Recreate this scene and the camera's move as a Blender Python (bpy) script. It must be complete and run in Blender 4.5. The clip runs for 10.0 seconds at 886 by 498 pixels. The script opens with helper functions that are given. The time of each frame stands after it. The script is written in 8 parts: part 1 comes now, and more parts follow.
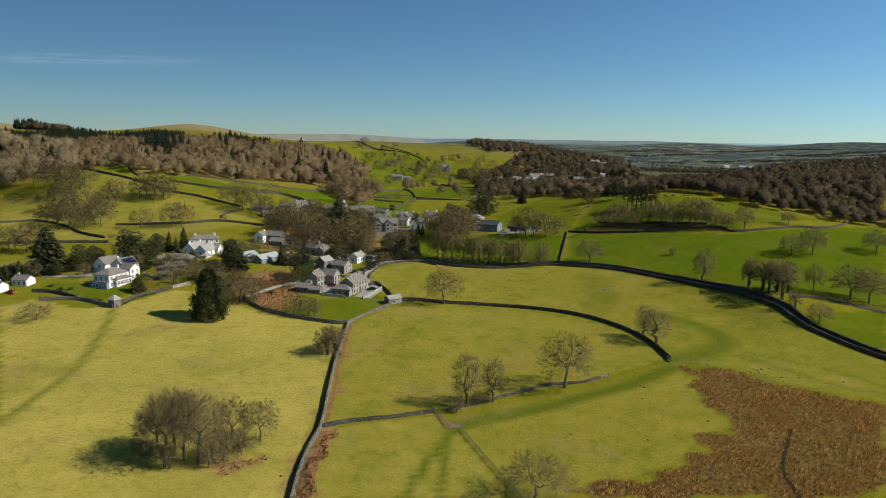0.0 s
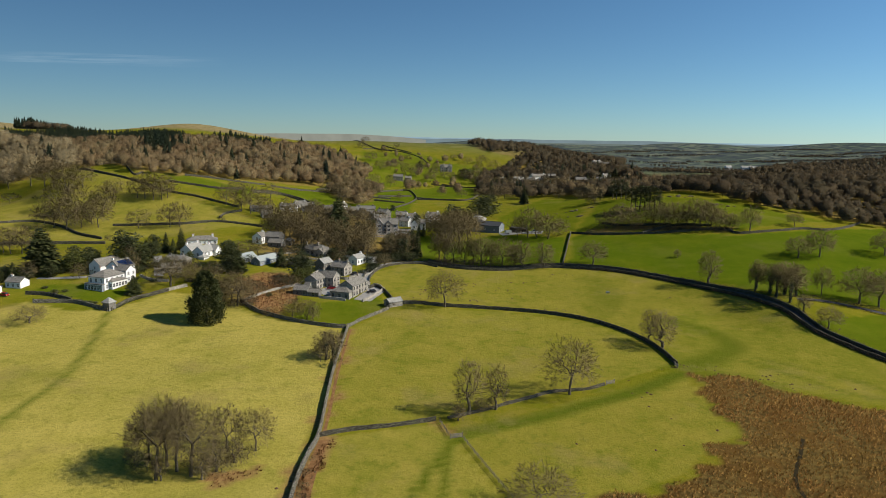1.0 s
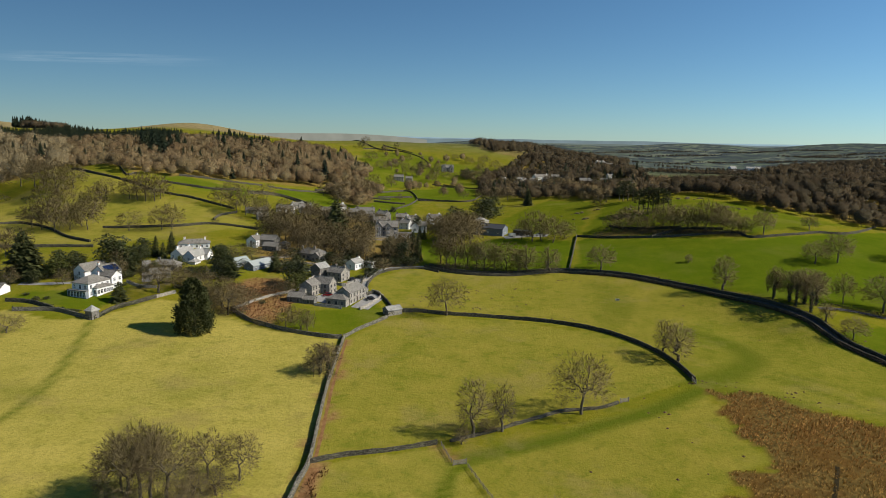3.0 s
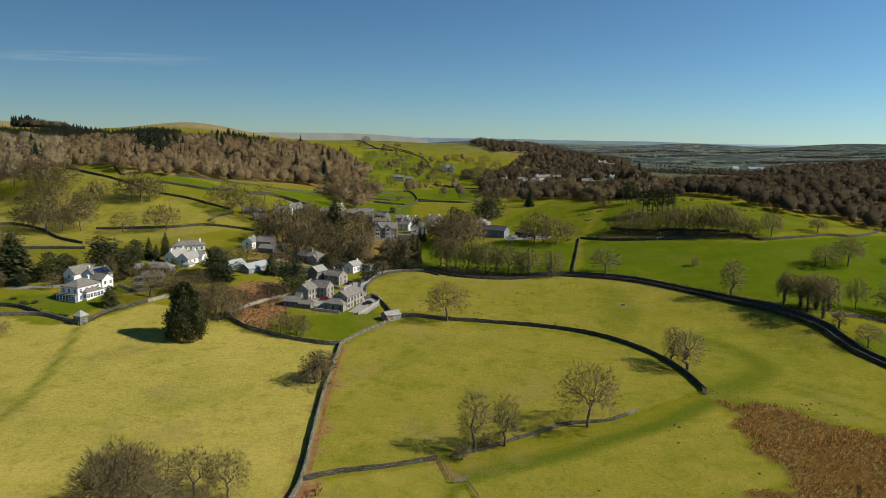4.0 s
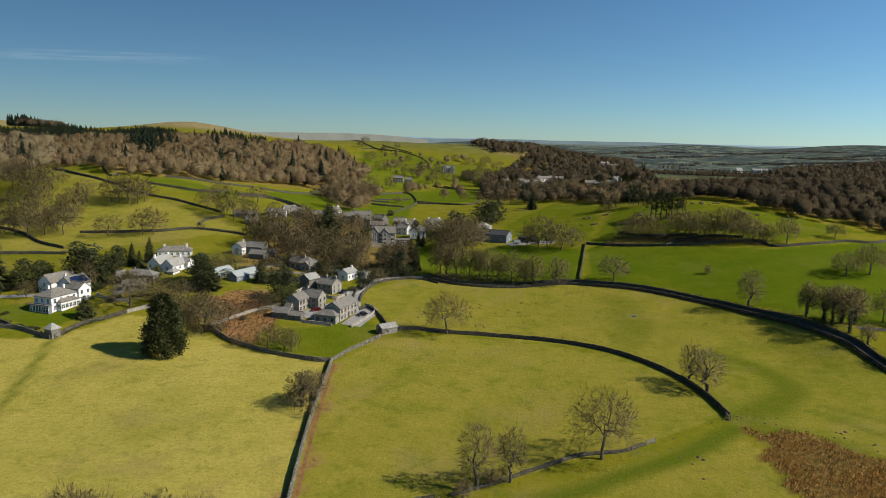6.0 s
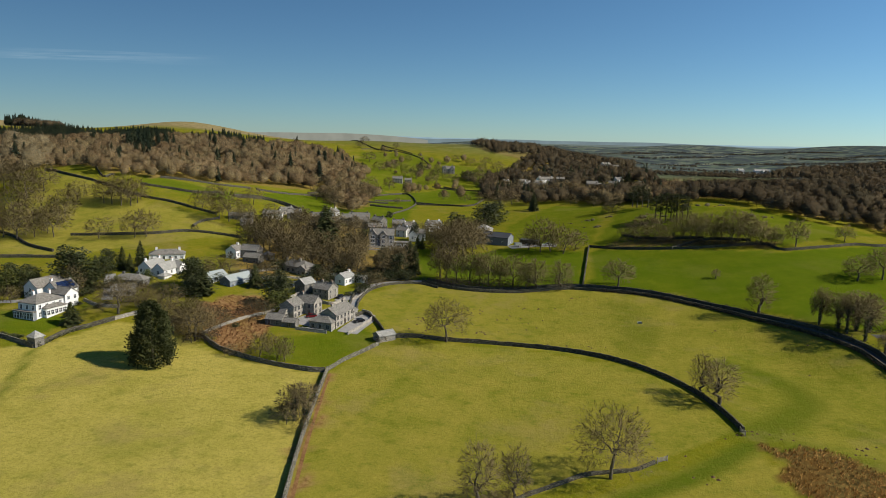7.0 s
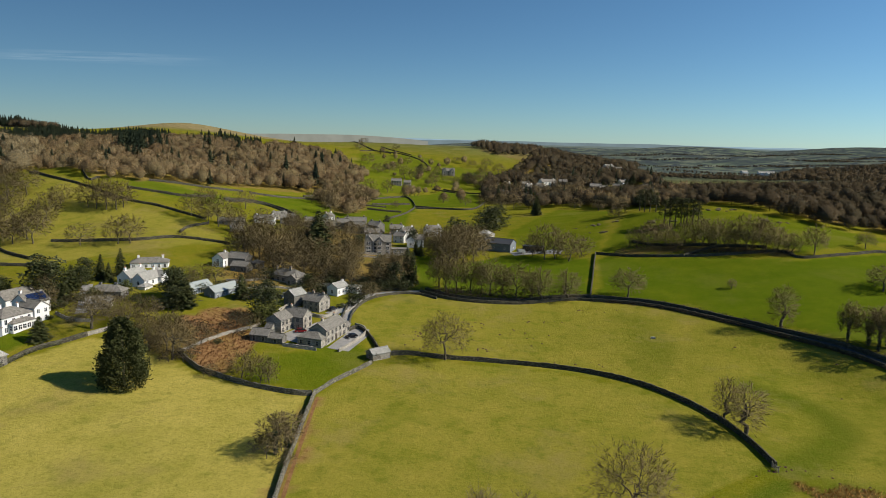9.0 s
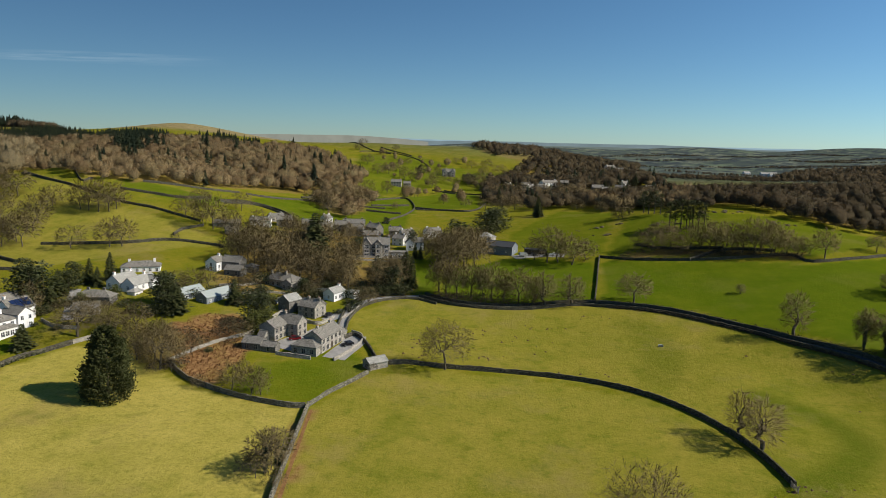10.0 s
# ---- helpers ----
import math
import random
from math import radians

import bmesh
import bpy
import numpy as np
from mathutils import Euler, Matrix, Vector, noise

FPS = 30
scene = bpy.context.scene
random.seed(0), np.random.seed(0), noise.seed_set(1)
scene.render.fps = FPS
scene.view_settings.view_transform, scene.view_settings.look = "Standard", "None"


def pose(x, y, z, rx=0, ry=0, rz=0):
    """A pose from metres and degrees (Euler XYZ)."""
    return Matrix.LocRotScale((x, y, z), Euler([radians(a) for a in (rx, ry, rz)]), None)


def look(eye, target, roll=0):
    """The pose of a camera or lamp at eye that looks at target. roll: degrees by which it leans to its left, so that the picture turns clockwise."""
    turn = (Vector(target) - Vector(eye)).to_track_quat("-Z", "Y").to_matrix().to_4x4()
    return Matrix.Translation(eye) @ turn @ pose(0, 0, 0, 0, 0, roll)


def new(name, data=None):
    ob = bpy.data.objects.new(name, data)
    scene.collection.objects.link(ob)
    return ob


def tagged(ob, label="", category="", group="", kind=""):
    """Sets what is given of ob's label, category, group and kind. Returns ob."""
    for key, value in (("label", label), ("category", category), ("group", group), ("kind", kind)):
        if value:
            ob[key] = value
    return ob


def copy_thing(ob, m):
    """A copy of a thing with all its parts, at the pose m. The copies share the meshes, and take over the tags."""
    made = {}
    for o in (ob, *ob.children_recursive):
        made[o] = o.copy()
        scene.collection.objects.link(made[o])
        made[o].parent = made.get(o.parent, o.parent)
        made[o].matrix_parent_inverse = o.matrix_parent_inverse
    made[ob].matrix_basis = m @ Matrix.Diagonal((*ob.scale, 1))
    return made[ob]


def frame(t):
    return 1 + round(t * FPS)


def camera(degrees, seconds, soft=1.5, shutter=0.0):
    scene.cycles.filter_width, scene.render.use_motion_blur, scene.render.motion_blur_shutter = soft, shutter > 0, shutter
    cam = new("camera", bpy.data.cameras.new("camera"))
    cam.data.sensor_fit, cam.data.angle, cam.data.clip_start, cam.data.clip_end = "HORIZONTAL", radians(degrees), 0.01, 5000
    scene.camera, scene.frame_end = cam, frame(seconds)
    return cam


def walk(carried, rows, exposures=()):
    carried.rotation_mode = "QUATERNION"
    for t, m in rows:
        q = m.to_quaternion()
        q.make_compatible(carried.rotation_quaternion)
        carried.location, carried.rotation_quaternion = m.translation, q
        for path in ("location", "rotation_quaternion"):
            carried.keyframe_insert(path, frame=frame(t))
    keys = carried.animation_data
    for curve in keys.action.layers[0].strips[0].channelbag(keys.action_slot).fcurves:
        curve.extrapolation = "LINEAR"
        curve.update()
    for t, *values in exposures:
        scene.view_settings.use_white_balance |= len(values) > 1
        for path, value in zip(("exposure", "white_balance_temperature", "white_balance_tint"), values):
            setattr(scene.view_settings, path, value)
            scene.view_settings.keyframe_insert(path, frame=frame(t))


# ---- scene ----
cam = camera(66, 10.0, soft=0.7)
PATH = [
    (0, (0.00, 0.00, 77.59), (-6.71, 98.45, 61.41), 1.00),
    (0.5, (-0.27, 2.50, 77.64), (-7.03, 100.95, 61.45), 1.03),
    (1, (-0.57, 5.49, 77.65), (-7.41, 103.93, 61.45), 1.08),
    (1.5, (-0.94, 8.73, 77.60), (-7.80, 107.17, 61.42), 1.12),
    (2, (-1.32, 12.36, 77.65), (-8.25, 110.79, 61.44), 1.17),
    (2.5, (-1.63, 16.15, 77.55), (-8.59, 114.58, 61.34), 1.16),
    (4, (-2.54, 28.52, 77.54), (-9.59, 126.93, 61.29), 1.27),
    (4.5, (-2.77, 32.97, 77.55), (-9.84, 131.39, 61.29), 1.28),
    (5, (-3.06, 37.62, 77.64), (-10.12, 136.03, 61.34), 1.32),
    (5.5, (-3.29, 41.80, 77.63), (-10.36, 140.22, 61.38), 1.38),
    (7, (-4.33, 55.39, 77.71), (-11.37, 153.82, 61.52), 1.47),
    (7.5, (-4.44, 60.05, 77.71), (-11.50, 158.48, 61.57), 1.48),
    (8, (-4.62, 64.61, 77.74), (-11.71, 163.05, 61.61), 1.43),
    (8.5, (-5.00, 69.10, 77.78), (-12.06, 167.56, 61.75), 1.48),
    (9, (-5.19, 73.69, 77.77), (-12.28, 172.15, 61.78), 1.49),
    (9.5, (-5.37, 78.23, 77.71), (-12.51, 176.69, 61.77), 1.51),
    (10, (-5.70, 82.65, 77.68), (-12.84, 181.12, 61.77), 1.52),
]
walk(cam, [(t, look(eye, target, roll)) for t, eye, target, roll in PATH])

# ---- daylight: clear early-spring sky, sun from the right ----
SUN_AZ, SUN_EL = -5.0, 38.0
world = bpy.data.worlds.new("sky")
scene.world = world
world.use_nodes = True
wt = world.node_tree
sky = wt.nodes.new("ShaderNodeTexSky")
sky.sky_type, sky.sun_disc = "NISHITA", False
sky.sun_elevation, sky.sun_rotation = radians(SUN_EL), radians(90 - SUN_AZ)
sky.altitude, sky.air_density, sky.dust_density, sky.ozone_density = 2500, 1.0, 0.2, 1.5
# deep blue overhead, paler to the horizon: each colour raised to a power of its own
split, join = wt.nodes.new("ShaderNodeSeparateColor"), wt.nodes.new("ShaderNodeCombineColor")
wt.links.new(sky.outputs[0], split.inputs[0])
for i, (gain, power) in enumerate(((0.51, 1.06), (0.80, 1.0), (0.93, 1.0))):
    p, g = wt.nodes.new("ShaderNodeMath"), wt.nodes.new("ShaderNodeMath")
    p.operation, g.operation = "POWER", "MULTIPLY"
    p.inputs[1].default_value, g.inputs[1].default_value = power, gain
    wt.links.new(split.outputs[i], p.inputs[0])
    wt.links.new(p.outputs[0], g.inputs[0])
    wt.links.new(g.outputs[0], join.inputs[i])
# thin haze: the whole sky grows gently brighter towards the sun
aim, lit, glow = wt.nodes.new("ShaderNodeTexCoord"), wt.nodes.new("ShaderNodeVectorMath"), wt.nodes.new("ShaderNodeMapRange")
lit.operation = "DOT_PRODUCT"
lit.inputs[1].default_value = (math.cos(radians(SUN_EL)) * math.cos(radians(SUN_AZ)), math.cos(radians(SUN_EL)) * math.sin(radians(SUN_AZ)), math.sin(radians(SUN_EL)))
wt.links.new(aim.outputs["Generated"], lit.inputs[0])
wt.links.new(lit.outputs["Value"], glow.inputs["Value"])
for key, value in (("From Min", -1.0), ("From Max", 1.0), ("To Min", 0.020), ("To Max", 0.120)):
    glow.inputs[key].default_value = value
wt.links.new(glow.outputs["Result"], wt.nodes["Background"].inputs["Strength"])
wt.links.new(join.outputs[0], wt.nodes["Background"].inputs["Color"])
sun = new("sun", bpy.data.lights.new("sun", "SUN"))
sun.data.energy, sun.data.angle, sun.data.color = 4.8, radians(0.53), (1.0, 0.92, 0.80)
to_sun = Vector((math.cos(radians(SUN_EL)) * math.cos(radians(SUN_AZ)), math.cos(radians(SUN_EL)) * math.sin(radians(SUN_AZ)), math.sin(radians(SUN_EL))))
sun.matrix_world = look(to_sun * 400 + Vector((0, 300, 0)), Vector((0, 300, 0)))
scene.view_settings.exposure = 0.31

# ---- materials ----
def mat(name, rough=0.9, spec=0.2):
    m = bpy.data.materials.new(name)
    m.use_nodes = True
    b = m.node_tree.nodes["Principled BSDF"]
    b.inputs["Roughness"].default_value = rough
    b.inputs["Specular IOR Level"].default_value = spec
    return m, m.node_tree, b


def node(nt, kind, **values):
    n = nt.nodes.new(kind)
    for key, value in values.items():
        n.inputs[key].default_value = value
    return n


def noise_out(nt, scale, detail=4.0, rough=0.55, coords=None):
    n = node(nt, "ShaderNodeTexNoise", Scale=scale, Detail=detail, Roughness=rough)
    if coords is not None:
        nt.links.new(coords, n.inputs["Vector"])
    return n.outputs["Fac"]


def ramp(nt, fac, lo, hi, a=0.0, b=1.0):
    """fac from lo..hi mapped to a..b, clamped."""
    n = node(nt, "ShaderNodeMapRange", **{"From Min": lo, "From Max": hi, "To Min": a, "To Max": b})
    nt.links.new(fac, n.inputs["Value"])
    return n.outputs["Result"]


def mixed(nt, fac, a, b):
    """Colour mix; a and b are colours (tuples) or sockets."""
    n = nt.nodes.new("ShaderNodeMix")
    n.data_type = "RGBA"
    for socket, value in ((n.inputs["Factor"], fac), (n.inputs[6], a), (n.inputs[7], b)):
        if isinstance(value, tuple):
            socket.default_value = (*value, 1.0)
        elif isinstance(value, float):
            socket.default_value = value
        else:
            nt.links.new(value, socket)
    return n.outputs[2]


def maths(nt, op, a, b=None):
    n = nt.nodes.new("ShaderNodeMath")
    n.operation = op
    for i, v in enumerate((a, b)):
        if v is None:
            continue
        if isinstance(v, (int, float)):
            n.inputs[i].default_value = v
        else:
            nt.links.new(v, n.inputs[i])
    return n.outputs[0]


def bumped(nt, bsdf, height, strength=0.5, distance=0.1):
    n = node(nt, "ShaderNodeBump", Strength=strength, Distance=distance)
    nt.links.new(height, n.inputs["Height"])
    nt.links.new(n.outputs["Normal"], bsdf.inputs["Normal"])


def position(nt):
    return nt.nodes.new("ShaderNodeNewGeometry").outputs["Position"]


def mottled(name, dark, light, scale=1.0, rough=0.9, fine=8.0, bump=0.3, spec=0.2, vary=0.0):
    """A surface that wanders between two colours at a coarse and a fine scale."""
    m, nt, b = mat(name, rough, spec)
    p = position(nt)
    big = ramp(nt, noise_out(nt, scale, 3, 0.5, p), 0.3, 0.7)
    small = noise_out(nt, scale * fine, 4, 0.6, p)
    col = mixed(nt, maths(nt, "MULTIPLY", big, ramp(nt, small, 0.25, 0.75)), dark, light)
    col = mixed(nt, ramp(nt, small, 0.55, 0.75, 0, 0.35), col, light)
    if vary:
        info = nt.nodes.new("ShaderNodeObjectInfo").outputs["Random"]
        col = mixed(nt, ramp(nt, info, 0, 1, 0, vary), col, tuple(0.45 * c for c in dark))
    nt.links.new(col, b.inputs["Base Color"])
    bumped(nt, b, small, bump, 0.15 / max(scale, 0.2))
    return m


def airy(m, solid):
    """Lets light through between the fine twigs of a spray: the gaps follow a small noise."""
    nt = m.node_tree
    gaps = ramp(nt, noise_out(nt, 2.2, 3, 0.6, position(nt)), 0.35, 0.65, max(0.0, 2 * solid - 1), min(1.0, 2 * solid))
    nt.links.new(gaps, nt.nodes["Principled BSDF"].inputs["Alpha"])
    return m


def rubble(name, dark, light, joint, size=0.35, moss_grown=False):
    """Coursed field stone: uneven stones with deep joints."""
    m, nt, b = mat(name, 0.92, 0.15)
    p = position(nt)
    squash = node(nt, "ShaderNodeMapping")
    squash.inputs["Scale"].default_value = (1.0, 1.0, 1.9)
    nt.links.new(p, squash.inputs["Vector"])
    v = node(nt, "ShaderNodeTexVoronoi", Scale=1 / size)
    nt.links.new(squash.outputs[0], v.inputs["Vector"])
    tone = nt.nodes.new("ShaderNodeSeparateColor")
    nt.links.new(v.outputs["Color"], tone.inputs[0])
    col = mixed(nt, tone.outputs[0], dark, light)
    stain = ramp(nt, noise_out(nt, 0.5, 3, 0.6, p), 0.45, 0.7, 0, 0.5)
    col = mixed(nt, stain, col, tuple(c * 0.55 for c in dark))
    moss = ramp(nt, noise_out(nt, 0.8, 4, 0.6, p), 0.5, 0.68, 0, 0.55)
    col = mixed(nt, moss, col, (0.10, 0.105, 0.045)) if moss_grown else col
    edge = ramp(nt, v.outputs["Distance"], 0.45, 0.75, 0, 0.8)
    col = mixed(nt, edge, col, joint)
    nt.links.new(col, b.inputs["Base Color"])
    bumped(nt, b, maths(nt, "SUBTRACT", noise_out(nt, 9, 3, 0.6, p), edge), 0.6, 0.08)
    return m


def slates(name, dark, light, rough=0.78):
    """Slate roof: courses of narrow slates with lichen stains."""
    m, nt, b = mat(name, rough, 0.2)
    p = position(nt)
    v = node(nt, "ShaderNodeTexVoronoi", Scale=2.6)
    v.distance = "CHEBYCHEV"
    nt.links.new(p, v.inputs["Vector"])
    tone = nt.nodes.new("ShaderNodeSeparateColor")
    nt.links.new(v.outputs["Color"], tone.inputs[0])
    col = mixed(nt, tone.outputs[0], dark, light)
    stain = ramp(nt, noise_out(nt, 0.35, 4, 0.6, p), 0.45, 0.7, 0, 0.6)
    col = mixed(nt, stain, col, tuple(0.6 * c + 0.03 for c in light))
    nt.links.new(col, b.inputs["Base Color"])
    bumped(nt, b, v.outputs["Distance"], 0.4, 0.05)
    return m


def plain(name, colour, rough=0.6, metal=0.0, spec=0.4):
    m, nt, b = mat(name, rough, spec)
    p = position(nt)
    col = mixed(nt, ramp(nt, noise_out(nt, 1.3, 4, 0.6, p), 0.4, 0.75, 0, 0.35), colour, tuple(0.7 * c for c in colour))
    nt.links.new(col, b.inputs["Base Color"])
    b.inputs["Metallic"].default_value = metal
    return m


# the same dry stone twice: darkened for shaded faces, then paled for sunlit ones
SHADESTONE = rubble("dry_stone", (0.040, 0.036, 0.025), (0.155, 0.140, 0.102), (0.026, 0.024, 0.018), 0.4, True)
LITSTONE = rubble("lit_dry_stone", (0.075, 0.068, 0.050), (0.30, 0.275, 0.215), (0.045, 0.042, 0.032), 0.4, True)
HOUSESTONE = rubble("house_stone", (0.21, 0.19, 0.155), (0.47, 0.43, 0.36), (0.25, 0.235, 0.20), 0.45)
DARKSTONE = rubble("dark_slate_stone", (0.10, 0.094, 0.082), (0.26, 0.245, 0.215), (0.14, 0.133, 0.118), 0.4)
STONETRIM = plain("stone_window_trim", (0.30, 0.28, 0.24), 0.8, 0.0, 0.2)
RENDERWALL = mottled("white_render", (0.70, 0.69, 0.66), (0.82, 0.81, 0.79), 0.6, 0.8, 6, 0.05)
SLATE = slates("slate_roof", (0.095, 0.089, 0.076), (0.245, 0.226, 0.188))
PALESLATE = slates("pale_slate_roof", (0.20, 0.196, 0.175), (0.35, 0.34, 0.30))
METALROOF = plain("pale_metal_roof", (0.30, 0.33, 0.31), 0.7, 0.0, 0.25)
DARKROOF = plain("dark_sheet_roof", (0.055, 0.057, 0.06), 0.6)
GREYCLAD = mottled("grey_cladding", (0.16, 0.18, 0.20), (0.24, 0.26, 0.28), 0.8, 0.7, 10, 0.1)
PAINT = plain("white_paint", (0.78, 0.78, 0.76), 0.45)
DARKWOOD = mottled("dark_wood", (0.05, 0.038, 0.028), (0.10, 0.08, 0.06), 1.5, 0.75, 10, 0.2)
GREYWOOD = mottled("weathered_wood", (0.17, 0.15, 0.12), (0.32, 0.29, 0.24), 1.5, 0.85, 10, 0.2)
CLAY = plain("clay_pot", (0.42, 0.24, 0.14), 0.8)
GLASS, _gt, _gb = mat("window_glass", 0.08, 0.6)
_gb.inputs["Base Color"].default_value = (0.025, 0.03, 0.035, 1)
SOLAR, _gt, _gb = mat("solar_glass", 0.12, 0.6)
_gb.inputs["Base Color"].default_value = (0.012, 0.022, 0.06, 1)
ASPHALT = mottled("asphalt", (0.05, 0.05, 0.05), (0.10, 0.098, 0.095), 0.6, 0.85, 12, 0.2)
GRAVEL = mottled("gravel", (0.21, 0.203, 0.19), (0.35, 0.338, 0.318), 0.5, 0.95, 14, 0.4)
BARK = mottled("bark", (0.075, 0.062, 0.042), (0.21, 0.18, 0.125), 0.9, 0.95, 7, 0.4)
TWIG = mottled("twigs", (0.120, 0.094, 0.046), (0.275, 0.222, 0.112), 0.25, 0.95, 9, 0.0, 0.05, 0.3)
IVY = mottled("ivy_leaves", (0.02, 0.032, 0.012), (0.055, 0.075, 0.025), 0.8, 0.6, 6, 0.0, 0.3)
NEEDLE = mottled("conifer_needles", (0.036, 0.043, 0.014), (0.125, 0.130, 0.044), 0.5, 0.8, 7, 0.0, 0.1, 0.4)
EVERGREEN = mottled("evergreen_leaves", (0.030, 0.037, 0.010), (0.100, 0.106, 0.030), 0.5, 0.6, 7, 0.0, 0.25, 0.5)
GOLDLEAF = mottled("golden_evergreen_leaves", (0.06, 0.07, 0.014), (0.16, 0.16, 0.035), 0.6, 0.7, 7, 0.0, 0.2, 0.3)
HEDGE = mottled("hedge_twigs", (0.045, 0.036, 0.024), (0.12, 0.09, 0.055), 0.7, 0.95, 8, 0.0, 0.05)
EARTH = mottled("bare_earth", (0.085, 0.052, 0.026), (0.18, 0.115, 0.06), 1.0, 0.95, 8, 0.4)


def tinted(name, dark, light, patch=None):
    """Distant woodland: colour wanders tree by tree along the tint that the mesh carries."""
    m, nt, b = mat(name, 0.95, 0.05)
    a = nt.nodes.new("ShaderNodeAttribute")
    a.attribute_name = "tint"
    col = mixed(nt, a.outputs["Fac"], dark, light)
    big = ramp(nt, noise_out(nt, 0.012, 3, 0.5, position(nt)), 0.35, 0.65, 0, 0.6)
    col = mixed(nt, big, col, tuple((d + l) * 0.4 for d, l in zip(dark, light)))
    if patch:
        col = mixed(nt, ramp(nt, noise_out(nt, 0.045, 4, 0.6, position(nt)), 0.46, 0.62, 0, 0.75), col, patch)
    fine = ramp(nt, noise_out(nt, 1.1, 5, 0.75, position(nt)), 0.40, 0.60, 0, 0.4)
    col = mixed(nt, fine, col, tuple(0.5 * d for d in dark))
    nt.links.new(col, b.inputs["Base Color"])
    return m


WOODTWIG = tinted("woodland_twigs", (0.125, 0.080, 0.040), (0.285, 0.210, 0.108), (0.205, 0.170, 0.083))
# darker brown twigs: shade on the right-hand wood's near side is in the colour
WOODSHADE = tinted("shaded_woodland_twigs", (0.060, 0.046, 0.027), (0.145, 0.108, 0.060), (0.095, 0.082, 0.046))
WOODPALE = tinted("pale_woodland_twigs", (0.17, 0.135, 0.072), (0.31, 0.25, 0.14))
for kind in (WOODTWIG, WOODSHADE, WOODPALE):
    airy(kind, 0.5)
FIRS = tinted("plantation_needles", (0.010, 0.018, 0.012), (0.035, 0.042, 0.020))


def grassland():
    """Pasture from pale and dry to lush, with rush beds, bracken, worn tracks and far mixed fields tinted as by haze.
    """
    m, nt, b = mat("grassland", 0.97, 0.0)
    p = position(nt)
    c = nt.nodes.new("ShaderNodeAttribute")
    c.attribute_name = "cover"
    s = nt.nodes.new("ShaderNodeSeparateColor")
    nt.links.new(c.outputs["Color"], s.inputs[0])
    lush, dry, rush = s.outputs
    bracken = c.outputs["Alpha"]
    w = nt.nodes.new("ShaderNodeAttribute")
    w.attribute_name = "wear"
    s2 = nt.nodes.new("ShaderNodeSeparateColor")
    nt.links.new(w.outputs["Color"], s2.inputs[0])
    track, heath, far = s2.outputs
    broad = noise_out(nt, 0.018, 3, 0.5, p)
    patch = noise_out(nt, 0.09, 6, 0.68, p)
    tuft = noise_out(nt, 0.7, 4, 0.65, p)
    blade = noise_out(nt, 3.5, 3, 0.7, p)
    col = mixed(nt, ramp(nt, patch, 0.35, 0.65), (0.128, 0.133, 0.005), (0.180, 0.156, 0.012))
    pale = mixed(nt, ramp(nt, patch, 0.35, 0.65), (0.296, 0.255, 0.047), (0.378, 0.310, 0.070))
    green = mixed(nt, ramp(nt, patch, 0.3, 0.7), (0.055, 0.096, 0.003), (0.094, 0.126, 0.006))
    col = mixed(nt, dry, col, pale)
    col = mixed(nt, maths(nt, "MULTIPLY", lush, ramp(nt, broad, 0.25, 0.55, 0.75, 1.0)), col, green)
    col = mixed(nt, ramp(nt, broad, 0.52, 0.72, 0, 0.35), col, (0.110, 0.130, 0.012))
    dull = ramp(nt, lush, 0.0, 1.0, 1.0, 0.2)
    col = mixed(nt, track, col, (0.060, 0.090, 0.004))
    col = mixed(nt, maths(nt, "MULTIPLY", ramp(nt, tuft, 0.46, 0.66), 0.26), col, (0.085, 0.092, 0.010))
    col = mixed(nt, maths(nt, "MULTIPLY", ramp(nt, blade, 0.46, 0.66), maths(nt, "MULTIPLY", dull, 0.34)), col, (0.33, 0.285, 0.06))
    col = mixed(nt, maths(nt, "MULTIPLY", ramp(nt, noise_out(nt, 0.035, 5, 0.65, p), 0.54, 0.66), maths(nt, "MULTIPLY", dull, 0.5)), col, (0.235, 0.180, 0.062))
    col = mixed(nt, maths(nt, "MULTIPLY", ramp(nt, noise_out(nt, 0.22, 4, 0.6, p), 0.54, 0.68), 0.28), col, (0.080, 0.108, 0.010))
    drift = ramp(nt, noise_out(nt, 0.055, 6, 0.7, p), 0.50, 0.62, 0, 0.32)
    col = mixed(nt, maths(nt, "MULTIPLY", drift, ramp(nt, dry, 0.2, 1.0, 1.0, 0.25)), col, (0.082, 0.118, 0.005))
    clump = noise_out(nt, 1.5, 4, 0.7, p)
    col = mixed(nt, ramp(nt, clump, 0.50, 0.68, 0, 0.30), col, (0.060, 0.072, 0.006))
    reed = mixed(nt, ramp(nt, tuft, 0.35, 0.65), (0.055, 0.038, 0.012), (0.17, 0.115, 0.034))
    reed = mixed(nt, ramp(nt, patch, 0.45, 0.6, 0, 0.7), reed, (0.11, 0.055, 0.014))
    col = mixed(nt, rush, col, reed)
    fern = mixed(nt, ramp(nt, tuft, 0.35, 0.65), (0.15, 0.080, 0.032), (0.30, 0.175, 0.075))
    col = mixed(nt, maths(nt, "MULTIPLY", bracken, ramp(nt, patch, 0.25, 0.5, 0.5, 1.0)), col, fern)
    col = mixed(nt, heath, col, mixed(nt, ramp(nt, patch, 0.35, 0.65), (0.16, 0.135, 0.06), (0.27, 0.21, 0.10)))
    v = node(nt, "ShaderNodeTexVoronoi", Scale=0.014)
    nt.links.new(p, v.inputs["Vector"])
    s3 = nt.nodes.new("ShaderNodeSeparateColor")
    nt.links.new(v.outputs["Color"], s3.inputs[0])
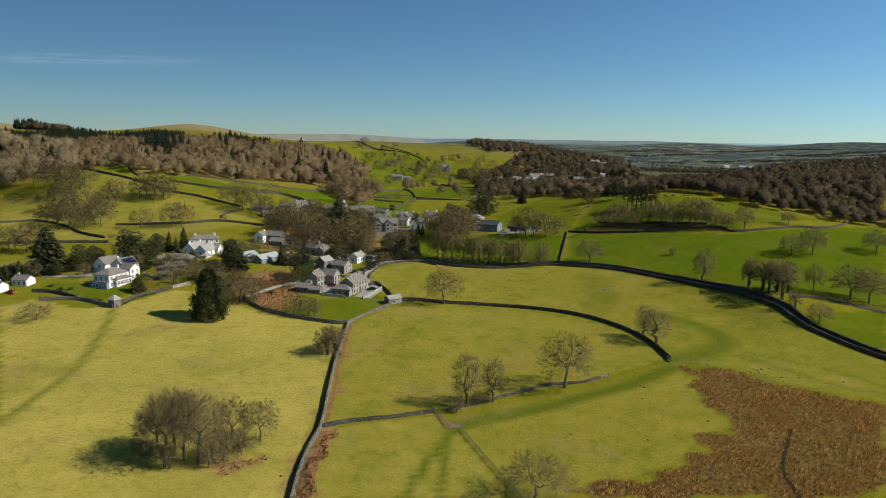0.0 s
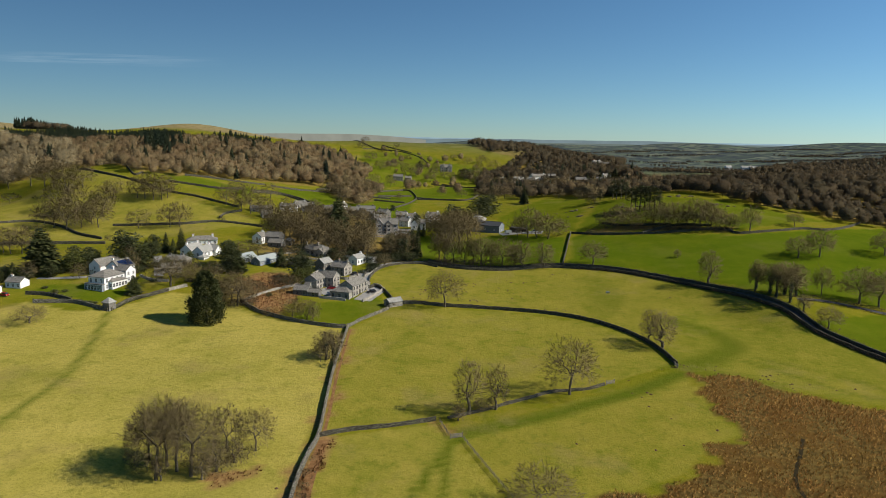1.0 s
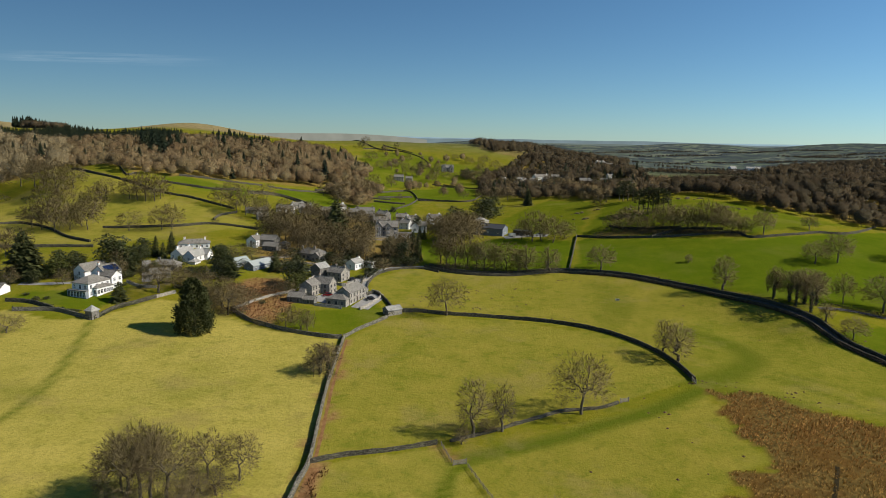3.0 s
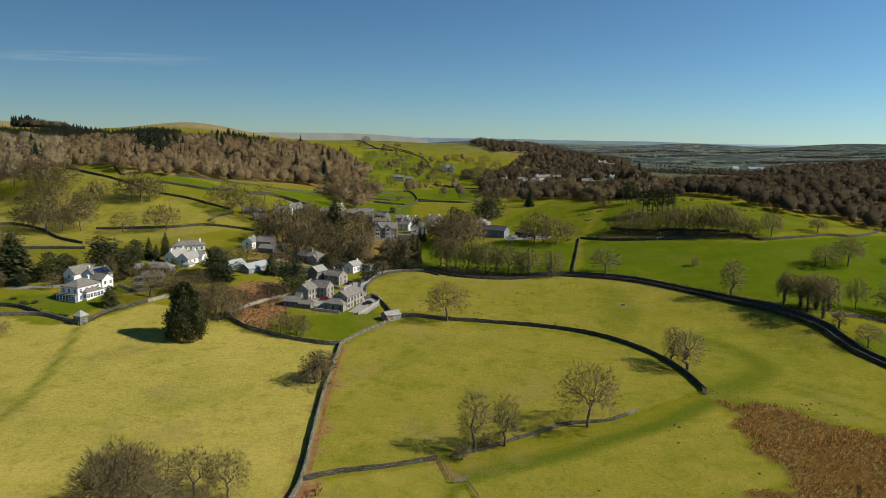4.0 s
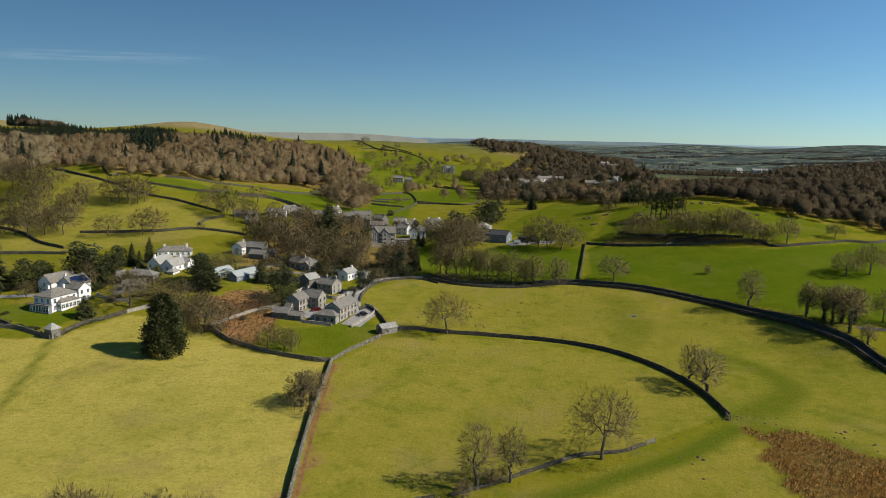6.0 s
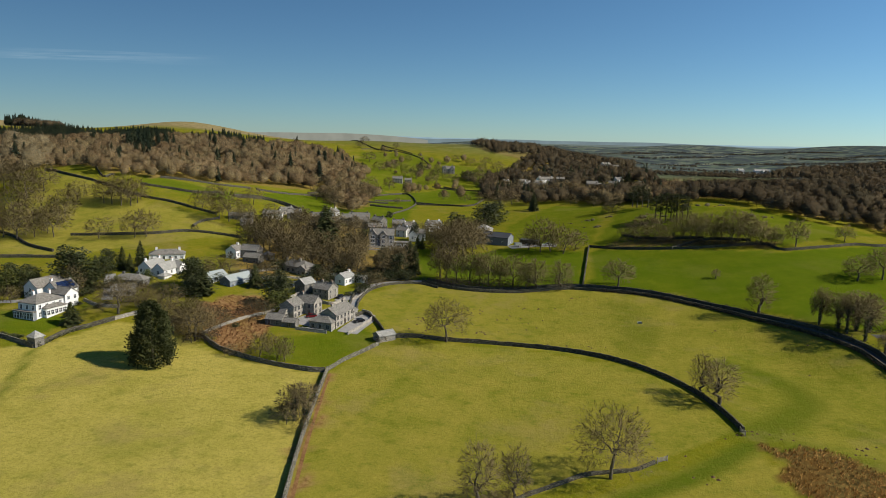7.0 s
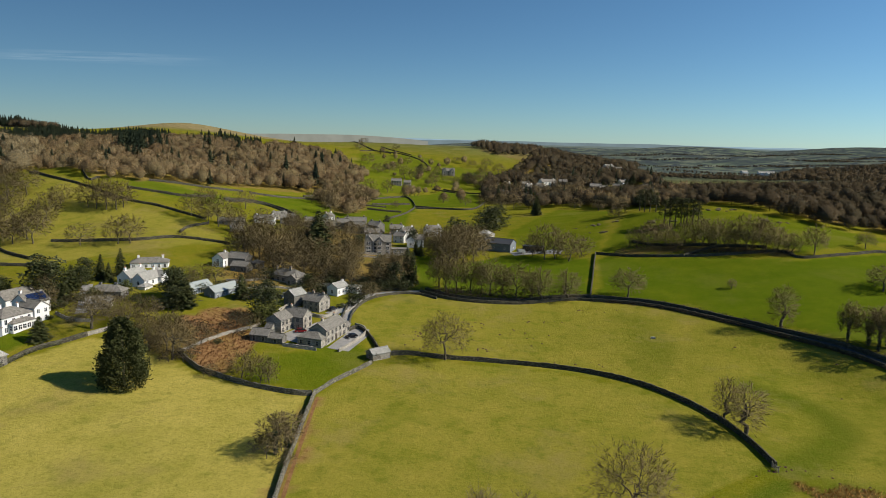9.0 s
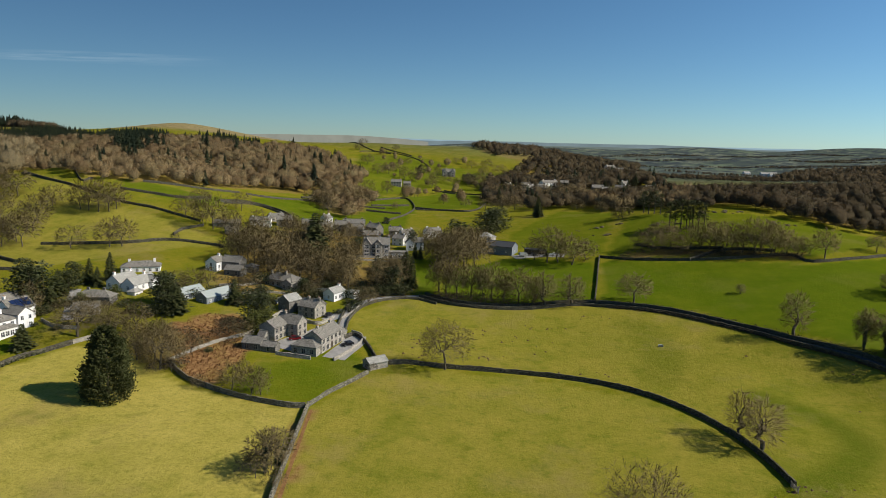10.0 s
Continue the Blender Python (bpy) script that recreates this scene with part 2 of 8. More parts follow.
    # far fields: blue-grey distance haze is mixed into these colours
    hazed_plots = mixed(nt, ramp(nt, s3.outputs[0], 0.35, 0.55), (0.062, 0.078, 0.064), (0.105, 0.132, 0.088))
    hazed_plots = mixed(nt, ramp(nt, s3.outputs[1], 0.6, 0.75), hazed_plots, (0.135, 0.150, 0.108))
    hazed_plots = mixed(nt, ramp(nt, noise_out(nt, 0.03, 4, 0.6, p), 0.45, 0.54), hazed_plots, (0.042, 0.054, 0.058))
    col = mixed(nt, far, col, hazed_plots)
    nt.links.new(col, b.inputs["Base Color"])
    bumped(nt, b, maths(nt, "ADD", tuft, maths(nt, "MULTIPLY", blade, 0.5)), 0.7, 0.4)
    return m


GRASS = grassland()

# ---- the lie of the land: a level base with smooth knolls and hills (x, y, radius, height) ----
BASE = 26.85
KNOLLS = [
    (-158, 320, 60, 3.8), (-254, 416, 60, -6.9), (130, 416, 60, 4.6), (274, 464, 60, -9.5), (-350, 464, 60, -14.9),
    (130, 512, 60, 9.4), (-302, 512, 60, 10.4), (-236, 0, 110, 8.7), (28, 0, 110, 7.0), (-148, 88, 110, 13.0),
    (-500, 176, 110, -5.0), (-324, 176, 110, 5.8), (204, 264, 110, -6.5), (28, 352, 110, -6.6), (292, 352, 110, -5.3),
    (-236, 528, 110, 14.6), (-60, 528, 110, -8.9), (-500, 616, 110, -12.8), (-148, 616, 110, -6.4), (-236, 792, 110, 9.0),
    (292, 792, 110, -11.9), (-148, 880, 110, -3.7), (116, 880, 110, 16.7), (508, -100, 220, -28.0),
    (112, 316, 22, 3.0), (126, 290, 24, 4.0), (98, 284, 20, -2.0), (150, 320, 30, 2.5),
]
HILLS = [
    (332, 76, 220, -14.5), (684, 428, 220, 11.8), (332, 604, 220, 16.1), (-724, 604, 220, 13.8), (-20, 780, 220, -14.7),
    (-900, 780, 220, 42.1), (-724, 956, 220, -24.3), (-20, 956, 220, -23.4), (-372, 956, 220, 5.0), (-548, 1308, 220, 17.3),
    (-20, 1308, 220, 17.1), (-20, 1484, 220, 11.6), (-200, 0, 450, -44.4), (880, 720, 450, 12.2), (520, 1440, 450, -10.1),
    (-1100, 1100, 1000, 51.0), (-2700, 1900, 1000, 15.4), (-3500, 1900, 1000, 28.9), (-3500, 2700, 1000, 20.4), (-2700, 2700, 1000, 14.1),
    (-1100, 4300, 1000, -27.3), (2100, 4300, 1000, 11.2), (-3500, 4300, 1000, 38.5), (-2700, 4300, 1000, 13.3),
]

FELLS = [(-1161, 1750, 240, 13), (-1420, 1900, 150, 33), (-662, 1500, 130, 27), (-480, 1620, 160, 12), (-257, 1370, 110, 9)]

DISTANT = [(700, 2300, 240, 22), (1500, 2600, 360, 30), (2300, 2900, 480, 36), (1000, 3300, 380, 40), (1900, 3700, 560, 46), (300, 3000, 320, 30), (-100, 3600, 480, 36), (2900, 3600, 650, 48), (1250, 2050, 200, 16)]


def ground_z(x, y):
    """Height of the ground at x, y (numbers or arrays)."""
    x, y = np.asarray(x, float), np.asarray(y, float)
    z = BASE + 0 * x
    for cx, cy, r, h in KNOLLS + HILLS + FELLS + DISTANT:
        z = z + h * np.exp(-((x - cx) ** 2 + (y - cy) ** 2) / r ** 2)
    z = z + 0.35 * np.sin(x / 23 + 1.3 * np.sin(y / 41)) * np.sin(y / 29 + 0.7)
    far = np.clip((y - 700) / 1500, 0, 1)
    return z + far * (7 * np.sin(x / 310 + y / 520) * np.sin(y / 270 + x / 900) + 4 * np.sin(x / 140 - y / 330))


# ---- builders ----
def gz(x, y):
    return float(ground_z(x, y))


def mesh_of(name, verts, faces, material, smooth=False):
    me = bpy.data.meshes.new(name)
    me.from_pydata(verts, [], faces)
    me.materials.append(material)
    if smooth:
        me.polygons.foreach_set("use_smooth", [True] * len(me.polygons))
    me.update()
    return me


def part(name, bm, material, parent, label=""):
    """Links a bmesh, or a mesh that is ready, as one part under a thing or a part."""
    if isinstance(bm, bmesh.types.BMesh):
        me = bpy.data.meshes.new(name)
        bm.to_mesh(me)
        bm.free()
        me.materials.append(material)
    else:
        me = bm
    ob = new(name, me)
    ob.parent = parent
    return tagged(ob, label)


def thing(name, x, y, label, category, group="", kind="", z=None, turn=0.0):
    e = new(name)
    e.empty_display_size = 0.5
    e.matrix_world = pose(x, y, gz(x, y) if z is None else z, 0, 0, turn)
    return tagged(e, label, category, group, kind)


def box(bm, x0, x1, y0, y1, z0, z1, m=None):
    made = bmesh.ops.create_cube(bm, size=1.0)["verts"]
    bmesh.ops.scale(bm, vec=(x1 - x0, y1 - y0, z1 - z0), verts=made)
    bmesh.ops.translate(bm, vec=((x0 + x1) / 2, (y0 + y1) / 2, (z0 + z1) / 2), verts=made)
    if m is not None:
        bmesh.ops.transform(bm, matrix=m, verts=made)
    return made


def prism(bm, profile, x0, x1, m=None):
    """A profile of (y, z) drawn out along x."""
    a = [bm.verts.new((x0, y, z)) for y, z in profile]
    b = [bm.verts.new((x1, y, z)) for y, z in profile]
    n = len(profile)
    bm.faces.new(a[::-1]), bm.faces.new(b)
    for i in range(n):
        bm.faces.new((a[i], a[(i + 1) % n], b[(i + 1) % n], b[i]))
    if m is not None:
        bmesh.ops.transform(bm, matrix=m, verts=a + b)
    return a + b


def resampled(points, step):
    """Points along a smooth line through the given ones, about a step apart."""
    p = np.array(points, float)
    if len(p) > 2:
        q = [p[0]]
        ends = np.vstack([2 * p[0] - p[1], p, 2 * p[-1] - p[-2]])
        for i in range(1, len(ends) - 2):
            a, b, c, d = ends[i - 1:i + 3]
            for s in np.linspace(0, 1, 9)[1:]:
                q.append(0.5 * (2 * b + (c - a) * s + (2 * a - 5 * b + 4 * c - d) * s ** 2 + (3 * b - a - 3 * c + d) * s ** 3))
        p = np.array(q)
    run = np.r_[0, np.cumsum(np.hypot(*np.diff(p, axis=0).T))]
    n = max(2, int(round(run[-1] / step)) + 1)
    at = np.linspace(0, run[-1], n)
    return np.stack([np.interp(at, run, p[:, 0]), np.interp(at, run, p[:, 1])], 1)


def strip(points, step, lift, half, drop=0.0):
    """Verts and faces of a band that follows the ground, with skirts of the given drop."""
    p = resampled(points, step)
    d = np.gradient(p, axis=0)
    d /= np.hypot(*d.T)[:, None]
    nrm = np.stack([-d[:, 1], d[:, 0]], 1)
    verts, faces = [], []
    for i, (c, n) in enumerate(zip(p, nrm)):
        for k in (-1, -0.5, 0, 0.5, 1):
            x, y = c + n * half * k
            verts.append((x, y, gz(x, y) + lift))
    for i in range(len(p) - 1):
        for k in range(4):
            a = i * 5 + k
            faces.append((a, a + 5, a + 6, a + 1))
    return verts, faces


def stone_wall(points, height=1.45, label="grey dry-stone field wall with rough uneven coping", group="dry-stone field walls", step=1.3, width=0.62, stone=None):
    """A dry-stone wall: battered sides, a projecting course and an uneven coping."""
    rnd = random.Random(int(abs(points[0][0]) * 10 + abs(points[-1][1])))
    p = resampled(points, step)
    d = np.gradient(p, axis=0)
    d /= np.hypot(*d.T)[:, None]
    verts, faces = [], []
    ox, oy = p[len(p) // 2]
    oz = gz(ox, oy)
    height *= 0.88 if oy > 340 else 1.0
    # near walls get the stone coloured as sunlit, farther ones as shaded
    stone = stone or (LITSTONE if oy < 262 else SHADESTONE)
    wob = 0.0
    for (x, y), (dx, dy) in zip(p, d):
        wob = 0.8 * wob + rnd.uniform(-0.07, 0.07)
        h = height + wob + rnd.uniform(-0.09, 0.09)
        g = gz(x, y)
        for off, z in ((-width / 2 - 0.08, -0.5), (-width / 2, h * 0.55), (-width / 2 + 0.08, h * 0.82), (-0.2, h), (0.2, h + rnd.uniform(-0.05, 0.08)),
                       (width / 2 - 0.08, h * 0.82), (width / 2, h * 0.55), (width / 2 + 0.08, -0.5)):
            o = off + rnd.uniform(-0.05, 0.05)
            verts.append((x - dy * o - ox, y + dx * o - oy, g + z - oz))
    for i in range(len(p) - 1):
        for k in range(7):
            a = i * 8 + k
            faces.append((a + 1, a, a + 8, a + 9))
    e = len(verts) - 8
    faces += [tuple(range(8)), tuple(range(e + 7, e - 1, -1))]
    ob = new("dry_stone_wall", mesh_of("dry_stone_wall", verts, faces, stone))
    ob.location = (ox, oy, oz)
    return tagged(ob, label, "stone wall", group)


def leaf_cloud(rnd, n, centre, radii, size, verts, faces, shell=0.35):
    """n leaf clumps (single triangles) scattered through a lumpy ellipsoid."""
    for _ in range(n):
        u, v = rnd.uniform(-1, 1), rnd.uniform(0, 2 * math.pi)
        s = math.sqrt(1 - u * u)
        r = rnd.uniform(shell, 1.0) ** 0.5
        lump = 0.82 + 0.22 * math.sin(3 * v + 5 * u) + 0.12 * math.sin(7 * v - 4 * u)
        q = Vector((centre[0] + radii[0] * r * lump * s * math.cos(v), centre[1] + radii[1] * r * lump * s * math.sin(v), centre[2] + radii[2] * r * u * (0.9 + 0.1 * lump)))
        a = Vector((rnd.gauss(0, 1), rnd.gauss(0, 1), rnd.gauss(0, 0.6))).normalized() * size * rnd.uniform(0.6, 1.3)
        b = Vector((rnd.gauss(0, 1), rnd.gauss(0, 1), rnd.gauss(0, 0.6))).normalized() * size * rnd.uniform(0.5, 1.0)
        k = len(verts)
        verts += [q - a * 0.5, q + a * 0.5, q + b]
        faces.append((k, k + 1, k + 2))


def tube(path, radii, sides, verts, faces):
    base = len(verts)
    for i, (q, r) in enumerate(zip(path, radii)):
        d = (path[min(i + 1, len(path) - 1)] - path[max(i - 1, 0)]).normalized()
        u = d.cross(Vector((0.31, 0.95, 0.05))).normalized()
        w = d.cross(u)
        for k in range(sides):
            t = 2 * math.pi * k / sides
            verts.append(q + (u * math.cos(t) + w * math.sin(t)) * r)
    for i in range(len(path) - 1):
        for k in range(sides):
            a, b = base + i * sides + k, base + i * sides + (k + 1) % sides
            faces.append((a, b, b + sides, a + sides))


def feathered(rnd, cv, cf, heart, twig):
    """A crown whose thin twigs are shaded partly by the way they face from the crown's heart."""
    faces = []
    for f in cf:
        if len(f) == 3:
            a, b, c = (cv[i] for i in f)
            if (b - a).cross(c - a).dot((a + b + c) / 3 - heart) < 0:
                f = (f[0], f[2], f[1])
        faces.append(f)
    me = mesh_of("crown", cv, faces, twig, True)
    normals = np.array([v.normal[:] for v in me.vertices])
    for f in faces:
        if len(f) == 3:
            stray = Vector((rnd.gauss(0, 0.35), rnd.gauss(0, 0.35), rnd.gauss(0.75, 0.3)))
            for i in f:
                normals[i] = ((cv[i] - heart).normalized() * 0.6 + stray).normalized()[:]
    me.normals_split_custom_set_from_vertices(normals)
    return me


def bare_tree(seed, wide=0.8, low=0.25, tips=420, twigs=5, thick=0.0012, ivy=False, name="bare_tree", label="leafless tree with fine brown twigs", floor=-0.7, girth=0.021, spread=0.3, gnarl=0.012, twig=TWIG):
    """A winter tree one unit high. The tips of its boughs fill an uneven dome; from the trunk the wood forks again and again
    towards them, each fork as thick as the tips that it feeds, and every tip ends in a spray of thin twigs."""
    rnd, rng = random.Random(seed), np.random.RandomState(seed)
    tv, tf, cv, cf = [], [], [], []
    base = low * 0.8
    mid, rz, rx = base + (1 - base) * 0.46, (1 - base) * 0.54, wide / 2
    ph = rng.uniform(0, 6.28, 4)
    u = rng.uniform(floor, 1.0, tips)
    t = rng.uniform(0, 2 * np.pi, tips)
    r = rng.uniform(0.12, 1.0, tips) ** 0.42 * (1 + 0.10 * np.sin(3 * t + ph[0] + 2 * u) + 0.09 * np.sin(5 * t + ph[1] - 4 * u) + 0.07 * np.sin(9 * t + 7 * u + ph[2]))
    ring = np.sqrt(1 - u ** 2)
    ends = np.stack([rx * r * ring * np.cos(t), rx * r * ring * np.sin(t), mid + rz * r * u], 1)

    def blade(start, d, length, half):
        side = d.cross(Vector((rnd.gauss(0, 1), rnd.gauss(0, 1), rnd.gauss(0, 1)))).normalized() * half
        k = len(cv)
        cv.extend([start - side, start + side, start + d * length])
        cf.append((k, k + 1, k + 2))

    def bough(p, q, n):
        ra, rb = girth * (n / tips) ** 0.52, girth * (max(n * 0.8, 1) / tips) ** 0.52
        if n > tips / 22:
            bend = p.lerp(q, 0.5) + Vector((rnd.gauss(0, gnarl), rnd.gauss(0, gnarl), rnd.gauss(0, gnarl)))
            tube([p, bend, q], [ra, (ra + rb) / 2, rb], 6, tv, tf)
        elif n > tips / 90:
            tube([p, q], [ra, rb], 3, cv, cf)
        else:
            side = (q - p).cross(Vector((rnd.gauss(0, 1), rnd.gauss(0, 1), rnd.gauss(0, 1)))).normalized()
            k = len(cv)
            cv.extend([p - side * ra, p + side * ra, q - side * rb, p + side * ra, q + side * rb, q - side * rb])
            cf.extend([(k, k + 1, k + 2), (k + 3, k + 4, k + 5)])

    def fork(p, group):
        n = len(group)
        if n == 1:
            q = Vector(group[0])
            bough(p, q, 1)
            d = (q - p).normalized()
            out = Vector((q.x / rx ** 2, q.y / rx ** 2, (q.z - mid) / rz ** 2 + 0.5)).normalized()
            for _ in range(twigs):
                way = (d * 0.6 + out * 0.6 + Vector((rnd.gauss(0, 0.34), rnd.gauss(0, 0.34), rnd.gauss(0.12, 0.3)))).normalized()
                blade(p.lerp(q, rnd.uniform(0.1, 1.0)), way, rnd.uniform(0.045, 0.095), thick)
            return
        aim = Vector(group.mean(0))
        far = rnd.uniform(0.75, 1.25) * (spread if n > tips / 30 else 0.42)
        q = p.lerp(aim, far) + Vector((rnd.gauss(0, gnarl), rnd.gauss(0, gnarl), rnd.gauss(0.3 * gnarl, gnarl))) * (0.4 if n < tips / 30 else 1.0)
        bough(p, q, n)
        d = group - np.array(q)
        d /= np.linalg.norm(d, axis=1, keepdims=True) + 1e-9
        d -= d.mean(0)
        axis = np.linalg.eigh(d.T @ d)[1][:, 2]
        order = np.argsort(d @ axis)
        cut = min(n - 1, max(1, int(round(n * rnd.uniform(0.34, 0.66)))))
        fork(q, group[order[:cut]])
        fork(q, group[order[cut:]])

    lean = Vector((rnd.uniform(-0.03, 0.03), rnd.uniform(-0.03, 0.03), 0))
    trunk = [lean * z + Vector((rnd.gauss(0, 0.004), rnd.gauss(0, 0.004), z)) for z in np.linspace(-0.03, low, 5)]
    tube(trunk, [girth * 1.5, girth * 1.12, girth * 1.05, girth, girth], 7, tv, tf)
    fork(trunk[-1], ends)
    crest = sorted(v.z for v in cv)[int(len(cv) * 0.995)]
    for group in (tv, cv):
        for v in group:
            v *= 1 / crest
    e = thing(name, 0, 0, label, "tree", z=0)
    part("trunk", mesh_of("trunk", tv, tf, BARK, True), BARK, e)
    part("crown", feathered(rnd, cv, cf, Vector((0, 0, low + 0.15)), twig), twig, e)
    if ivy:
        iv, iq = [], []
        for k in range(9):
            leaf_cloud(rnd, 60, (0, 0, 0.08 + 0.06 * k), (0.045 + 0.012 * (k % 3), 0.045, 0.05), 0.035, iv, iq)
        part("ivy", mesh_of("ivy", iv, iq, IVY), IVY, e, "dark ivy climbing the trunk")
    return e


def conifer(seed, width=0.2, n=46, droop=0.25, name="conifer", label="tall dark green conifer with layered boughs", base=0.08, power=0.8, spokes=7, sprays=7, blade=0.42):
    """A spire of drooping boughs round a straight trunk, one unit high."""
    rnd = random.Random(seed)
    tv, tf, cv, cf = [], [], [], []
    tube([Vector((0, 0, -0.02)), Vector((0, 0, 0.5)), Vector((0, 0, 0.97))], [0.022, 0.012, 0.003], 6, tv, tf)
    for i in range(n):
        f = (i + 0.5) / n
        z = base + (1 - base) * f
        reach = width * (1 - f) ** power * rnd.uniform(0.72, 1.12) + 0.012
        for k in range(spokes):
            t = 2 * math.pi * k / spokes + i * 1.9 + rnd.uniform(-0.3, 0.3)
            tip = Vector((math.cos(t), math.sin(t), -droop)) * reach
            for j in range(sprays):
                g = rnd.uniform(0.3, 1.0)
                q = Vector((0, 0, z)) + tip * g
                w = reach * (1.25 - g) * blade + 0.012
                a = Vector((-math.sin(t), math.cos(t), rnd.uniform(-0.5, 0.3))) * w * rnd.uniform(0.5, 1.1)
                b = tip * 0.3 + Vector((rnd.gauss(0, 0.2), rnd.gauss(0, 0.2), rnd.uniform(-0.8, 0.5))) * w
                k0 = len(cv)
                cv += [q - a, q + a, q + b]
                cf.append((k0, k0 + 1, k0 + 2))
    e = thing(name, 0, 0, label, "tree", z=0)
    part("trunk", mesh_of("trunk", tv, tf, BARK), BARK, e)
    part("crown", mesh_of("crown", cv, cf, NEEDLE), NEEDLE, e)
    return e


def evergreen(seed, wide=0.42, leaf=EVERGREEN, name="evergreen_tree", label="dense dark evergreen tree with a rounded crown", clumps=11, low=0.1, trunk=True, category="tree"):
    """A trunk with a few limbs and an uneven crown of many leaf clumps, one unit high."""
    rnd = random.Random(seed)
    tv, tf, cv, cf = [], [], [], []
    tube([Vector((0, 0, -0.02)), Vector((0.01, 0, 0.3)), Vector((0, 0.02, 0.75))], [0.03, 0.022, 0.008], 6, tv, tf)
    for k in range(clumps):
        f = (k + 0.5) / clumps
        z = low + (0.92 - low) * f
        girth = wide * math.sqrt(max(0.08, 1 - ((z - 0.42) / 0.6) ** 2))
        t = 2.4 * k
        off = girth * 0.5 * rnd.uniform(0.5, 1.0)
        c = (math.cos(t) * off, math.sin(t) * off, z)
        tube([Vector((0, 0, z * 0.7)), Vector(c)], [0.012, 0.004], 4, tv, tf)
        leaf_cloud(rnd, 170, c, (girth * 0.62, girth * 0.62, 0.15), 0.055, cv, cf)
    e = thing(name, 0, 0, label, category, z=0)
    part("trunk", mesh_of("trunk", tv, tf, BARK), BARK, e)
    part("crown", mesh_of("crown", cv, cf, leaf), leaf, e)
    return e


def spire(seed, wide=0.30, name="conifer", label="tall dense dark green conifer"):
    """A dense ovoid evergreen with a pointed top: ragged upturned sprays all over it, one unit high."""
    rnd = random.Random(seed)
    tv, tf, cv, cf = [], [], [], []
    tube([Vector((0, 0, -0.02)), Vector((0, 0, 0.5)), Vector((0, 0, 0.95))], [0.024, 0.014, 0.003], 6, tv, tf)
    for k in range(150):
        f = (k + 0.5) / 150
        z = 0.06 + 0.92 * f
        girth = wide * min(1.0, (z + 0.12) / 0.36) * max(0.04, 1 - ((z - 0.22) / 0.80) ** 2) ** 0.75 if z > 0.22 else wide * (0.80 + 0.9 * z)
        t, reach = 2.4 * k + rnd.uniform(-0.4, 0.4), girth * rnd.uniform(0.55, 1.08)
        c = Vector((math.cos(t) * reach, math.sin(t) * reach, z))
        size = 0.30 * girth + 0.022
        for _ in range(95):
            q = c + Vector((rnd.gauss(0, 0.34), rnd.gauss(0, 0.34), rnd.gauss(0, 0.46))) * size
            d = (Vector((c.x, c.y, 0)).normalized() * 0.7 + Vector((rnd.gauss(0, 0.5), rnd.gauss(0, 0.5), rnd.gauss(0.55, 0.4)))).normalized() * rnd.uniform(0.022, 0.046)
            side = d.cross(Vector((rnd.gauss(0, 1), rnd.gauss(0, 1), rnd.gauss(0, 1)))).normalized() * rnd.uniform(0.008, 0.015)
            n = len(cv)
            cv += [q - side, q + side, q + d]
            cf.append((n, n + 1, n + 2))
    e = thing(name, 0, 0, label, "tree", z=0)
    part("trunk", mesh_of("trunk", tv, tf, BARK), BARK, e)
    part("crown", mesh_of("crown", cv, cf, NEEDLE), NEEDLE, e)
    return e


def scots_pine(seed):
    """A tall bare trunk with scattered dark needle clouds on short limbs, one unit high."""
    rnd = random.Random(seed)
    tv, tf, cv, cf = [], [], [], []
    tube([Vector((0, 0, -0.02)), Vector((0.01, 0, 0.4)), Vector((0.02, 0.01, 0.95))], [0.017, 0.013, 0.005], 6, tv, tf)
    for k in range(17):
        z = 0.36 + 0.036 * k + rnd.uniform(-0.02, 0.02)
        t, off = 2.4 * k, rnd.uniform(0.04, 0.17) * (1.25 - 0.05 * k)
        c = (math.cos(t) * off, math.sin(t) * off, z)
        tube([Vector((0.015, 0.005, z - 0.05)), Vector(c)], [0.006, 0.002], 4, tv, tf)
        leaf_cloud(rnd, 55, c, (0.075, 0.075, 0.045), 0.036, cv, cf)
    e = thing("scots_pine", 0, 0, "dark green pine with a tall bare trunk", "tree", z=0)
    part("trunk", mesh_of("trunk", tv, tf, BARK), BARK, e)
    part("crown", mesh_of("crown", cv, cf, NEEDLE), NEEDLE, e)
    return e


def bush(seed, leaf, name, label):
    rnd = random.Random(seed)
    sv, sf, cv, cf = [], [], [], []
    for k in range(7):
        t = 0.9 * k
        c = (0.28 * math.cos(t), 0.28 * math.sin(t), 0.45 + 0.2 * (k % 2))
        tube([Vector((0, 0, -0.05)), Vector(c)], [0.03, 0.01], 4, sv, sf)
        leaf_cloud(rnd, 90, c, (0.36, 0.36, 0.36), 0.11, cv, cf)
    e = thing(name, 0, 0, label, "bush", z=0)
    part("stems", mesh_of("stems", sv, sf, BARK), BARK, e)
    part("foliage", mesh_of("foliage", cv, cf, leaf), leaf, e)
    return e


PLANTED = set()
ASPECT = {}


def noted(e):
    """Notes how wide a kind of tree is for its height."""
    crown = [c for c in e.children if c.name.split(".")[0] in ("crown", "foliage")][0]
    xy = np.array([v.co[:2] for v in crown.data.vertices])
    lo, hi = np.percentile(xy, 1.5, axis=0), np.percentile(xy, 98.5, axis=0)
    ASPECT[e] = float((hi - lo).mean())
    return e


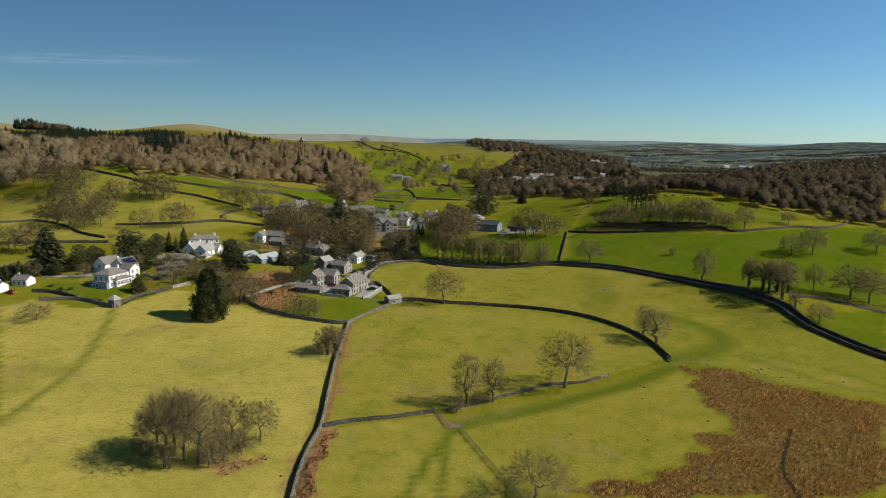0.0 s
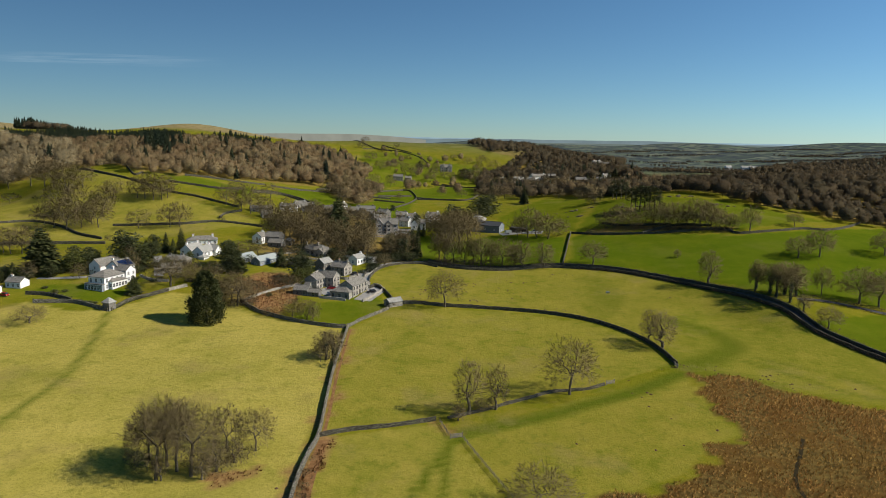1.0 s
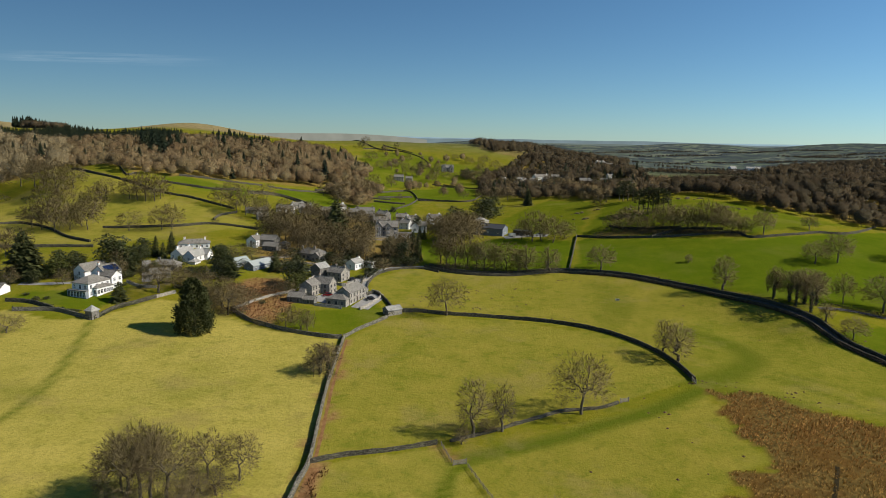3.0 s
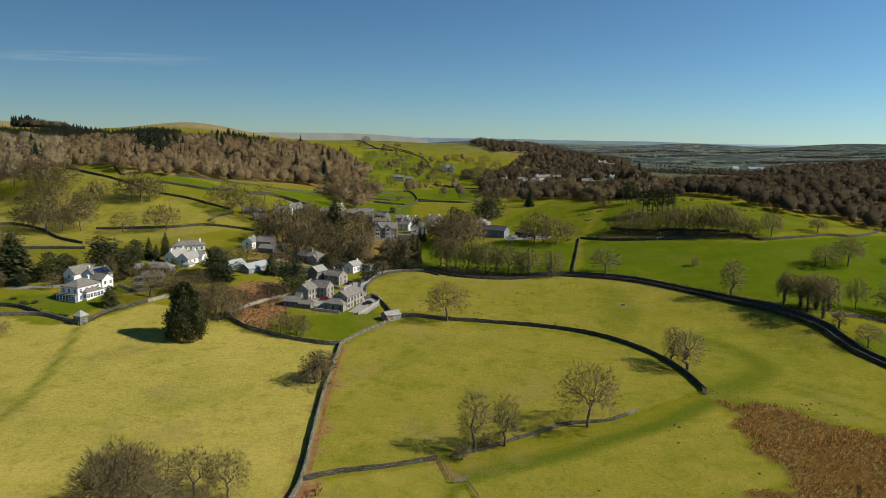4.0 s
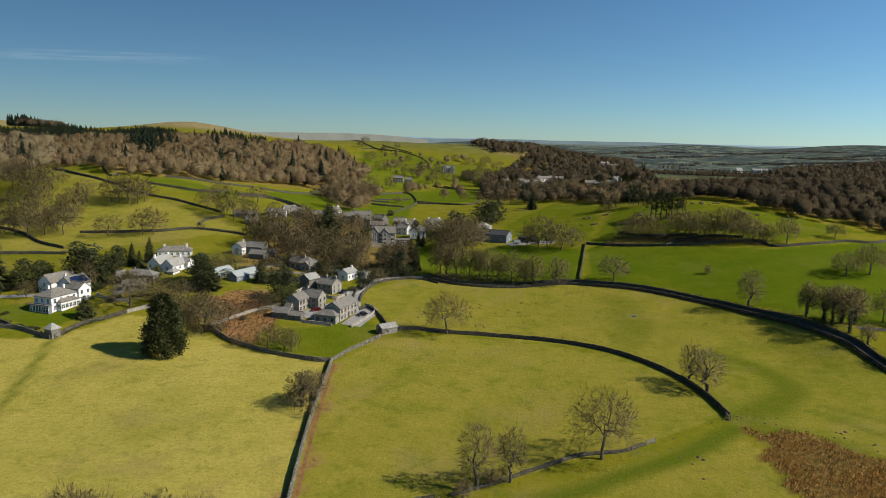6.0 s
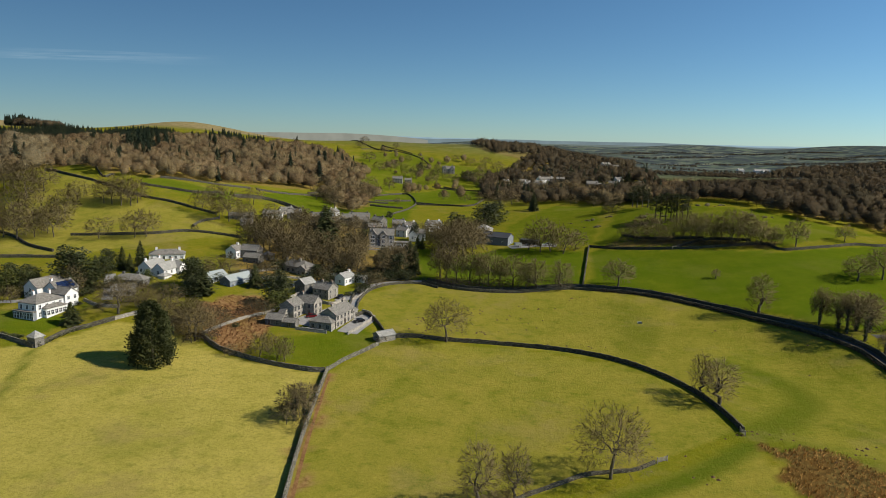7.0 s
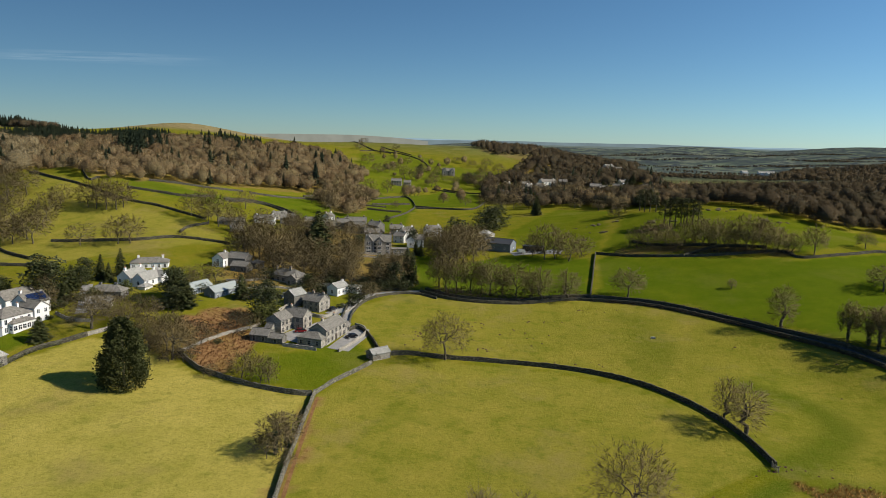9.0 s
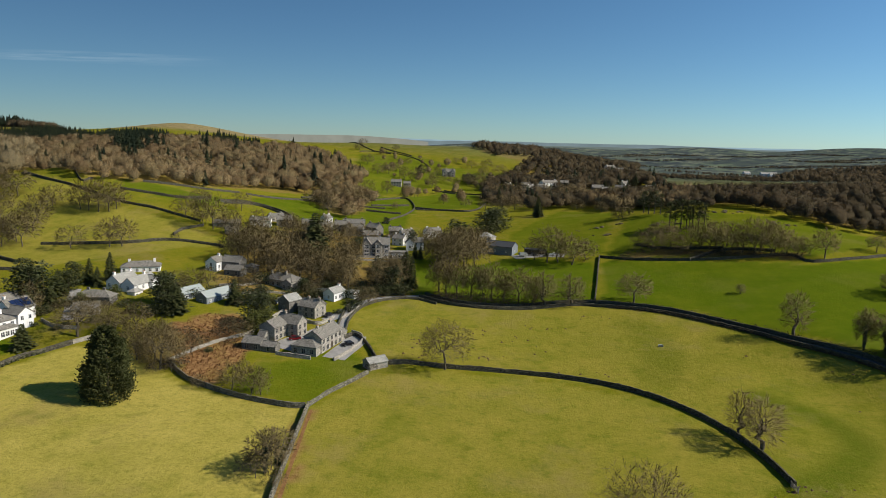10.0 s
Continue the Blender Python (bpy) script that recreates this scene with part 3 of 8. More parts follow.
def plant(proto, rows, group, label=""):
    """Stands copies of a one-unit tree at rows of x, y, height and width over height (0: as it grew)."""
    rnd = random.Random(len(group) + int(abs(rows[0][0]) * 7))
    for x, y, h, w in rows:
        w = w / ASPECT[proto] if w else rnd.uniform(0.9, 1.1)
        m = pose(x, y, gz(x, y) - 0.02 * h - 0.0007 * y, 0, 0, rnd.uniform(0, 360)) @ Matrix.Diagonal((h * w, h * w, h, 1))
        if proto in PLANTED:
            ob = copy_thing(proto, m @ Matrix.Diagonal((*[1 / v for v in proto.scale], 1)))
        else:
            PLANTED.add(proto)
            ob = proto
            ob.matrix_world = m
        ob["group"] = group
        if label:
            ob["label"] = label
# cover: 0 lush, 1 dry, 2 rushes, 3 bracken and leaf litter; how much; its outline
COVER = []
COVER.append((1, 1.0, [(-169.2, 218.3), (-192.4, 249.8), (-186.0, 260.9), (-164.7, 253.8), (-149.1, 256.4), (-137.7, 280.0), (-128.7, 282.4), (-105.1, 273.4), (-89.0, 261.4), (-66.7, 255.6), (-57.3, 253.7), (-51.5, 225.9), (-45.4, 178.7), (-42.7, 151.5), (-39.4, 130.5), (-96.1, 120.0)]))
COVER.append((1, 1.0, [(-40, 131), (-33, 40), (-320, 40), (-300, 200)]))
COVER.append((1, 0.35, [(-53.7, 254.3), (-41.1, 278.6), (-18.9, 287.8), (9.1, 285.7), (40.9, 273.2), (56.7, 250.7), (61.2, 227.2), (39.7, 211.3), (3.7, 191.6), (-13.7, 180.5), (-42.5, 167.3)]))
COVER.append((1, 0.45, [(-41.6, 164.6), (-13.5, 177.8), (-8.3, 169.4), (5.8, 139.6), (7.0, 137.2), (-38.2, 130.7)]))
COVER.append((1, 0.3, [(-7.6, 170.5), (23.8, 195.0), (61.4, 220.2), (65.1, 201.8), (62.0, 191.4), (67.4, 179.2), (55.9, 170.1), (46.9, 157.8), (20.6, 140.2), (8.2, 137.4)]))
COVER.append((0, 0.12, [(76.3, 347.3), (110.3, 300.7), (121.5, 275.0), (132.2, 251.2), (137.2, 235.7), (118.2, 200.7), (87.4, 212.4), (64.6, 225.8), (51.1, 266.7)]))
COVER.append((1, 0.3, [(-61.2, 336.2), (-38.0, 361.9), (38.2, 365.4), (76.3, 347.3), (110.3, 300.7), (121.5, 275.0), (132.2, 251.2), (137.2, 235.7), (118.2, 200.7), (87.4, 212.4), (64.6, 225.8), (41.6, 278.0), (-19.5, 295.0), (-38.6, 296.6), (-51.0, 309.4)]))
COVER.append((1, 0.45, [(-269.1, 354.0), (-207.9, 359.9), (-156.6, 411.4), (-136.9, 416.8), (-170.5, 448.9), (-225.9, 466.5), (-315.9, 513.5), (-302.3, 476.2), (-355.2, 470.5)]))
COVER.append((0, 1.0, [(42.8, 369.4), (51.2, 431.0), (80.2, 417.8), (138.1, 401.4), (177.7, 413.1), (254.3, 455.0), (169.1, 295.5), (156.1, 301.3), (131.2, 299.8), (116.5, 305.4), (100.8, 325.9), (75.3, 356.3)]))
COVER.append((0, 1.0, [(-27.0, 358.1), (36.9, 367.6), (47.2, 426.3), (8.9, 445.5), (-29.7, 413.7)]))
COVER.append((0, 0.9, [(126.5, 274.0), (168.1, 293.4), (142.7, 245.9), (132.2, 259.9)]))
COVER.append((0, 0.95, [(-172.5, 524.6), (-177.2, 605.6), (-159.2, 637.2), (-136.3, 749.0), (-101.2, 723.3), (-68.7, 939.3), (-20.0, 919.3), (-18.3, 673.2), (-58.9, 658.6), (-71.7, 649.8), (-66.1, 520.9), (-94.7, 497.2), (-134.6, 506.7), (-154.2, 526.5)]))
COVER.append((0, 0.85, [(-248.4, 514.7), (-190.6, 514.9), (-174.0, 532.0), (-178.7, 493.8), (-203.3, 491.5), (-238.2, 493.0)]))
COVER.append((0, 0.75, [(51.9, 437.1), (83.1, 529.6), (113.6, 496.3), (142.9, 488.7), (176.2, 473.4), (211.6, 452.5), (144.4, 411.0), (96.5, 415.8)]))
COVER.append((0, 0.7, [(5.6, 513.3), (47.1, 621.7), (81.1, 576.4), (52.7, 445.1), (12.6, 448.6)]))
COVER.append((0, 0.8, [(-77.6, 262.1), (-54.4, 257.7), (-41.1, 287.0), (-54.9, 301.6), (-66.9, 285.5), (-77.5, 283.3)]))
COVER.append((0, 0.55, [(-63.5, 1111.0), (30.0, 1100.0), (40.0, 900.0), (-16.0, 700.0), (-30.0, 930.0)]))
COVER.append((0, 0.7, [(-123.8, 650.0), (-218.8, 1149.8), (-125.7, 1175.1), (-63.5, 1111.0), (-8.2, 1086.3), (-14.2, 934.6), (-86.2, 959.4)]))
COVER.append((0, 0.9, [(-192.6, 270.6), (-189.9, 281.9), (-175.3, 283.6), (-154.7, 281.2), (-148.9, 277.3), (-154.9, 265.5), (-170.0, 266.4)]))
COVER.append((0, 1.0, [(-39.6, 370.7), (-45.5, 437.6), (-34.8, 433.8), (-29.3, 367.9)]))
COVER.append((0, 0.8, [(-77.2, 424.4), (-63.2, 426.9), (-61.0, 412.3), (-72.7, 408.9)]))
COVER.append((2, 1.0, [(62.6, 221.4), (72.3, 220.3), (82.2, 217.5), (86.6, 210.5), (100.9, 204.2), (115.4, 195.5), (87.9, 144.7), (18.6, 138.6), (20.5, 139.5), (26.1, 144.3), (38.3, 149.1), (46.6, 156.4), (55.0, 162.6), (55.9, 170.1), (65.7, 174.2), (69.0, 179.4), (62.0, 191.4), (63.4, 201.6), (67.6, 213.3)]))
COVER.append((2, 1.0, [(35, 118), (95, 120), (170, 150), (240, 150), (240, 40), (60, 40)]))
COVER.append((3, 1.0, [(-104.7, 278.8), (-93.7, 268.5), (-83.7, 266.8), (-82.1, 286.3), (-94.1, 318.8), (-108.6, 320.5), (-116.7, 304.5)]))
COVER.append((3, 0.9, [(-60.0, 137.7), (-52.2, 139.1), (-49.6, 148.0), (-52.4, 151.4), (-54.6, 145.9), (-59.3, 144.2)]))
COVER.append((3, 0.95, [(-41.6, 165.0), (-40.2, 164.6), (-38.2, 150.0), (-36.6, 131.0), (-32.6, 100.0), (-35.0, 100.0), (-38.9, 131.0), (-41.2, 150.0)]))
COVER.append((3, 0.6, [(-79.7, 353.8), (-62.1, 358.2), (-38.7, 368.3), (-53.0, 380.4), (-77.1, 370.8)]))
COVER.append((3, 0.55, [(-116.3, 362.9), (-73.1, 383.6), (-80.0, 461.4), (-120.1, 463.9), (-134.7, 421.4)]))
COVER.append((3, 0.62, [(65.2, 443.6), (142.7, 415.6), (143.0, 406.5), (63.5, 431.6)]))
COVER.append((3, 0.6, [(-113.5, 344.4), (-62.1, 358.2), (-39.4, 374.9), (-65.6, 470.3), (-94.7, 497.2), (-122.9, 474.5), (-134.7, 421.4), (-124.4, 358.9)]))
COVER.append((3, 0.5, [(-118.2, 281.4), (-101.6, 270.4), (-109.7, 299.8), (-126.9, 303.0)]))
COVER.append((3, 0.5, [(-385.5, 512.6), (-363.1, 520.8), (-406.5, 652.0), (-297.6, 522.0), (-261.1, 504.4), (-233.5, 511.5), (-210.7, 532.4), (-201.0, 599.3), (-168.7, 653.0), (-148.7, 781.2), (-178.1, 956.5), (-236.1, 1054.0), (-296.9, 1081.2), (-331.1, 990.9), (-411.6, 1044.9), (-507.7, 1056.8), (-539.2, 721.7)]))
COVER.append((3, 0.5, [(88.3, 629.3), (143.4, 606.9), (164.7, 521.9), (183.3, 482.5), (207.4, 485.5), (228.4, 465.3), (255.9, 458.6), (324.7, 589.6), (426.0, 878.7), (372.7, 880.3), (308.0, 890.6), (221.1, 827.2)]))
COVER.append((3, 0.5, [(32.1, 1096.3), (81.3, 1097.7), (156.0, 870.8), (260.2, 1400.0), (192.3, 1400.0), (147.1, 1400.0), (90.5, 1400.0), (22.3, 1400.0), (-43.6, 1321.1), (-20.6, 1250.5), (34.5, 1203.4)]))
COVER.append((3, 0.5, [(-142.9, 613.5), (-116.5, 561.6), (-106.2, 612.1), (-117.4, 693.2), (-140.6, 738.5), (-154.8, 690.3)]))
TRACKS = []
TRACKS.append((0.95, 1.8, 2.6, [(-6.7, 172.4), (3.6, 178.6), (16.5, 185.7), (30.5, 195.4), (43.6, 203.7), (61.1, 219.2)]))
TRACKS.append((1.0, 0.8, 1.4, [(-7.6, 169.5), (-11.7, 156.1), (-14.6, 144.4), (-16.5, 134.0)]))
TRACKS.append((0.9, 0.6, 1.3, [(-9.7, 162.6), (-9.2, 150.6), (-8.3, 135.2)]))
TRACKS.append((0.75, 0.8, 1.8, [(-119.7, 151.8), (-123.0, 169.3), (-125.5, 188.3), (-132.9, 212.3), (-141.2, 235.2), (-148.0, 253.3)]))
TRACKS.append((0.8, 2.5, 5, [(64.6, 225.8), (79.9, 239.0), (88.0, 252.1), (82.8, 269.7), (73.8, 278.4)]))
TRACKS.append((0.4, 4, 6, [(48.0, 290.3), (52.7, 307.6), (53.5, 326.6), (50.1, 342.0)]))
TRACKS.append((0.55, 0.6, 1.5, [(86.0, 234.0), (97.5, 224.8), (107.8, 211.9), (120.7, 205.2)]))
TRACKS.append((0.55, 0.6, 1.5, [(88.0, 240.0), (103.7, 231.0), (117.1, 220.4), (124.6, 212.4)]))
TRACKS.append((0.3, 3, 6, [(-134.6, 174.1), (-140.1, 194.0), (-128.7, 190.5)]))
TRACKS.append((0.5, 0.4, 1.2, [(-46.7, 190.9), (-41.3, 216.4), (-33.4, 241.0), (-23.5, 270.0)]))
TRACKS.append((0.55, 3, 3, [(61.8, 225.6), (73.7, 218.9), (87.4, 212.4)]))
TRACKS.append((0.0, 2.5, 3, [(82.1, 180.7), (74.7, 164.4), (70.4, 150.7), (69.7, 143.2)]))
VERGES = []
VERGES.append((1.8, [(-39.2, 130.6), (-42.1, 151.6), (-42.1, 164.5)]))
VERGES.append((1.0, [(-53.0, 254.4), (-49.6, 226.2), (-46.0, 195.5), (-42.0, 168.1)]))
VERGES.append((1.2, [(-13.5, 177.8), (-8.4, 171.2)]))
VERGES.append((2.0, [(-37.5, 130.0), (-34.5, 105.0), (-30.5, 70.0)]))


# ---- ground: one sheet to the horizon ----
def inside(poly, x, y):
    """Which of the points x, y lie inside the polygon."""
    p = np.array(poly, float)
    hit = np.zeros(x.shape, bool)
    for (ax, ay), (bx, by) in zip(p, np.roll(p, -1, axis=0)):
        cross = (ay > y) != (by > y)
        hit ^= cross & (x < (bx - ax) * (y - ay) / (by - ay + 1e-12) + ax)
    return hit


def nearness(line, x, y, half, soft):
    """1 along a line, fading to 0 beyond its half width."""
    p = resampled(line, 3.0)
    best = np.full(x.shape, 1e9)
    x0, x1, y0, y1 = p[:, 0].min() - 12, p[:, 0].max() + 12, p[:, 1].min() - 12, p[:, 1].max() + 12
    near = (x > x0) & (x < x1) & (y > y0) & (y < y1)
    if near.any():
        q = np.stack([x[near], y[near]], 1)
        d = np.full(len(q), 1e9)
        for a in p:
            d = np.minimum(d, np.hypot(q[:, 0] - a[0], q[:, 1] - a[1]))
        best[near] = d
    return np.clip((half + soft - best) / soft, 0, 1)


def build_ground():
    y = -600 + 620 * np.linspace(0, 1, 60) ** 0.7
    far = [20.0]
    while far[-1] < 4960:
        far.append(far[-1] + max(1.6, 0.008 * (far[-1] + 20)))
    y = np.unique(np.r_[y, far])
    u = np.linspace(-1, 1, 321)
    wide = 1.0 * np.sqrt(y ** 2 + 330 ** 2)
    X = (u[None, :] * wide[:, None])
    Y = np.repeat(y[:, None], len(u), 1)
    Z = ground_z(X, Y)
    rows, cols = X.shape
    x, yy = X.ravel(), Y.ravel()
    me = bpy.data.meshes.new("ground")
    co = np.stack([x, yy, Z.ravel()], 1)
    i = np.arange(rows - 1)[:, None] * cols + np.arange(cols - 1)[None, :]
    quads = np.stack([i, i + 1, i + cols + 1, i + cols], -1).reshape(-1, 4)
    me.vertices.add(len(co))
    me.vertices.foreach_set("co", co.ravel())
    me.loops.add(quads.size)
    me.loops.foreach_set("vertex_index", quads.ravel())
    me.polygons.add(len(quads))
    me.polygons.foreach_set("loop_start", np.arange(0, quads.size, 4))
    me.polygons.foreach_set("loop_total", np.full(len(quads), 4))
    me.polygons.foreach_set("use_smooth", np.ones(len(quads), bool))
    me.update(calc_edges=True)
    jx = x + 1.6 * np.sin(yy / 5.3) + 1.2 * np.sin(yy / 2.1 + x / 3.7)
    jy = yy + 1.5 * np.sin(x / 4.9) + 1.1 * np.sin(x / 2.3 + yy / 4.1)
    cover = np.zeros((len(co), 4))
    wear = np.zeros((len(co), 4))
    for channel, amount, poly in COVER:
        sel = inside(poly, x, yy) if channel < 2 else inside(poly, jx, jy)
        cover[sel, channel] = amount
    for amount, half, soft, line in TRACKS:
        wear[:, 0] = np.maximum(wear[:, 0], amount * nearness(line, x, yy, half, soft))
    for half, line in VERGES:
        cover[:, 3] = np.maximum(cover[:, 3], 0.9 * nearness(line, jx, jy, half, 1.2))
    wear[:, 1] = np.clip((yy - 1330) / 60, 0, 1) * (x < -330)
    # third channel: how far the painted haze of the far fields takes over
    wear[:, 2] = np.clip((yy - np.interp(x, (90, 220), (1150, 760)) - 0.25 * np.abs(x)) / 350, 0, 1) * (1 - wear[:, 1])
    for name, values in (("cover", cover), ("wear", wear)):
        a = me.attributes.new(name, "FLOAT_COLOR", "POINT")
        a.data.foreach_set("color", values.ravel())
    me.materials.append(GRASS)
    return tagged(new("ground", me), "rolling green and straw-coloured pasture land reaching the horizon", "ground", kind="structure")


build_ground()


# ---- buildings ----
SHARED = {}


def shared_window(w, h, bars=1, trim=PAINT):
    """Frame and pane meshes for a window of that size, facing -y, centred on its sill line."""
    key = (round(w, 2), round(h, 2), bars, trim.name)
    if key not in SHARED:
        # one frame: a grid of bars round the lights, cut from a single sheet and thickened
        t = 0.11 if trim == PAINT else 0.08
        xs, zs = [-w / 2 - t, -w / 2], [-t - 0.05, 0, h * 0.55, h * 0.55 + 0.06, h, h + t]
        for i in range(bars):
            x = -w / 2 + w * (i + 1) / (bars + 1)
            xs += [x - 0.035, x + 0.035]
        xs += [w / 2, w / 2 + t]
        bm = bmesh.new()
        grid = [[bm.verts.new((x, -0.09, z)) for z in zs] for x in xs]
        cells = [bm.faces.new((grid[i][k], grid[i + 1][k], grid[i + 1][k + 1], grid[i][k + 1])) for i in range(len(xs) - 1) for k in range(len(zs) - 1) if i % 2 == 0 or k % 2 == 0]
        bmesh.ops.delete(bm, geom=[v for v in bm.verts if not v.link_faces], context="VERTS")
        for v in [g["geom"] for g in [bmesh.ops.extrude_face_region(bm, geom=cells)]][0]:
            if isinstance(v, bmesh.types.BMVert):
                v.co.y = 0.05
        bmesh.ops.recalc_face_normals(bm, faces=bm.faces[:])
        fm = bpy.data.meshes.new("window")
        bm.to_mesh(fm)
        bm.free()
        bm = bmesh.new()
        box(bm, -w / 2, w / 2, -0.03, 0.04, 0, h)
        pm = bpy.data.meshes.new("pane")
        bm.to_mesh(pm)
        bm.free()
        fm.materials.append(trim), pm.materials.append(GLASS)
        SHARED[key] = fm, pm
    return SHARED[key]


def window_at(house, m, w=1.0, h=1.3, bars=1, trim=PAINT):
    fm, pm = shared_window(w, h, bars, trim)
    f = part("window", fm, trim, house)
    f.matrix_local = m
    part("pane", pm, GLASS, f)
    return f


def house(name, label, category, volumes, stone, roof, chimneys=(), group="village houses", pots=True):
    """A building of joined volumes. Each: A and B, the feet of its front wall as seen from outside (A on its left), depth, eave and
    rise of the roof, 'ridge' (ridge along the front), 'gable' (gable over the front), 'hip' or 'flat', windows (columns, storeys)
    on front, left and right, and where a door stands on the front. Chimneys: volume, place along, place back, height above ridge."""
    ax, ay = volumes[0]["a"]
    base = min(gz(*v["a"]) for v in volumes)
    e = thing(name, ax, ay, label, category, group, z=base)
    ridges = []
    for v in volumes:
        a, b = Vector((*v["a"], 0)), Vector((*v["b"], 0))
        w, d, eave, rise, kind = (b - a).length, v["deep"], v["eave"], v["rise"], v["kind"]
        ang = math.atan2(b.y - a.y, b.x - a.x)
        z0 = (gz(*v["a"]) + gz(*v["b"])) / 2 + v.get("up", 0.0)
        m = Matrix.Translation((a.x - ax, a.y - ay, z0 - base)) @ Matrix.Rotation(ang, 4, "Z")
        low = -1.8
        wall = v.get("stone", stone)
        cover = v.get("roof", roof)
        bm = bmesh.new()
        over, th = 0.35, 0.22
        if kind == "ridge":
            prism(bm, [(0, low), (d, low), (d, eave), (d / 2, eave + rise), (0, eave)], 0, w, m)
        elif kind == "gable":
            turn = m @ Matrix.Translation((w, 0, 0)) @ Matrix.Rotation(math.pi / 2, 4, "Z")
            prism(bm, [(0, low), (w, low), (w, eave), (w / 2, eave + rise), (0, eave)], 0, d, turn)
        else:
            box(bm, 0, w, 0, d, low, eave, m)
        bmesh.ops.recalc_face_normals(bm, faces=bm.faces)
        part("wall", bm, wall, e)
        bm = bmesh.new()
        if kind in ("ridge", "gable"):
            span, run = (d, w) if kind == "ridge" else (w, d)
            turn = m if kind == "ridge" else m @ Matrix.Translation((w, 0, 0)) @ Matrix.Rotation(math.pi / 2, 4, "Z")
            s = rise / (span / 2)
            for side in (0, 1):
                y0, y1 = -over, span / 2 + 0.02
                pts = [(y0, eave - over * s + 0.03), (y1, eave + rise + 0.03), (y1, eave + rise + 0.03 + th), (y0, eave - over * s + 0.03 + th)]
                if side:
                    pts = [(span - y, z) for y, z in pts]
                prism(bm, pts, -over * 0.6, run + over * 0.6, turn)
            box(bm, -over * 0.6, run + over * 0.6, span / 2 - 0.14, span / 2 + 0.14, eave + rise + th - 0.02, eave + rise + th + 0.13, turn)
        elif kind == "hip":
            q = [(-over, -over), (w + over, -over), (w + over, d + over), (-over, d + over)]
            k = min(w, d) / 2
            r = [(k, d / 2), (w - k, d / 2)] if w >= d else [(w / 2, k), (w / 2, d - k)]
            lo = [bm.verts.new((x, y, eave)) for x, y in q]
            lo2 = [bm.verts.new((x, y, eave + th)) for x, y in q]
            hi = [bm.verts.new((x, y, eave + rise + th)) for x, y in r]
            bm.faces.new(lo[::-1])
            for i in range(4):
                bm.faces.new((lo[i], lo[(i + 1) % 4], lo2[(i + 1) % 4], lo2[i]))
            if (Vector(r[0]) - Vector(r[1])).length < 0.05:
                for i in range(4):
                    bm.faces.new((lo2[i], lo2[(i + 1) % 4], hi[0]))
            elif w >= d:
                bm.faces.new((lo2[0], lo2[1], hi[1], hi[0])), bm.faces.new((lo2[2], lo2[3], hi[0], hi[1]))
                bm.faces.new((lo2[1], lo2[2], hi[1])), bm.faces.new((lo2[3], lo2[0], hi[0]))
            else:
                bm.faces.new((lo2[1], lo2[2], hi[1], hi[0])), bm.faces.new((lo2[3], lo2[0], hi[0], hi[1]))
                bm.faces.new((lo2[0], lo2[1], hi[0])), bm.faces.new((lo2[2], lo2[3], hi[1]))
            bmesh.ops.transform(bm, matrix=m, verts=bm.verts)
        else:
            box(bm, -0.2, w + 0.2, -0.2, d + 0.2, eave, eave + 0.25, m)
        bmesh.ops.recalc_face_normals(bm, faces=bm.faces)
        part("roof", bm, cover, e)
        ww, wh = v.get("pane", (1.0, 1.35))
        for side, run, mm in (("front", w, m), ("left", d, m @ Matrix.Translation((0, d, 0)) @ Matrix.Rotation(-math.pi / 2, 4, "Z")),
                              ("right", d, m @ Matrix.Translation((w, 0, 0)) @ Matrix.Rotation(math.pi / 2, 4, "Z"))):
            cols, storeys = v.get(side, (0, 0))
            for c in range(cols):
                for s in range(storeys):
                    x = run * (c + 0.5) / cols
                    if side == "front" and s == 0 and v.get("door") == c:
                        bm = bmesh.new()
                        box(bm, x - 0.5, x + 0.5, -0.05, 0.05, 0.0, 2.1, mm)
                        box(bm, x - 0.62, x - 0.5, -0.09, 0.05, 0.0, 2.2, mm)
                        box(bm, x + 0.5, x + 0.62, -0.09, 0.05, 0.0, 2.2, mm)
                        box(bm, x - 0.62, x + 0.62, -0.09, 0.05, 2.1, 2.22, mm)
                        part("door", bm, DARKWOOD, e, "dark painted wooden door")
                        continue
                    z = (eave / storeys) * s + (eave / storeys - wh) * 0.45
                    window_at(e, mm @ Matrix.Translation((x, 0, z)), ww, min(wh, eave / storeys - 0.5), 1, STONETRIM if wall in (HOUSESTONE, DARKSTONE) and name != "hotel" else PAINT)
        ridges.append((m, w, d, eave + rise))
    for k, x, y, h in chimneys:
        m, w, d, top = ridges[k]
        bm = bmesh.new()
        cx, cy = x * w, y * d
        box(bm, cx - 0.45, cx + 0.45, cy - 0.33, cy + 0.33, top - 1.6, top + h, m)
        box(bm, cx - 0.53, cx + 0.53, cy - 0.41, cy + 0.41, top + h - 0.02, top + h + 0.15, m)
        c = part("chimney", bm, stone, e)
        if pots:
            for s in (-0.22, 0.22):
                bm = bmesh.new()
                bmesh.ops.create_cone(bm, segments=8, radius1=0.14, radius2=0.11, depth=0.5, cap_ends=True)
                bmesh.ops.transform(bm, matrix=m @ Matrix.Translation((cx + s, cy, top + h + 0.38)), verts=bm.verts)
                part("chimney_pot", bm, CLAY, c)
    return e


def vol(ax, ay, bx, by, deep, eave, rise, kind="ridge", **more):
    return dict(a=(ax, ay), b=(bx, by), deep=deep, eave=eave, rise=rise, kind=kind, **more)


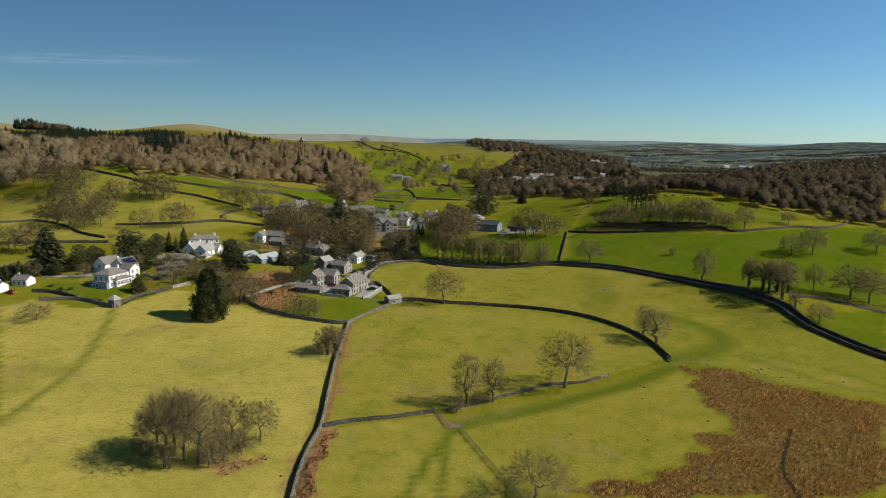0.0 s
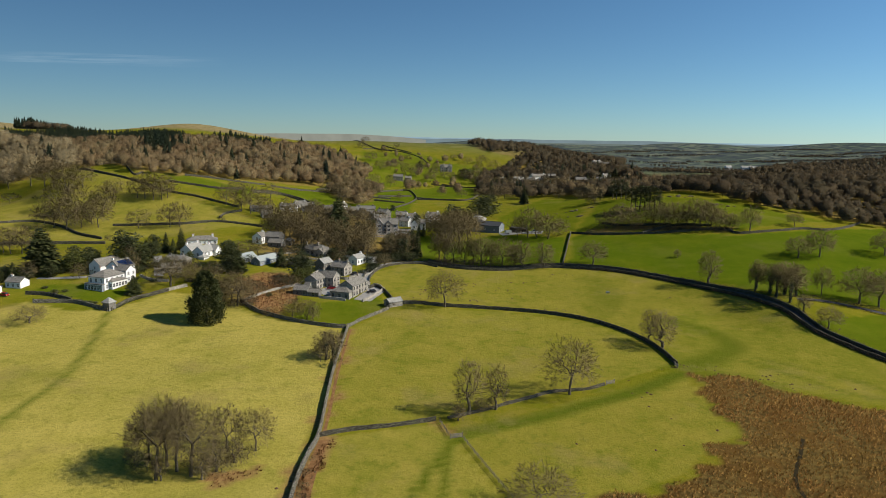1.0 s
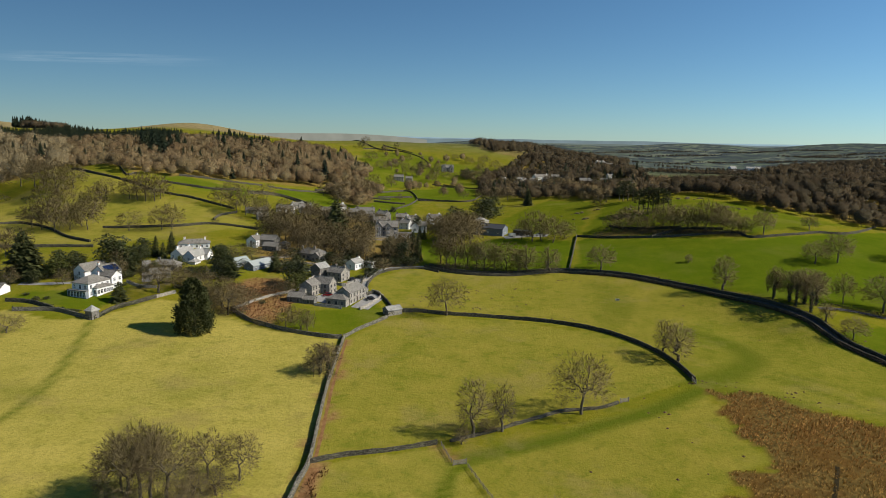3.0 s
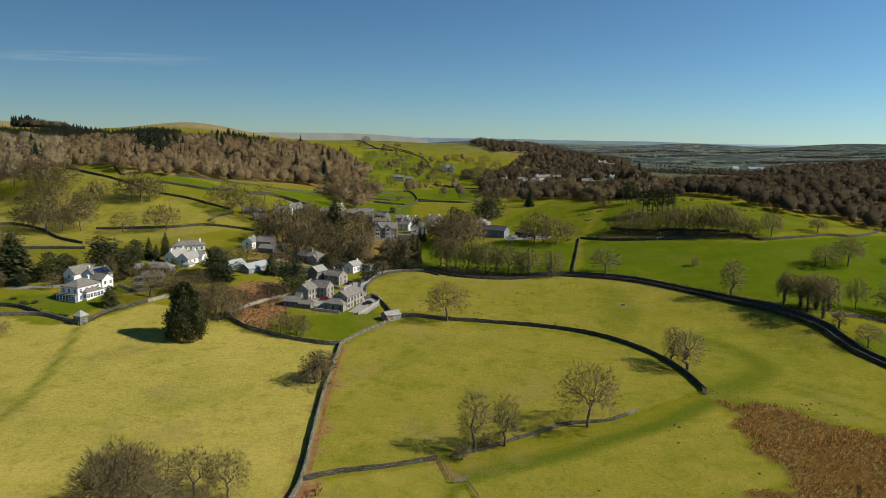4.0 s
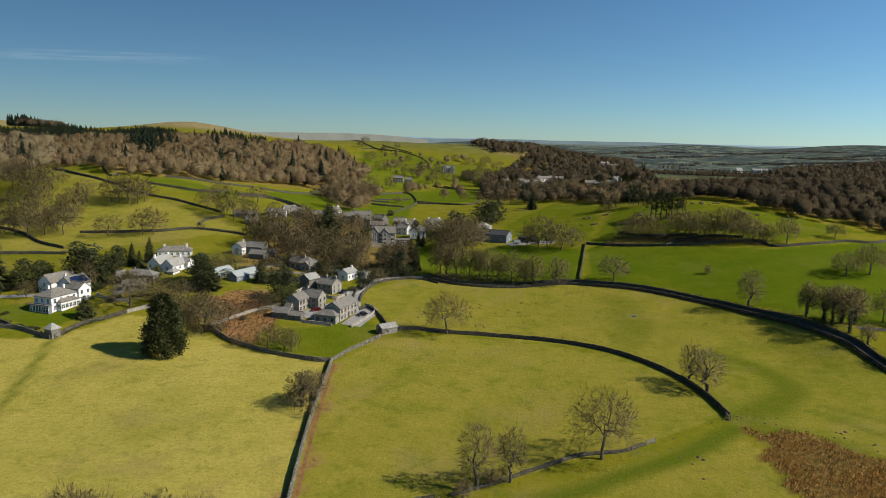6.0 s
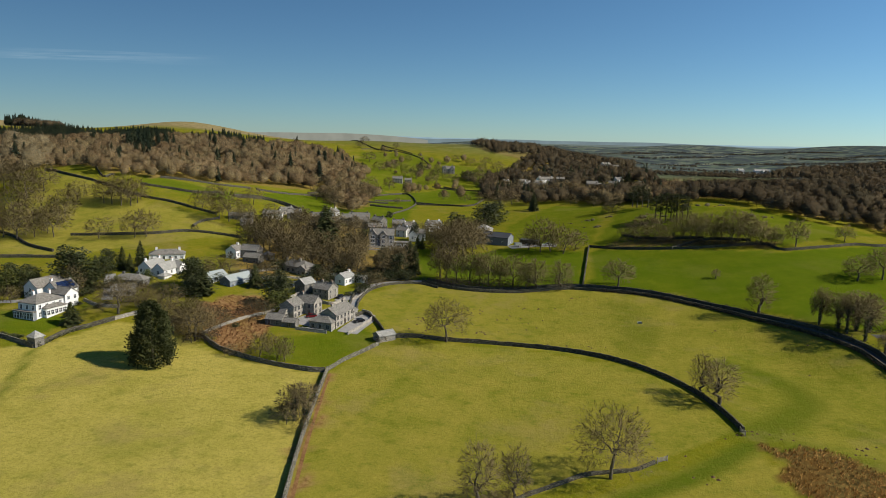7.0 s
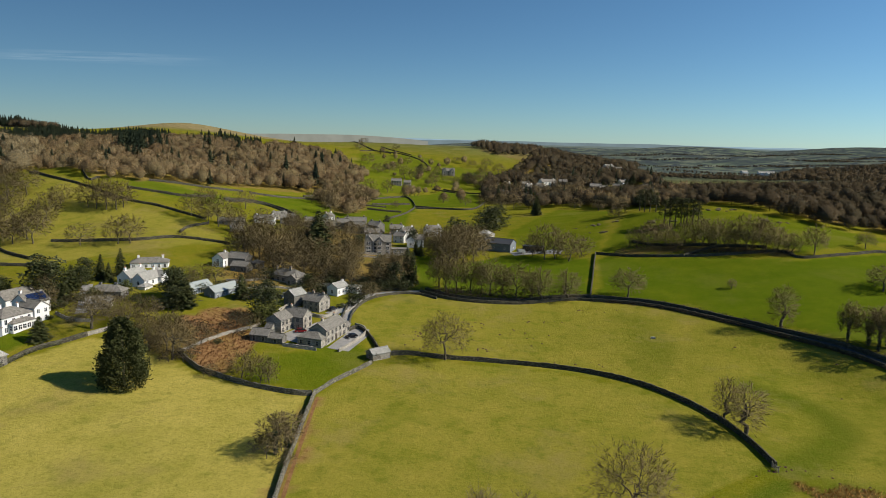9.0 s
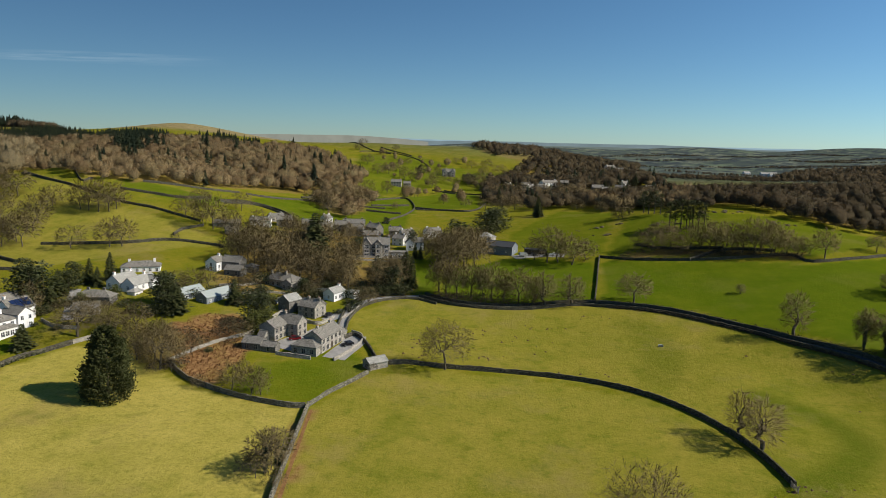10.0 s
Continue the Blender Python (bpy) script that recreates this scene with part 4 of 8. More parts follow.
def vol_at(ax, ay, turn, wide, deep, eave, rise, kind="ridge", **more):
    """The same from one corner, the direction of the front wall in degrees and its width."""
    return vol(ax, ay, ax + wide * math.cos(radians(turn)), ay + wide * math.sin(radians(turn)), deep, eave, rise, kind, **more)

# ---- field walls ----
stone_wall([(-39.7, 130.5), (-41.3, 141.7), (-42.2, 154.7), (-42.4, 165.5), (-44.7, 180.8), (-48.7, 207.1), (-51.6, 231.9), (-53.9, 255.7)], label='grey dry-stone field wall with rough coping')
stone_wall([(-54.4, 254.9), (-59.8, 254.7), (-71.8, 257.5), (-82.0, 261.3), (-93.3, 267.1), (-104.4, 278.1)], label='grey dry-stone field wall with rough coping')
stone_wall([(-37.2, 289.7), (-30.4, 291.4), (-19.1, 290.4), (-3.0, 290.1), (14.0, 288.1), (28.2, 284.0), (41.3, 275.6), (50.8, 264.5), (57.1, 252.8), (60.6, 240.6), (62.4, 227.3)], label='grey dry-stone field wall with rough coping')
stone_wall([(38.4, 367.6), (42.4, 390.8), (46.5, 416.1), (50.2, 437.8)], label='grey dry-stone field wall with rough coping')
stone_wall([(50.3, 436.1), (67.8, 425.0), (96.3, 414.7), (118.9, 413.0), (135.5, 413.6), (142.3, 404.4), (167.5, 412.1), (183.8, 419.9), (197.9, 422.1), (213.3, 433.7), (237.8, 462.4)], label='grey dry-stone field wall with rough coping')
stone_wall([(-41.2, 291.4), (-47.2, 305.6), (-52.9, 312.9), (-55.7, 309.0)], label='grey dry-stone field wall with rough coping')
stone_wall([(-53.9, 255.7), (-50.5, 264.7), (-46.1, 272.9), (-42.1, 280.9)], label='rough pale dry-stone wall with tumbled stones', height=1.15, stone=LITSTONE)
stone_wall([(-42.1, 165.6), (-35.5, 169.9), (-25.5, 174.0), (-13.7, 179.7)], label='low grey dry-stone cross wall between pastures', height=1.05, width=0.45, stone=SHADESTONE)
stone_wall([(-10.6, 181.3), (-1.2, 187.4), (3.7, 191.2), (12.2, 197.3), (19.4, 202.1), (30.0, 204.9), (35.8, 208.8)], label='low tumbled dry-stone wall overgrown with grass', height=0.85, stone=SHADESTONE)
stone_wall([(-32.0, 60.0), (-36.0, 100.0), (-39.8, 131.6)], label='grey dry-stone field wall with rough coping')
stone_wall([(-56.9, 315.7), (-58.4, 330.2), (-56.9, 344.8), (-51.9, 355.2), (-43.6, 361.7), (-35.6, 362.5), (-27.9, 357.9)], label='low stone wall bounding the lane', height=1.1)
stone_wall([(-60.0, 314.7), (-61.6, 330.3), (-61.9, 348.0), (-56.3, 360.3), (-45.0, 367.9)], label='low stone wall bounding the lane', height=1.1)
stone_wall([(-148.6, 256.5), (-146.8, 268.5), (-142.9, 274.3), (-137.8, 283.0)], label='garden boundary wall of grey stone', height=1.5)
stone_wall([(-192.4, 269.2), (-181.1, 268.3), (-168.8, 263.2)], label='garden boundary wall of grey stone', height=1.5)
stone_wall([(-182.9, 259.9), (-167.4, 262.0), (-149.4, 255.7)], label='garden boundary wall of grey stone', height=1.5)
stone_wall([(-262.9, 345.6), (-247.8, 351.4), (-226.8, 356.2), (-208.6, 356.7)], label='distant dry-stone wall dividing hill pasture', step=2.5, height=1.6, width=0.8)
stone_wall([(-272.7, 405.5), (-257.1, 396.5), (-238.9, 381.3), (-218.1, 369.7)], label='distant dry-stone wall dividing hill pasture', step=2.5, height=1.6, width=0.8)
stone_wall([(-231.2, 404.6), (-211.7, 405.5), (-188.2, 409.3), (-172.0, 418.3), (-151.8, 418.1), (-141.7, 416.1)], label='distant dry-stone wall dividing hill pasture', step=2.5, height=1.6, width=0.8)
stone_wall([(-323.1, 521.4), (-292.5, 496.8), (-267.0, 486.1), (-249.2, 480.3), (-228.8, 472.6), (-206.6, 469.2), (-187.7, 462.6), (-171.4, 456.6)], label='distant dry-stone wall dividing hill pasture', step=2.5, height=1.6, width=0.8)
stone_wall([(-388.9, 672.0), (-276.4, 508.2), (-260.2, 500.0)], label='distant dry-stone wall dividing hill pasture', step=2.5, height=1.6, width=0.8)
stone_wall([(-237.7, 491.8), (-221.0, 492.9), (-200.7, 495.6), (-187.7, 509.4)], label='distant dry-stone wall dividing hill pasture', step=2.5, height=1.6, width=0.8)
stone_wall([(-173.6, 427.9), (-173.5, 438.3), (-166.8, 449.2)], label='distant dry-stone wall dividing hill pasture', step=2.5, height=1.6, width=0.8)
stone_wall([(-117.5, 677.1), (-100.3, 717.1), (-89.2, 734.8), (-73.6, 666.8), (-73.7, 620.7), (-81.8, 585.7), (-84.3, 562.7)], label='distant dry-stone wall dividing hill pasture', step=2.5, height=1.6, width=0.8)
stone_wall([(-184.0, 562.8), (-170.0, 581.0), (-154.8, 619.4), (-121.4, 637.3), (-95.3, 643.2)], label='distant dry-stone wall dividing hill pasture', step=2.5, height=1.6, width=0.8)
stone_wall([(-73.0, 661.0), (-47.1, 647.7), (-20.3, 651.6), (-13.8, 759.1)], label='distant dry-stone wall dividing hill pasture', step=2.5, height=1.6, width=0.8)
stone_wall([(-289.8, 1400.0), (-227.8, 1252.0), (-197.5, 1195.4), (-165.9, 1183.5), (-132.8, 1152.5), (-109.4, 1109.9), (-100.7, 1077.1)], label='distant dry-stone wall dividing hill pasture', step=2.5, height=1.6, width=0.8)
stone_wall([(-68.3, 933.8), (-21.2, 910.3)], label='distant dry-stone wall dividing hill pasture', step=2.5, height=1.6, width=0.8)
stone_wall([(-162.4, 628.6), (-141.9, 684.2), (-117.5, 677.1)], label='distant dry-stone wall dividing hill pasture', step=2.5, height=1.6, width=0.8)
stone_wall([(-234.3, 513.1), (-202.6, 535.1), (-188.1, 560.8)], label='distant dry-stone wall dividing hill pasture', step=2.5, height=1.6, width=0.8)
stone_wall([(-300.2, 396.1), (-285.7, 406.7), (-271.2, 404.3)], label='distant dry-stone wall dividing hill pasture', step=2.5, height=1.6, width=0.8)
stone_wall([(89.9, 416.1), (108.8, 425.8), (130.8, 420.0)], label='distant dry-stone wall dividing hill pasture', step=2.5, height=1.6, width=0.8)
stone_wall([(71.9, 452.9), (83.9, 438.7), (109.4, 428.1)], label='distant dry-stone wall dividing hill pasture', step=2.5, height=1.6, width=0.8)
stone_wall([(-203.6, 1263.6), (-174.6, 1213.3), (-138.6, 1172.5)], label='distant dry-stone wall dividing hill pasture', step=2.5, height=1.6, width=0.8)
stone_wall([(-116.7, 1079.9), (-97.8, 1059.4)], label='distant dry-stone wall dividing hill pasture', step=2.5, height=1.6, width=0.8)
stone_wall([(-109.0, 653.5), (-79.6, 676.8)], label='distant dry-stone wall dividing hill pasture', step=2.5, height=1.6, width=0.8)
stone_wall([(-70.6, 648.5), (-53.8, 648.1), (-36.9, 644.3)], label='distant dry-stone wall dividing hill pasture', step=2.5, height=1.6, width=0.8)
stone_wall([(-82.4, 925.2), (-52.8, 916.1)], label='distant dry-stone wall dividing hill pasture', step=2.5, height=1.6, width=0.8)
stone_wall([(-106.8, 619.2), (-92.3, 618.3), (-78.9, 618.1)], label='distant dry-stone wall dividing hill pasture', step=2.5, height=1.6, width=0.8)
stone_wall([(-224.5, 1182.6), (-206.3, 1195.1), (-172.5, 1175.1)], label='distant dry-stone wall dividing hill pasture', step=2.5, height=1.6, width=0.8)
LANE = [(-34.9, 367.9), (-19.5, 359.6), (4.7, 358.1), (26.0, 364.6), (38.1, 364.4), (58.2, 358.7), (73.8, 348.6), (89.4, 332.2), (100.1, 314.9), (110.6, 301.8), (116.6, 292.3), (121.3, 283.3), (123.2, 273.9), (125.6, 264.2), (131.3, 253.4), (135.3, 245.5), (139.1, 239.5), (150.9, 223.5)]
JUNCTION = [(129.1, 294.9), (142.0, 297.0), (153.2, 295.3), (166.3, 290.7)]
VILLAGE_LANE = [(-34.9, 367.9), (-46.0, 363.6), (-53.0, 358.8), (-58.4, 350.5), (-60.7, 336.4), (-59.3, 318.1)]
HILL_LANE = [(-127.7, 493.3), (-137.8, 512.2), (-146.4, 522.8), (-159.1, 527.9), (-169.2, 524.0), (-179.2, 507.7)]
HOUSE_DRIVE = [(-201.1, 289.4), (-192.1, 290.2), (-185.8, 291.6), (-180.0, 293.0)]


# ---- lanes ----
def sheet(name, points, half, material, label, category, lift=0.07, step=2.0):
    v, f = strip(points, step, lift, half)
    ob = new(name, mesh_of(name, v, f, material))
    return tagged(ob, label, category, kind="structure")


def hedge(points, height, half, label, group="lane-side hedges", density=26, leaf=HEDGE):
    """A clipped-ragged hedge of twig clumps along a line."""
    rnd = random.Random(int(abs(points[0][0]) * 3 + abs(points[-1][1])))
    p = resampled(points, 1.5)
    ox, oy = p[len(p) // 2]
    oz = gz(ox, oy)
    v, f = [], []
    for x, y in p:
        h = height * rnd.uniform(0.75, 1.15)
        leaf_cloud(rnd, density, (x - ox, y - oy, gz(x, y) - oz + h * 0.45), (1.0, half, h * 0.6), 0.5, v, f, 0.1)
    ob = new("hedge", mesh_of("hedge", v, f, leaf))
    ob.location = (ox, oy, oz)
    return tagged(ob, label, "hedge", group)


def beside(points, off):
    p = resampled(points, 6.0)
    d = np.gradient(p, axis=0)
    d /= np.hypot(*d.T)[:, None]
    return [(float(a), float(b)) for a, b in p + np.stack([-d[:, 1], d[:, 0]], 1) * off]


sheet("road", LANE, 1.4, ASPHALT, "narrow grey country lane between hedge and wall", "road")
sheet("road", JUNCTION, 1.5, ASPHALT, "narrow grey side lane between hedges", "road")
hedge(beside(JUNCTION, 2.6), 1.8, 1.1, "dark leafless hedge along the side lane")
hedge(beside(JUNCTION, -2.6), 1.6, 0.9, "dark leafless hedge along the side lane")
sheet("road", VILLAGE_LANE, 1.9, GRAVEL, "pale narrow village lane", "road")
sheet("road", HILL_LANE, 1.8, ASPHALT, "narrow lane climbing the hill pasture", "road")
sheet("driveway", HOUSE_DRIVE, 1.6, GRAVEL, "pale gravel drive to a white house", "road")
for off in (-1.9, 2.0):
    stone_wall(beside(LANE, off), height=1.35, label="dark dry-stone wall along the country lane", group="lane walls", step=2.0)
hedge(beside(LANE, 2.9), 1.9, 0.9, "dark leafless hedge along the country lane")
hedge(beside(LANE, -2.7)[14:], 1.5, 0.8, "dark leafless hedge along the country lane")
stone_wall(beside(HILL_LANE, 2.6), height=1.6, label="distant dry-stone wall along the hill lane", group="lane walls", step=2.5, width=0.8)
stone_wall(beside(HILL_LANE, -2.6), height=1.6, label="distant dry-stone wall along the hill lane", group="lane walls", step=2.5, width=0.8)

# ---- tree kinds, one unit high ----
OAK = bare_tree(3, 0.95, 0.17, 1100, 8, 0.0011, label="large leafless oak with a broad crown of fine brown twigs", name="oak_tree", gnarl=0.018)
ELM = bare_tree(8, 0.72, 0.20, 560, 8, 0.0021, label="leafless tree with upswept limbs and fine twigs", floor=-0.65, girth=0.018)
FAN = bare_tree(17, 0.64, 0.26, 950, 7, 0.0009, label="tall leafless tree on a clear trunk", floor=-0.55, spread=0.36, girth=0.016)
MID = bare_tree(14, 0.85, 0.11, 330, 10, 0.0027, label="leafless rounded tree with grey-brown twigs", floor=-0.8, girth=0.016)
DOMED = bare_tree(41, 1.0, 0.11, 330, 10, 0.0029, label="leafless dome-crowned tree with dense brown twigs", floor=-0.7, girth=0.016)
SLIM = bare_tree(21, 0.44, 0.20, 460, 8, 0.0012, label="slender leafless tree with short side branches", name="slender_tree", floor=-0.9, spread=0.22, gnarl=0.016)
IVY_TREE = bare_tree(33, 0.62, 0.25, 420, 8, 0.0024, True, "ivy_clad_tree", "leafless tree with dark ivy up its trunk", girth=0.022)
BRUSH = bare_tree(52, 1.5, 0.05, 380, 8, 0.0040, name="bare_bush", label="tangled leafless brown undergrowth bush", floor=-0.3, girth=0.016, spread=0.5, gnarl=0.03)
THICKET = bare_tree(2, 1.4, 0.04, 200, 9, 0.0065, name="thicket_bush", label="low tangled leafless brown bush", floor=-0.5, girth=0.02, spread=0.5, gnarl=0.03, twig=HEDGE)
BRUSH["category"] = THICKET["category"] = "bush"
SPRUCE = conifer(5, 0.19, 26, 0.25)
FIR = conifer(9, 0.27, 26, 0.1, "fir_tree", "tall dark fir with spreading boughs", 0.1, 0.6)
YEW = spire(12)
DOME = evergreen(4)
GOLD = evergreen(6, 0.36, GOLDLEAF, "golden_conifer", "yellow-green evergreen tree with a rounded crown", 9)
PINE = scots_pine(7)
SHRUB = bush(5, EVERGREEN, "garden_shrub", "small clipped dark green garden shrub")
for kind in (OAK, ELM, FAN, MID, DOMED, SLIM, IVY_TREE, BRUSH, SPRUCE, FIR, YEW, DOME, GOLD, PINE, THICKET, SHRUB):
    noted(kind)


# ---- the stone houses at the field's edge ----
house("stone_house", "long two-storey grey stone house with a hipped low wing", "house", [
    vol(-59.8, 293.4, -56.1, 306.6, 6.6, 4.8, 2.2, front=(5, 2), left=(2, 1), door=2),
    vol(-56.05, 306.7, -55.2, 310.4, 5.4, 2.6, 1.4, front=(1, 1)),
    vol_at(-69.6, 292.6, -14, 9.0, 6.0, 2.7, 1.9, "hip", front=(3, 1)),
], HOUSESTONE, SLATE, [(0, 0.22, 0.5, 0.9), (0, 0.82, 0.5, 0.9)], "stone houses at the field edge")
house("stone_house", "grey stone house with a projecting gabled wing and slate roof", "house", [
    vol(-77.6, 300.2, -75.4, 306.8, 6.2, 4.6, 1.9, front=(3, 2)),
    vol_at(-71.3, 305.6, 73, 6.0, 9.0, 4.6, 2.4, "gable", front=(2, 2), left=(2, 2)),
    vol_at(-80.6, 298.6, 72, 2.6, 2.6, 2.4, 1.2, "gable", front=(1, 1)),
], HOUSESTONE, SLATE, [(1, 0.5, 0.75, 0.9)], "stone houses at the field edge")
house("stone_outbuilding", "low dark stone outbuilding with a slate roof", "outbuilding", [
    vol_at(-86.0, 292.4, -9, 6.6, 5.0, 2.3, 1.6, front=(2, 1)),
    vol_at(-79.3, 291.5, -7, 5.0, 3.6, 1.9, 1.1, front=(1, 1)),
], DARKSTONE, SLATE, [], "stone houses at the field edge")
house("stone_house", "two-storey stone house with a pale gable and dark slate roof", "house", [
    vol(-78.1, 329.3, -70.8, 326.3, 6.6, 3.9, 2.2, front=(3, 2), right=(2, 2), pane=(0.8, 1.0)),
    vol_at(-70.3, 330.5, 66, 4.4, 4.5, 3.8, 1.7, "gable", front=(1, 2), pane=(0.9, 1.0)),
], HOUSESTONE, SLATE, [(0, 0.35, 0.5, 0.9), (0, 0.95, 0.5, 1.0)], "stone houses at the field edge")
house("stone_barn", "small upright stone barn with a pale slate roof", "barn", [
    vol(-86.6, 332.4, -81.6, 329.6, 6.6, 4.3, 1.9, "gable", front=(1, 1), right=(2, 1), pane=(0.7, 0.9))], DARKSTONE, PALESLATE, [], "stone houses at the field edge")
house("white_cottage", "small white rendered cottage with a pale slate roof", "house", [
    vol(-73.9, 351.3, -68.9, 349.1, 7.8, 3.3, 1.7, "gable", front=(1, 1), right=(3, 1)),
    vol_at(-67.0, 357.4, -20, 5.5, 4.0, 2.7, 0.3, "flat"),
    vol_at(-79.3, 354.5, -22, 5.2, 5.0, 2.5, 0.3, "flat", stone=DARKSTONE, roof=DARKROOF)], RENDERWALL, PALESLATE, [(0, 0.5, 0.9, 0.7)])
house("stone_bungalow", "long low stone house with hipped slate roof and tall chimneys", "house", [
    vol(-102.3, 363.0, -88.8, 357.7, 7.5, 2.9, 2.5, "hip", front=(5, 1), right=(2, 1), pane=(1.4, 1.4)),
    vol_at(-93.5, 358.3, -21, 5.0, 4.0, 2.9, 1.7, "gable", front=(2, 1))], HOUSESTONE, SLATE, [(0, 0.1, 0.4, 0.9), (0, 0.62, 0.4, 1.2)])
house("modern_barn_house", "grey-clad modern barn house with two pale metal roofs", "house", [
    vol(-113.3, 328.7, -107.8, 341.3, 5.8, 3.5, 1.8, front=(4, 1), left=(1, 1), pane=(1.1, 1.5), up=-1.2),
    vol_at(-122.8, 329.3, 66, 10.5, 5.4, 3.6, 1.7, front=(3, 1), left=(2, 1), pane=(1.6, 1.9), up=-1.2)], GREYCLAD, METALROOF)

# ---- the white houses ----
h = house("white_villa", "large white rendered villa with hipped slate roofs and solar panels", "house", [
    vol_at(-171.2, 279.4, -14, 8.4, 11.5, 5.3, 2.3, "hip", front=(3, 2), right=(4, 2), pane=(1.0, 1.6)),
    vol_at(-160.6, 279.2, 74, 8.2, 3.6, 2.9, 0.9, "hip", front=(5, 1), left=(2, 1), pane=(1.2, 1.5)),
    vol_at(-159.6, 288.6, 74, 5.6, 8.0, 5.0, 2.0, "gable", front=(2, 2)),
    vol_at(-181.6, 297.2, -16, 6.6, 13.0, 4.4, 2.6, "gable", front=(1, 2)),
    vol_at(-171.4, 293.6, -16, 7.5, 9.0, 5.2, 2.8, "gable", right=(2, 1)),
    vol_at(-172.4, 278.2, -14, 9.4, 1.3, 2.7, 0.4, "flat", front=(6, 1), pane=(1.2, 2.1), stone=GREYCLAD),
], RENDERWALL, SLATE, [(0, 0.25, 0.4, 0.8), (0, 0.6, 0.75, 0.8), (4, 0.3, 0.2, 0.9)], "white houses")
# solar panels on the sunny slope of its back range
s_z = (gz(-171.4, 293.6) + gz(-164.2, 291.5)) / 2 - h.location.z + 5.2
s_m = Matrix.Translation((-164.19 + 171.2, 291.53 - 279.4, s_z)) @ Matrix.Rotation(radians(74), 4, "Z") @ Matrix.Rotation(radians(36.7), 4, "X")
for i in range(4):
    for j in range(2):
        bm = bmesh.new()
        box(bm, 1.6 + i * 1.75, 3.25 + i * 1.75, 0.5 + j * 1.75, 2.15 + j * 1.75, 0.30, 0.38, s_m)
        part("solar_panel", bm, SOLAR, h, "dark blue solar panel")
house("white_house", "white rendered gabled house with pale slate roofs", "house", [
    vol(-142.8, 330.6, -140.2, 343.9, 6.0, 4.9, 2.5, front=(4, 2), left=(1, 2), up=-2.0),
    vol_at(-149.6, 332.2, 79, 11.0, 6.2, 4.9, 2.6, left=(2, 2), front=(1, 1), up=-2.0),
    vol_at(-141.6, 328.6, 79, 4.6, 3.4, 2.5, 1.2, "hip", front=(2, 1), up=-1.5),
    vol_at(-139.6, 338.5, 79, 5.0, 4.5, 4.6, 2.2, "gable", front=(1, 2), up=-2.0),
], RENDERWALL, PALESLATE, [(0, 0.7, 0.5, 0.9), (1, 0.1, 0.5, 1.0), (1, 0.9, 0.5, 0.9)], "white houses")
house("white_house", "white rendered house with a hipped slate roof behind the gardens", "house", [
    vol_at(-163.0, 357.0, 22, 15.5, 7.0, 4.8, 2.0, "hip", front=(6, 2), up=-2.6)], RENDERWALL, SLATE, [(0, 0.2, 0.5, 0.9), (0, 0.85, 0.5, 0.9)], "white houses")
house("stone_outbuilding", "low stone court building with a mossy slate roof", "outbuilding", [
    vol_at(-157.5, 315.5, 4, 13.0, 6.0, 2.6, 2.1, "hip", front=(3, 1))], DARKSTONE, SLATE, [(0, 0.3, 0.5, 0.8), (0, 0.75, 0.5, 0.8)], "white houses", False)
house("stone_outbuilding", "low stone outbuilding with a brown slate roof", "outbuilding", [
    vol_at(-151.0, 303.8, 22, 8.5, 5.0, 2.4, 1.8, front=(2, 1))], HOUSESTONE, SLATE, [], "white houses")
house("white_cottage", "small white cottage with a slate roof beside a lawn", "house", [
    vol_at(-213.0, 266.6, -10, 8.5, 5.5, 2.8, 1.8, front=(3, 1))], RENDERWALL, SLATE, [(0, 0.8, 0.5, 0.7)], "white houses")
house("white_cottage", "small white cottage with a slate roof beside a lawn", "house", [
    vol_at(-206.4, 276.3, -8, 7.5, 5.0, 2.7, 1.7, front=(3, 1))], RENDERWALL, SLATE, [(0, 0.2, 0.5, 0.7)], "white houses")
house("garden_pavilion", "square grey stone garden pavilion with a pyramid slate roof", "pavilion", [
    vol_at(-151.9, 256.6, -18, 3.3, 3.3, 3.1, 1.9, "hip", right=(1, 1), pane=(0.7, 1.0))], DARKSTONE, PALESLATE, [], "white houses")
house("field_barn", "small stone field barn with a slate roof and open doorway", "barn", [
    vol_at(-42.0, 283.0, 41, 6.6, 4.2, 2.2, 1.1, left=(1, 1), pane=(0.9, 1.3))], HOUSESTONE, PALESLATE, [], "field barns")

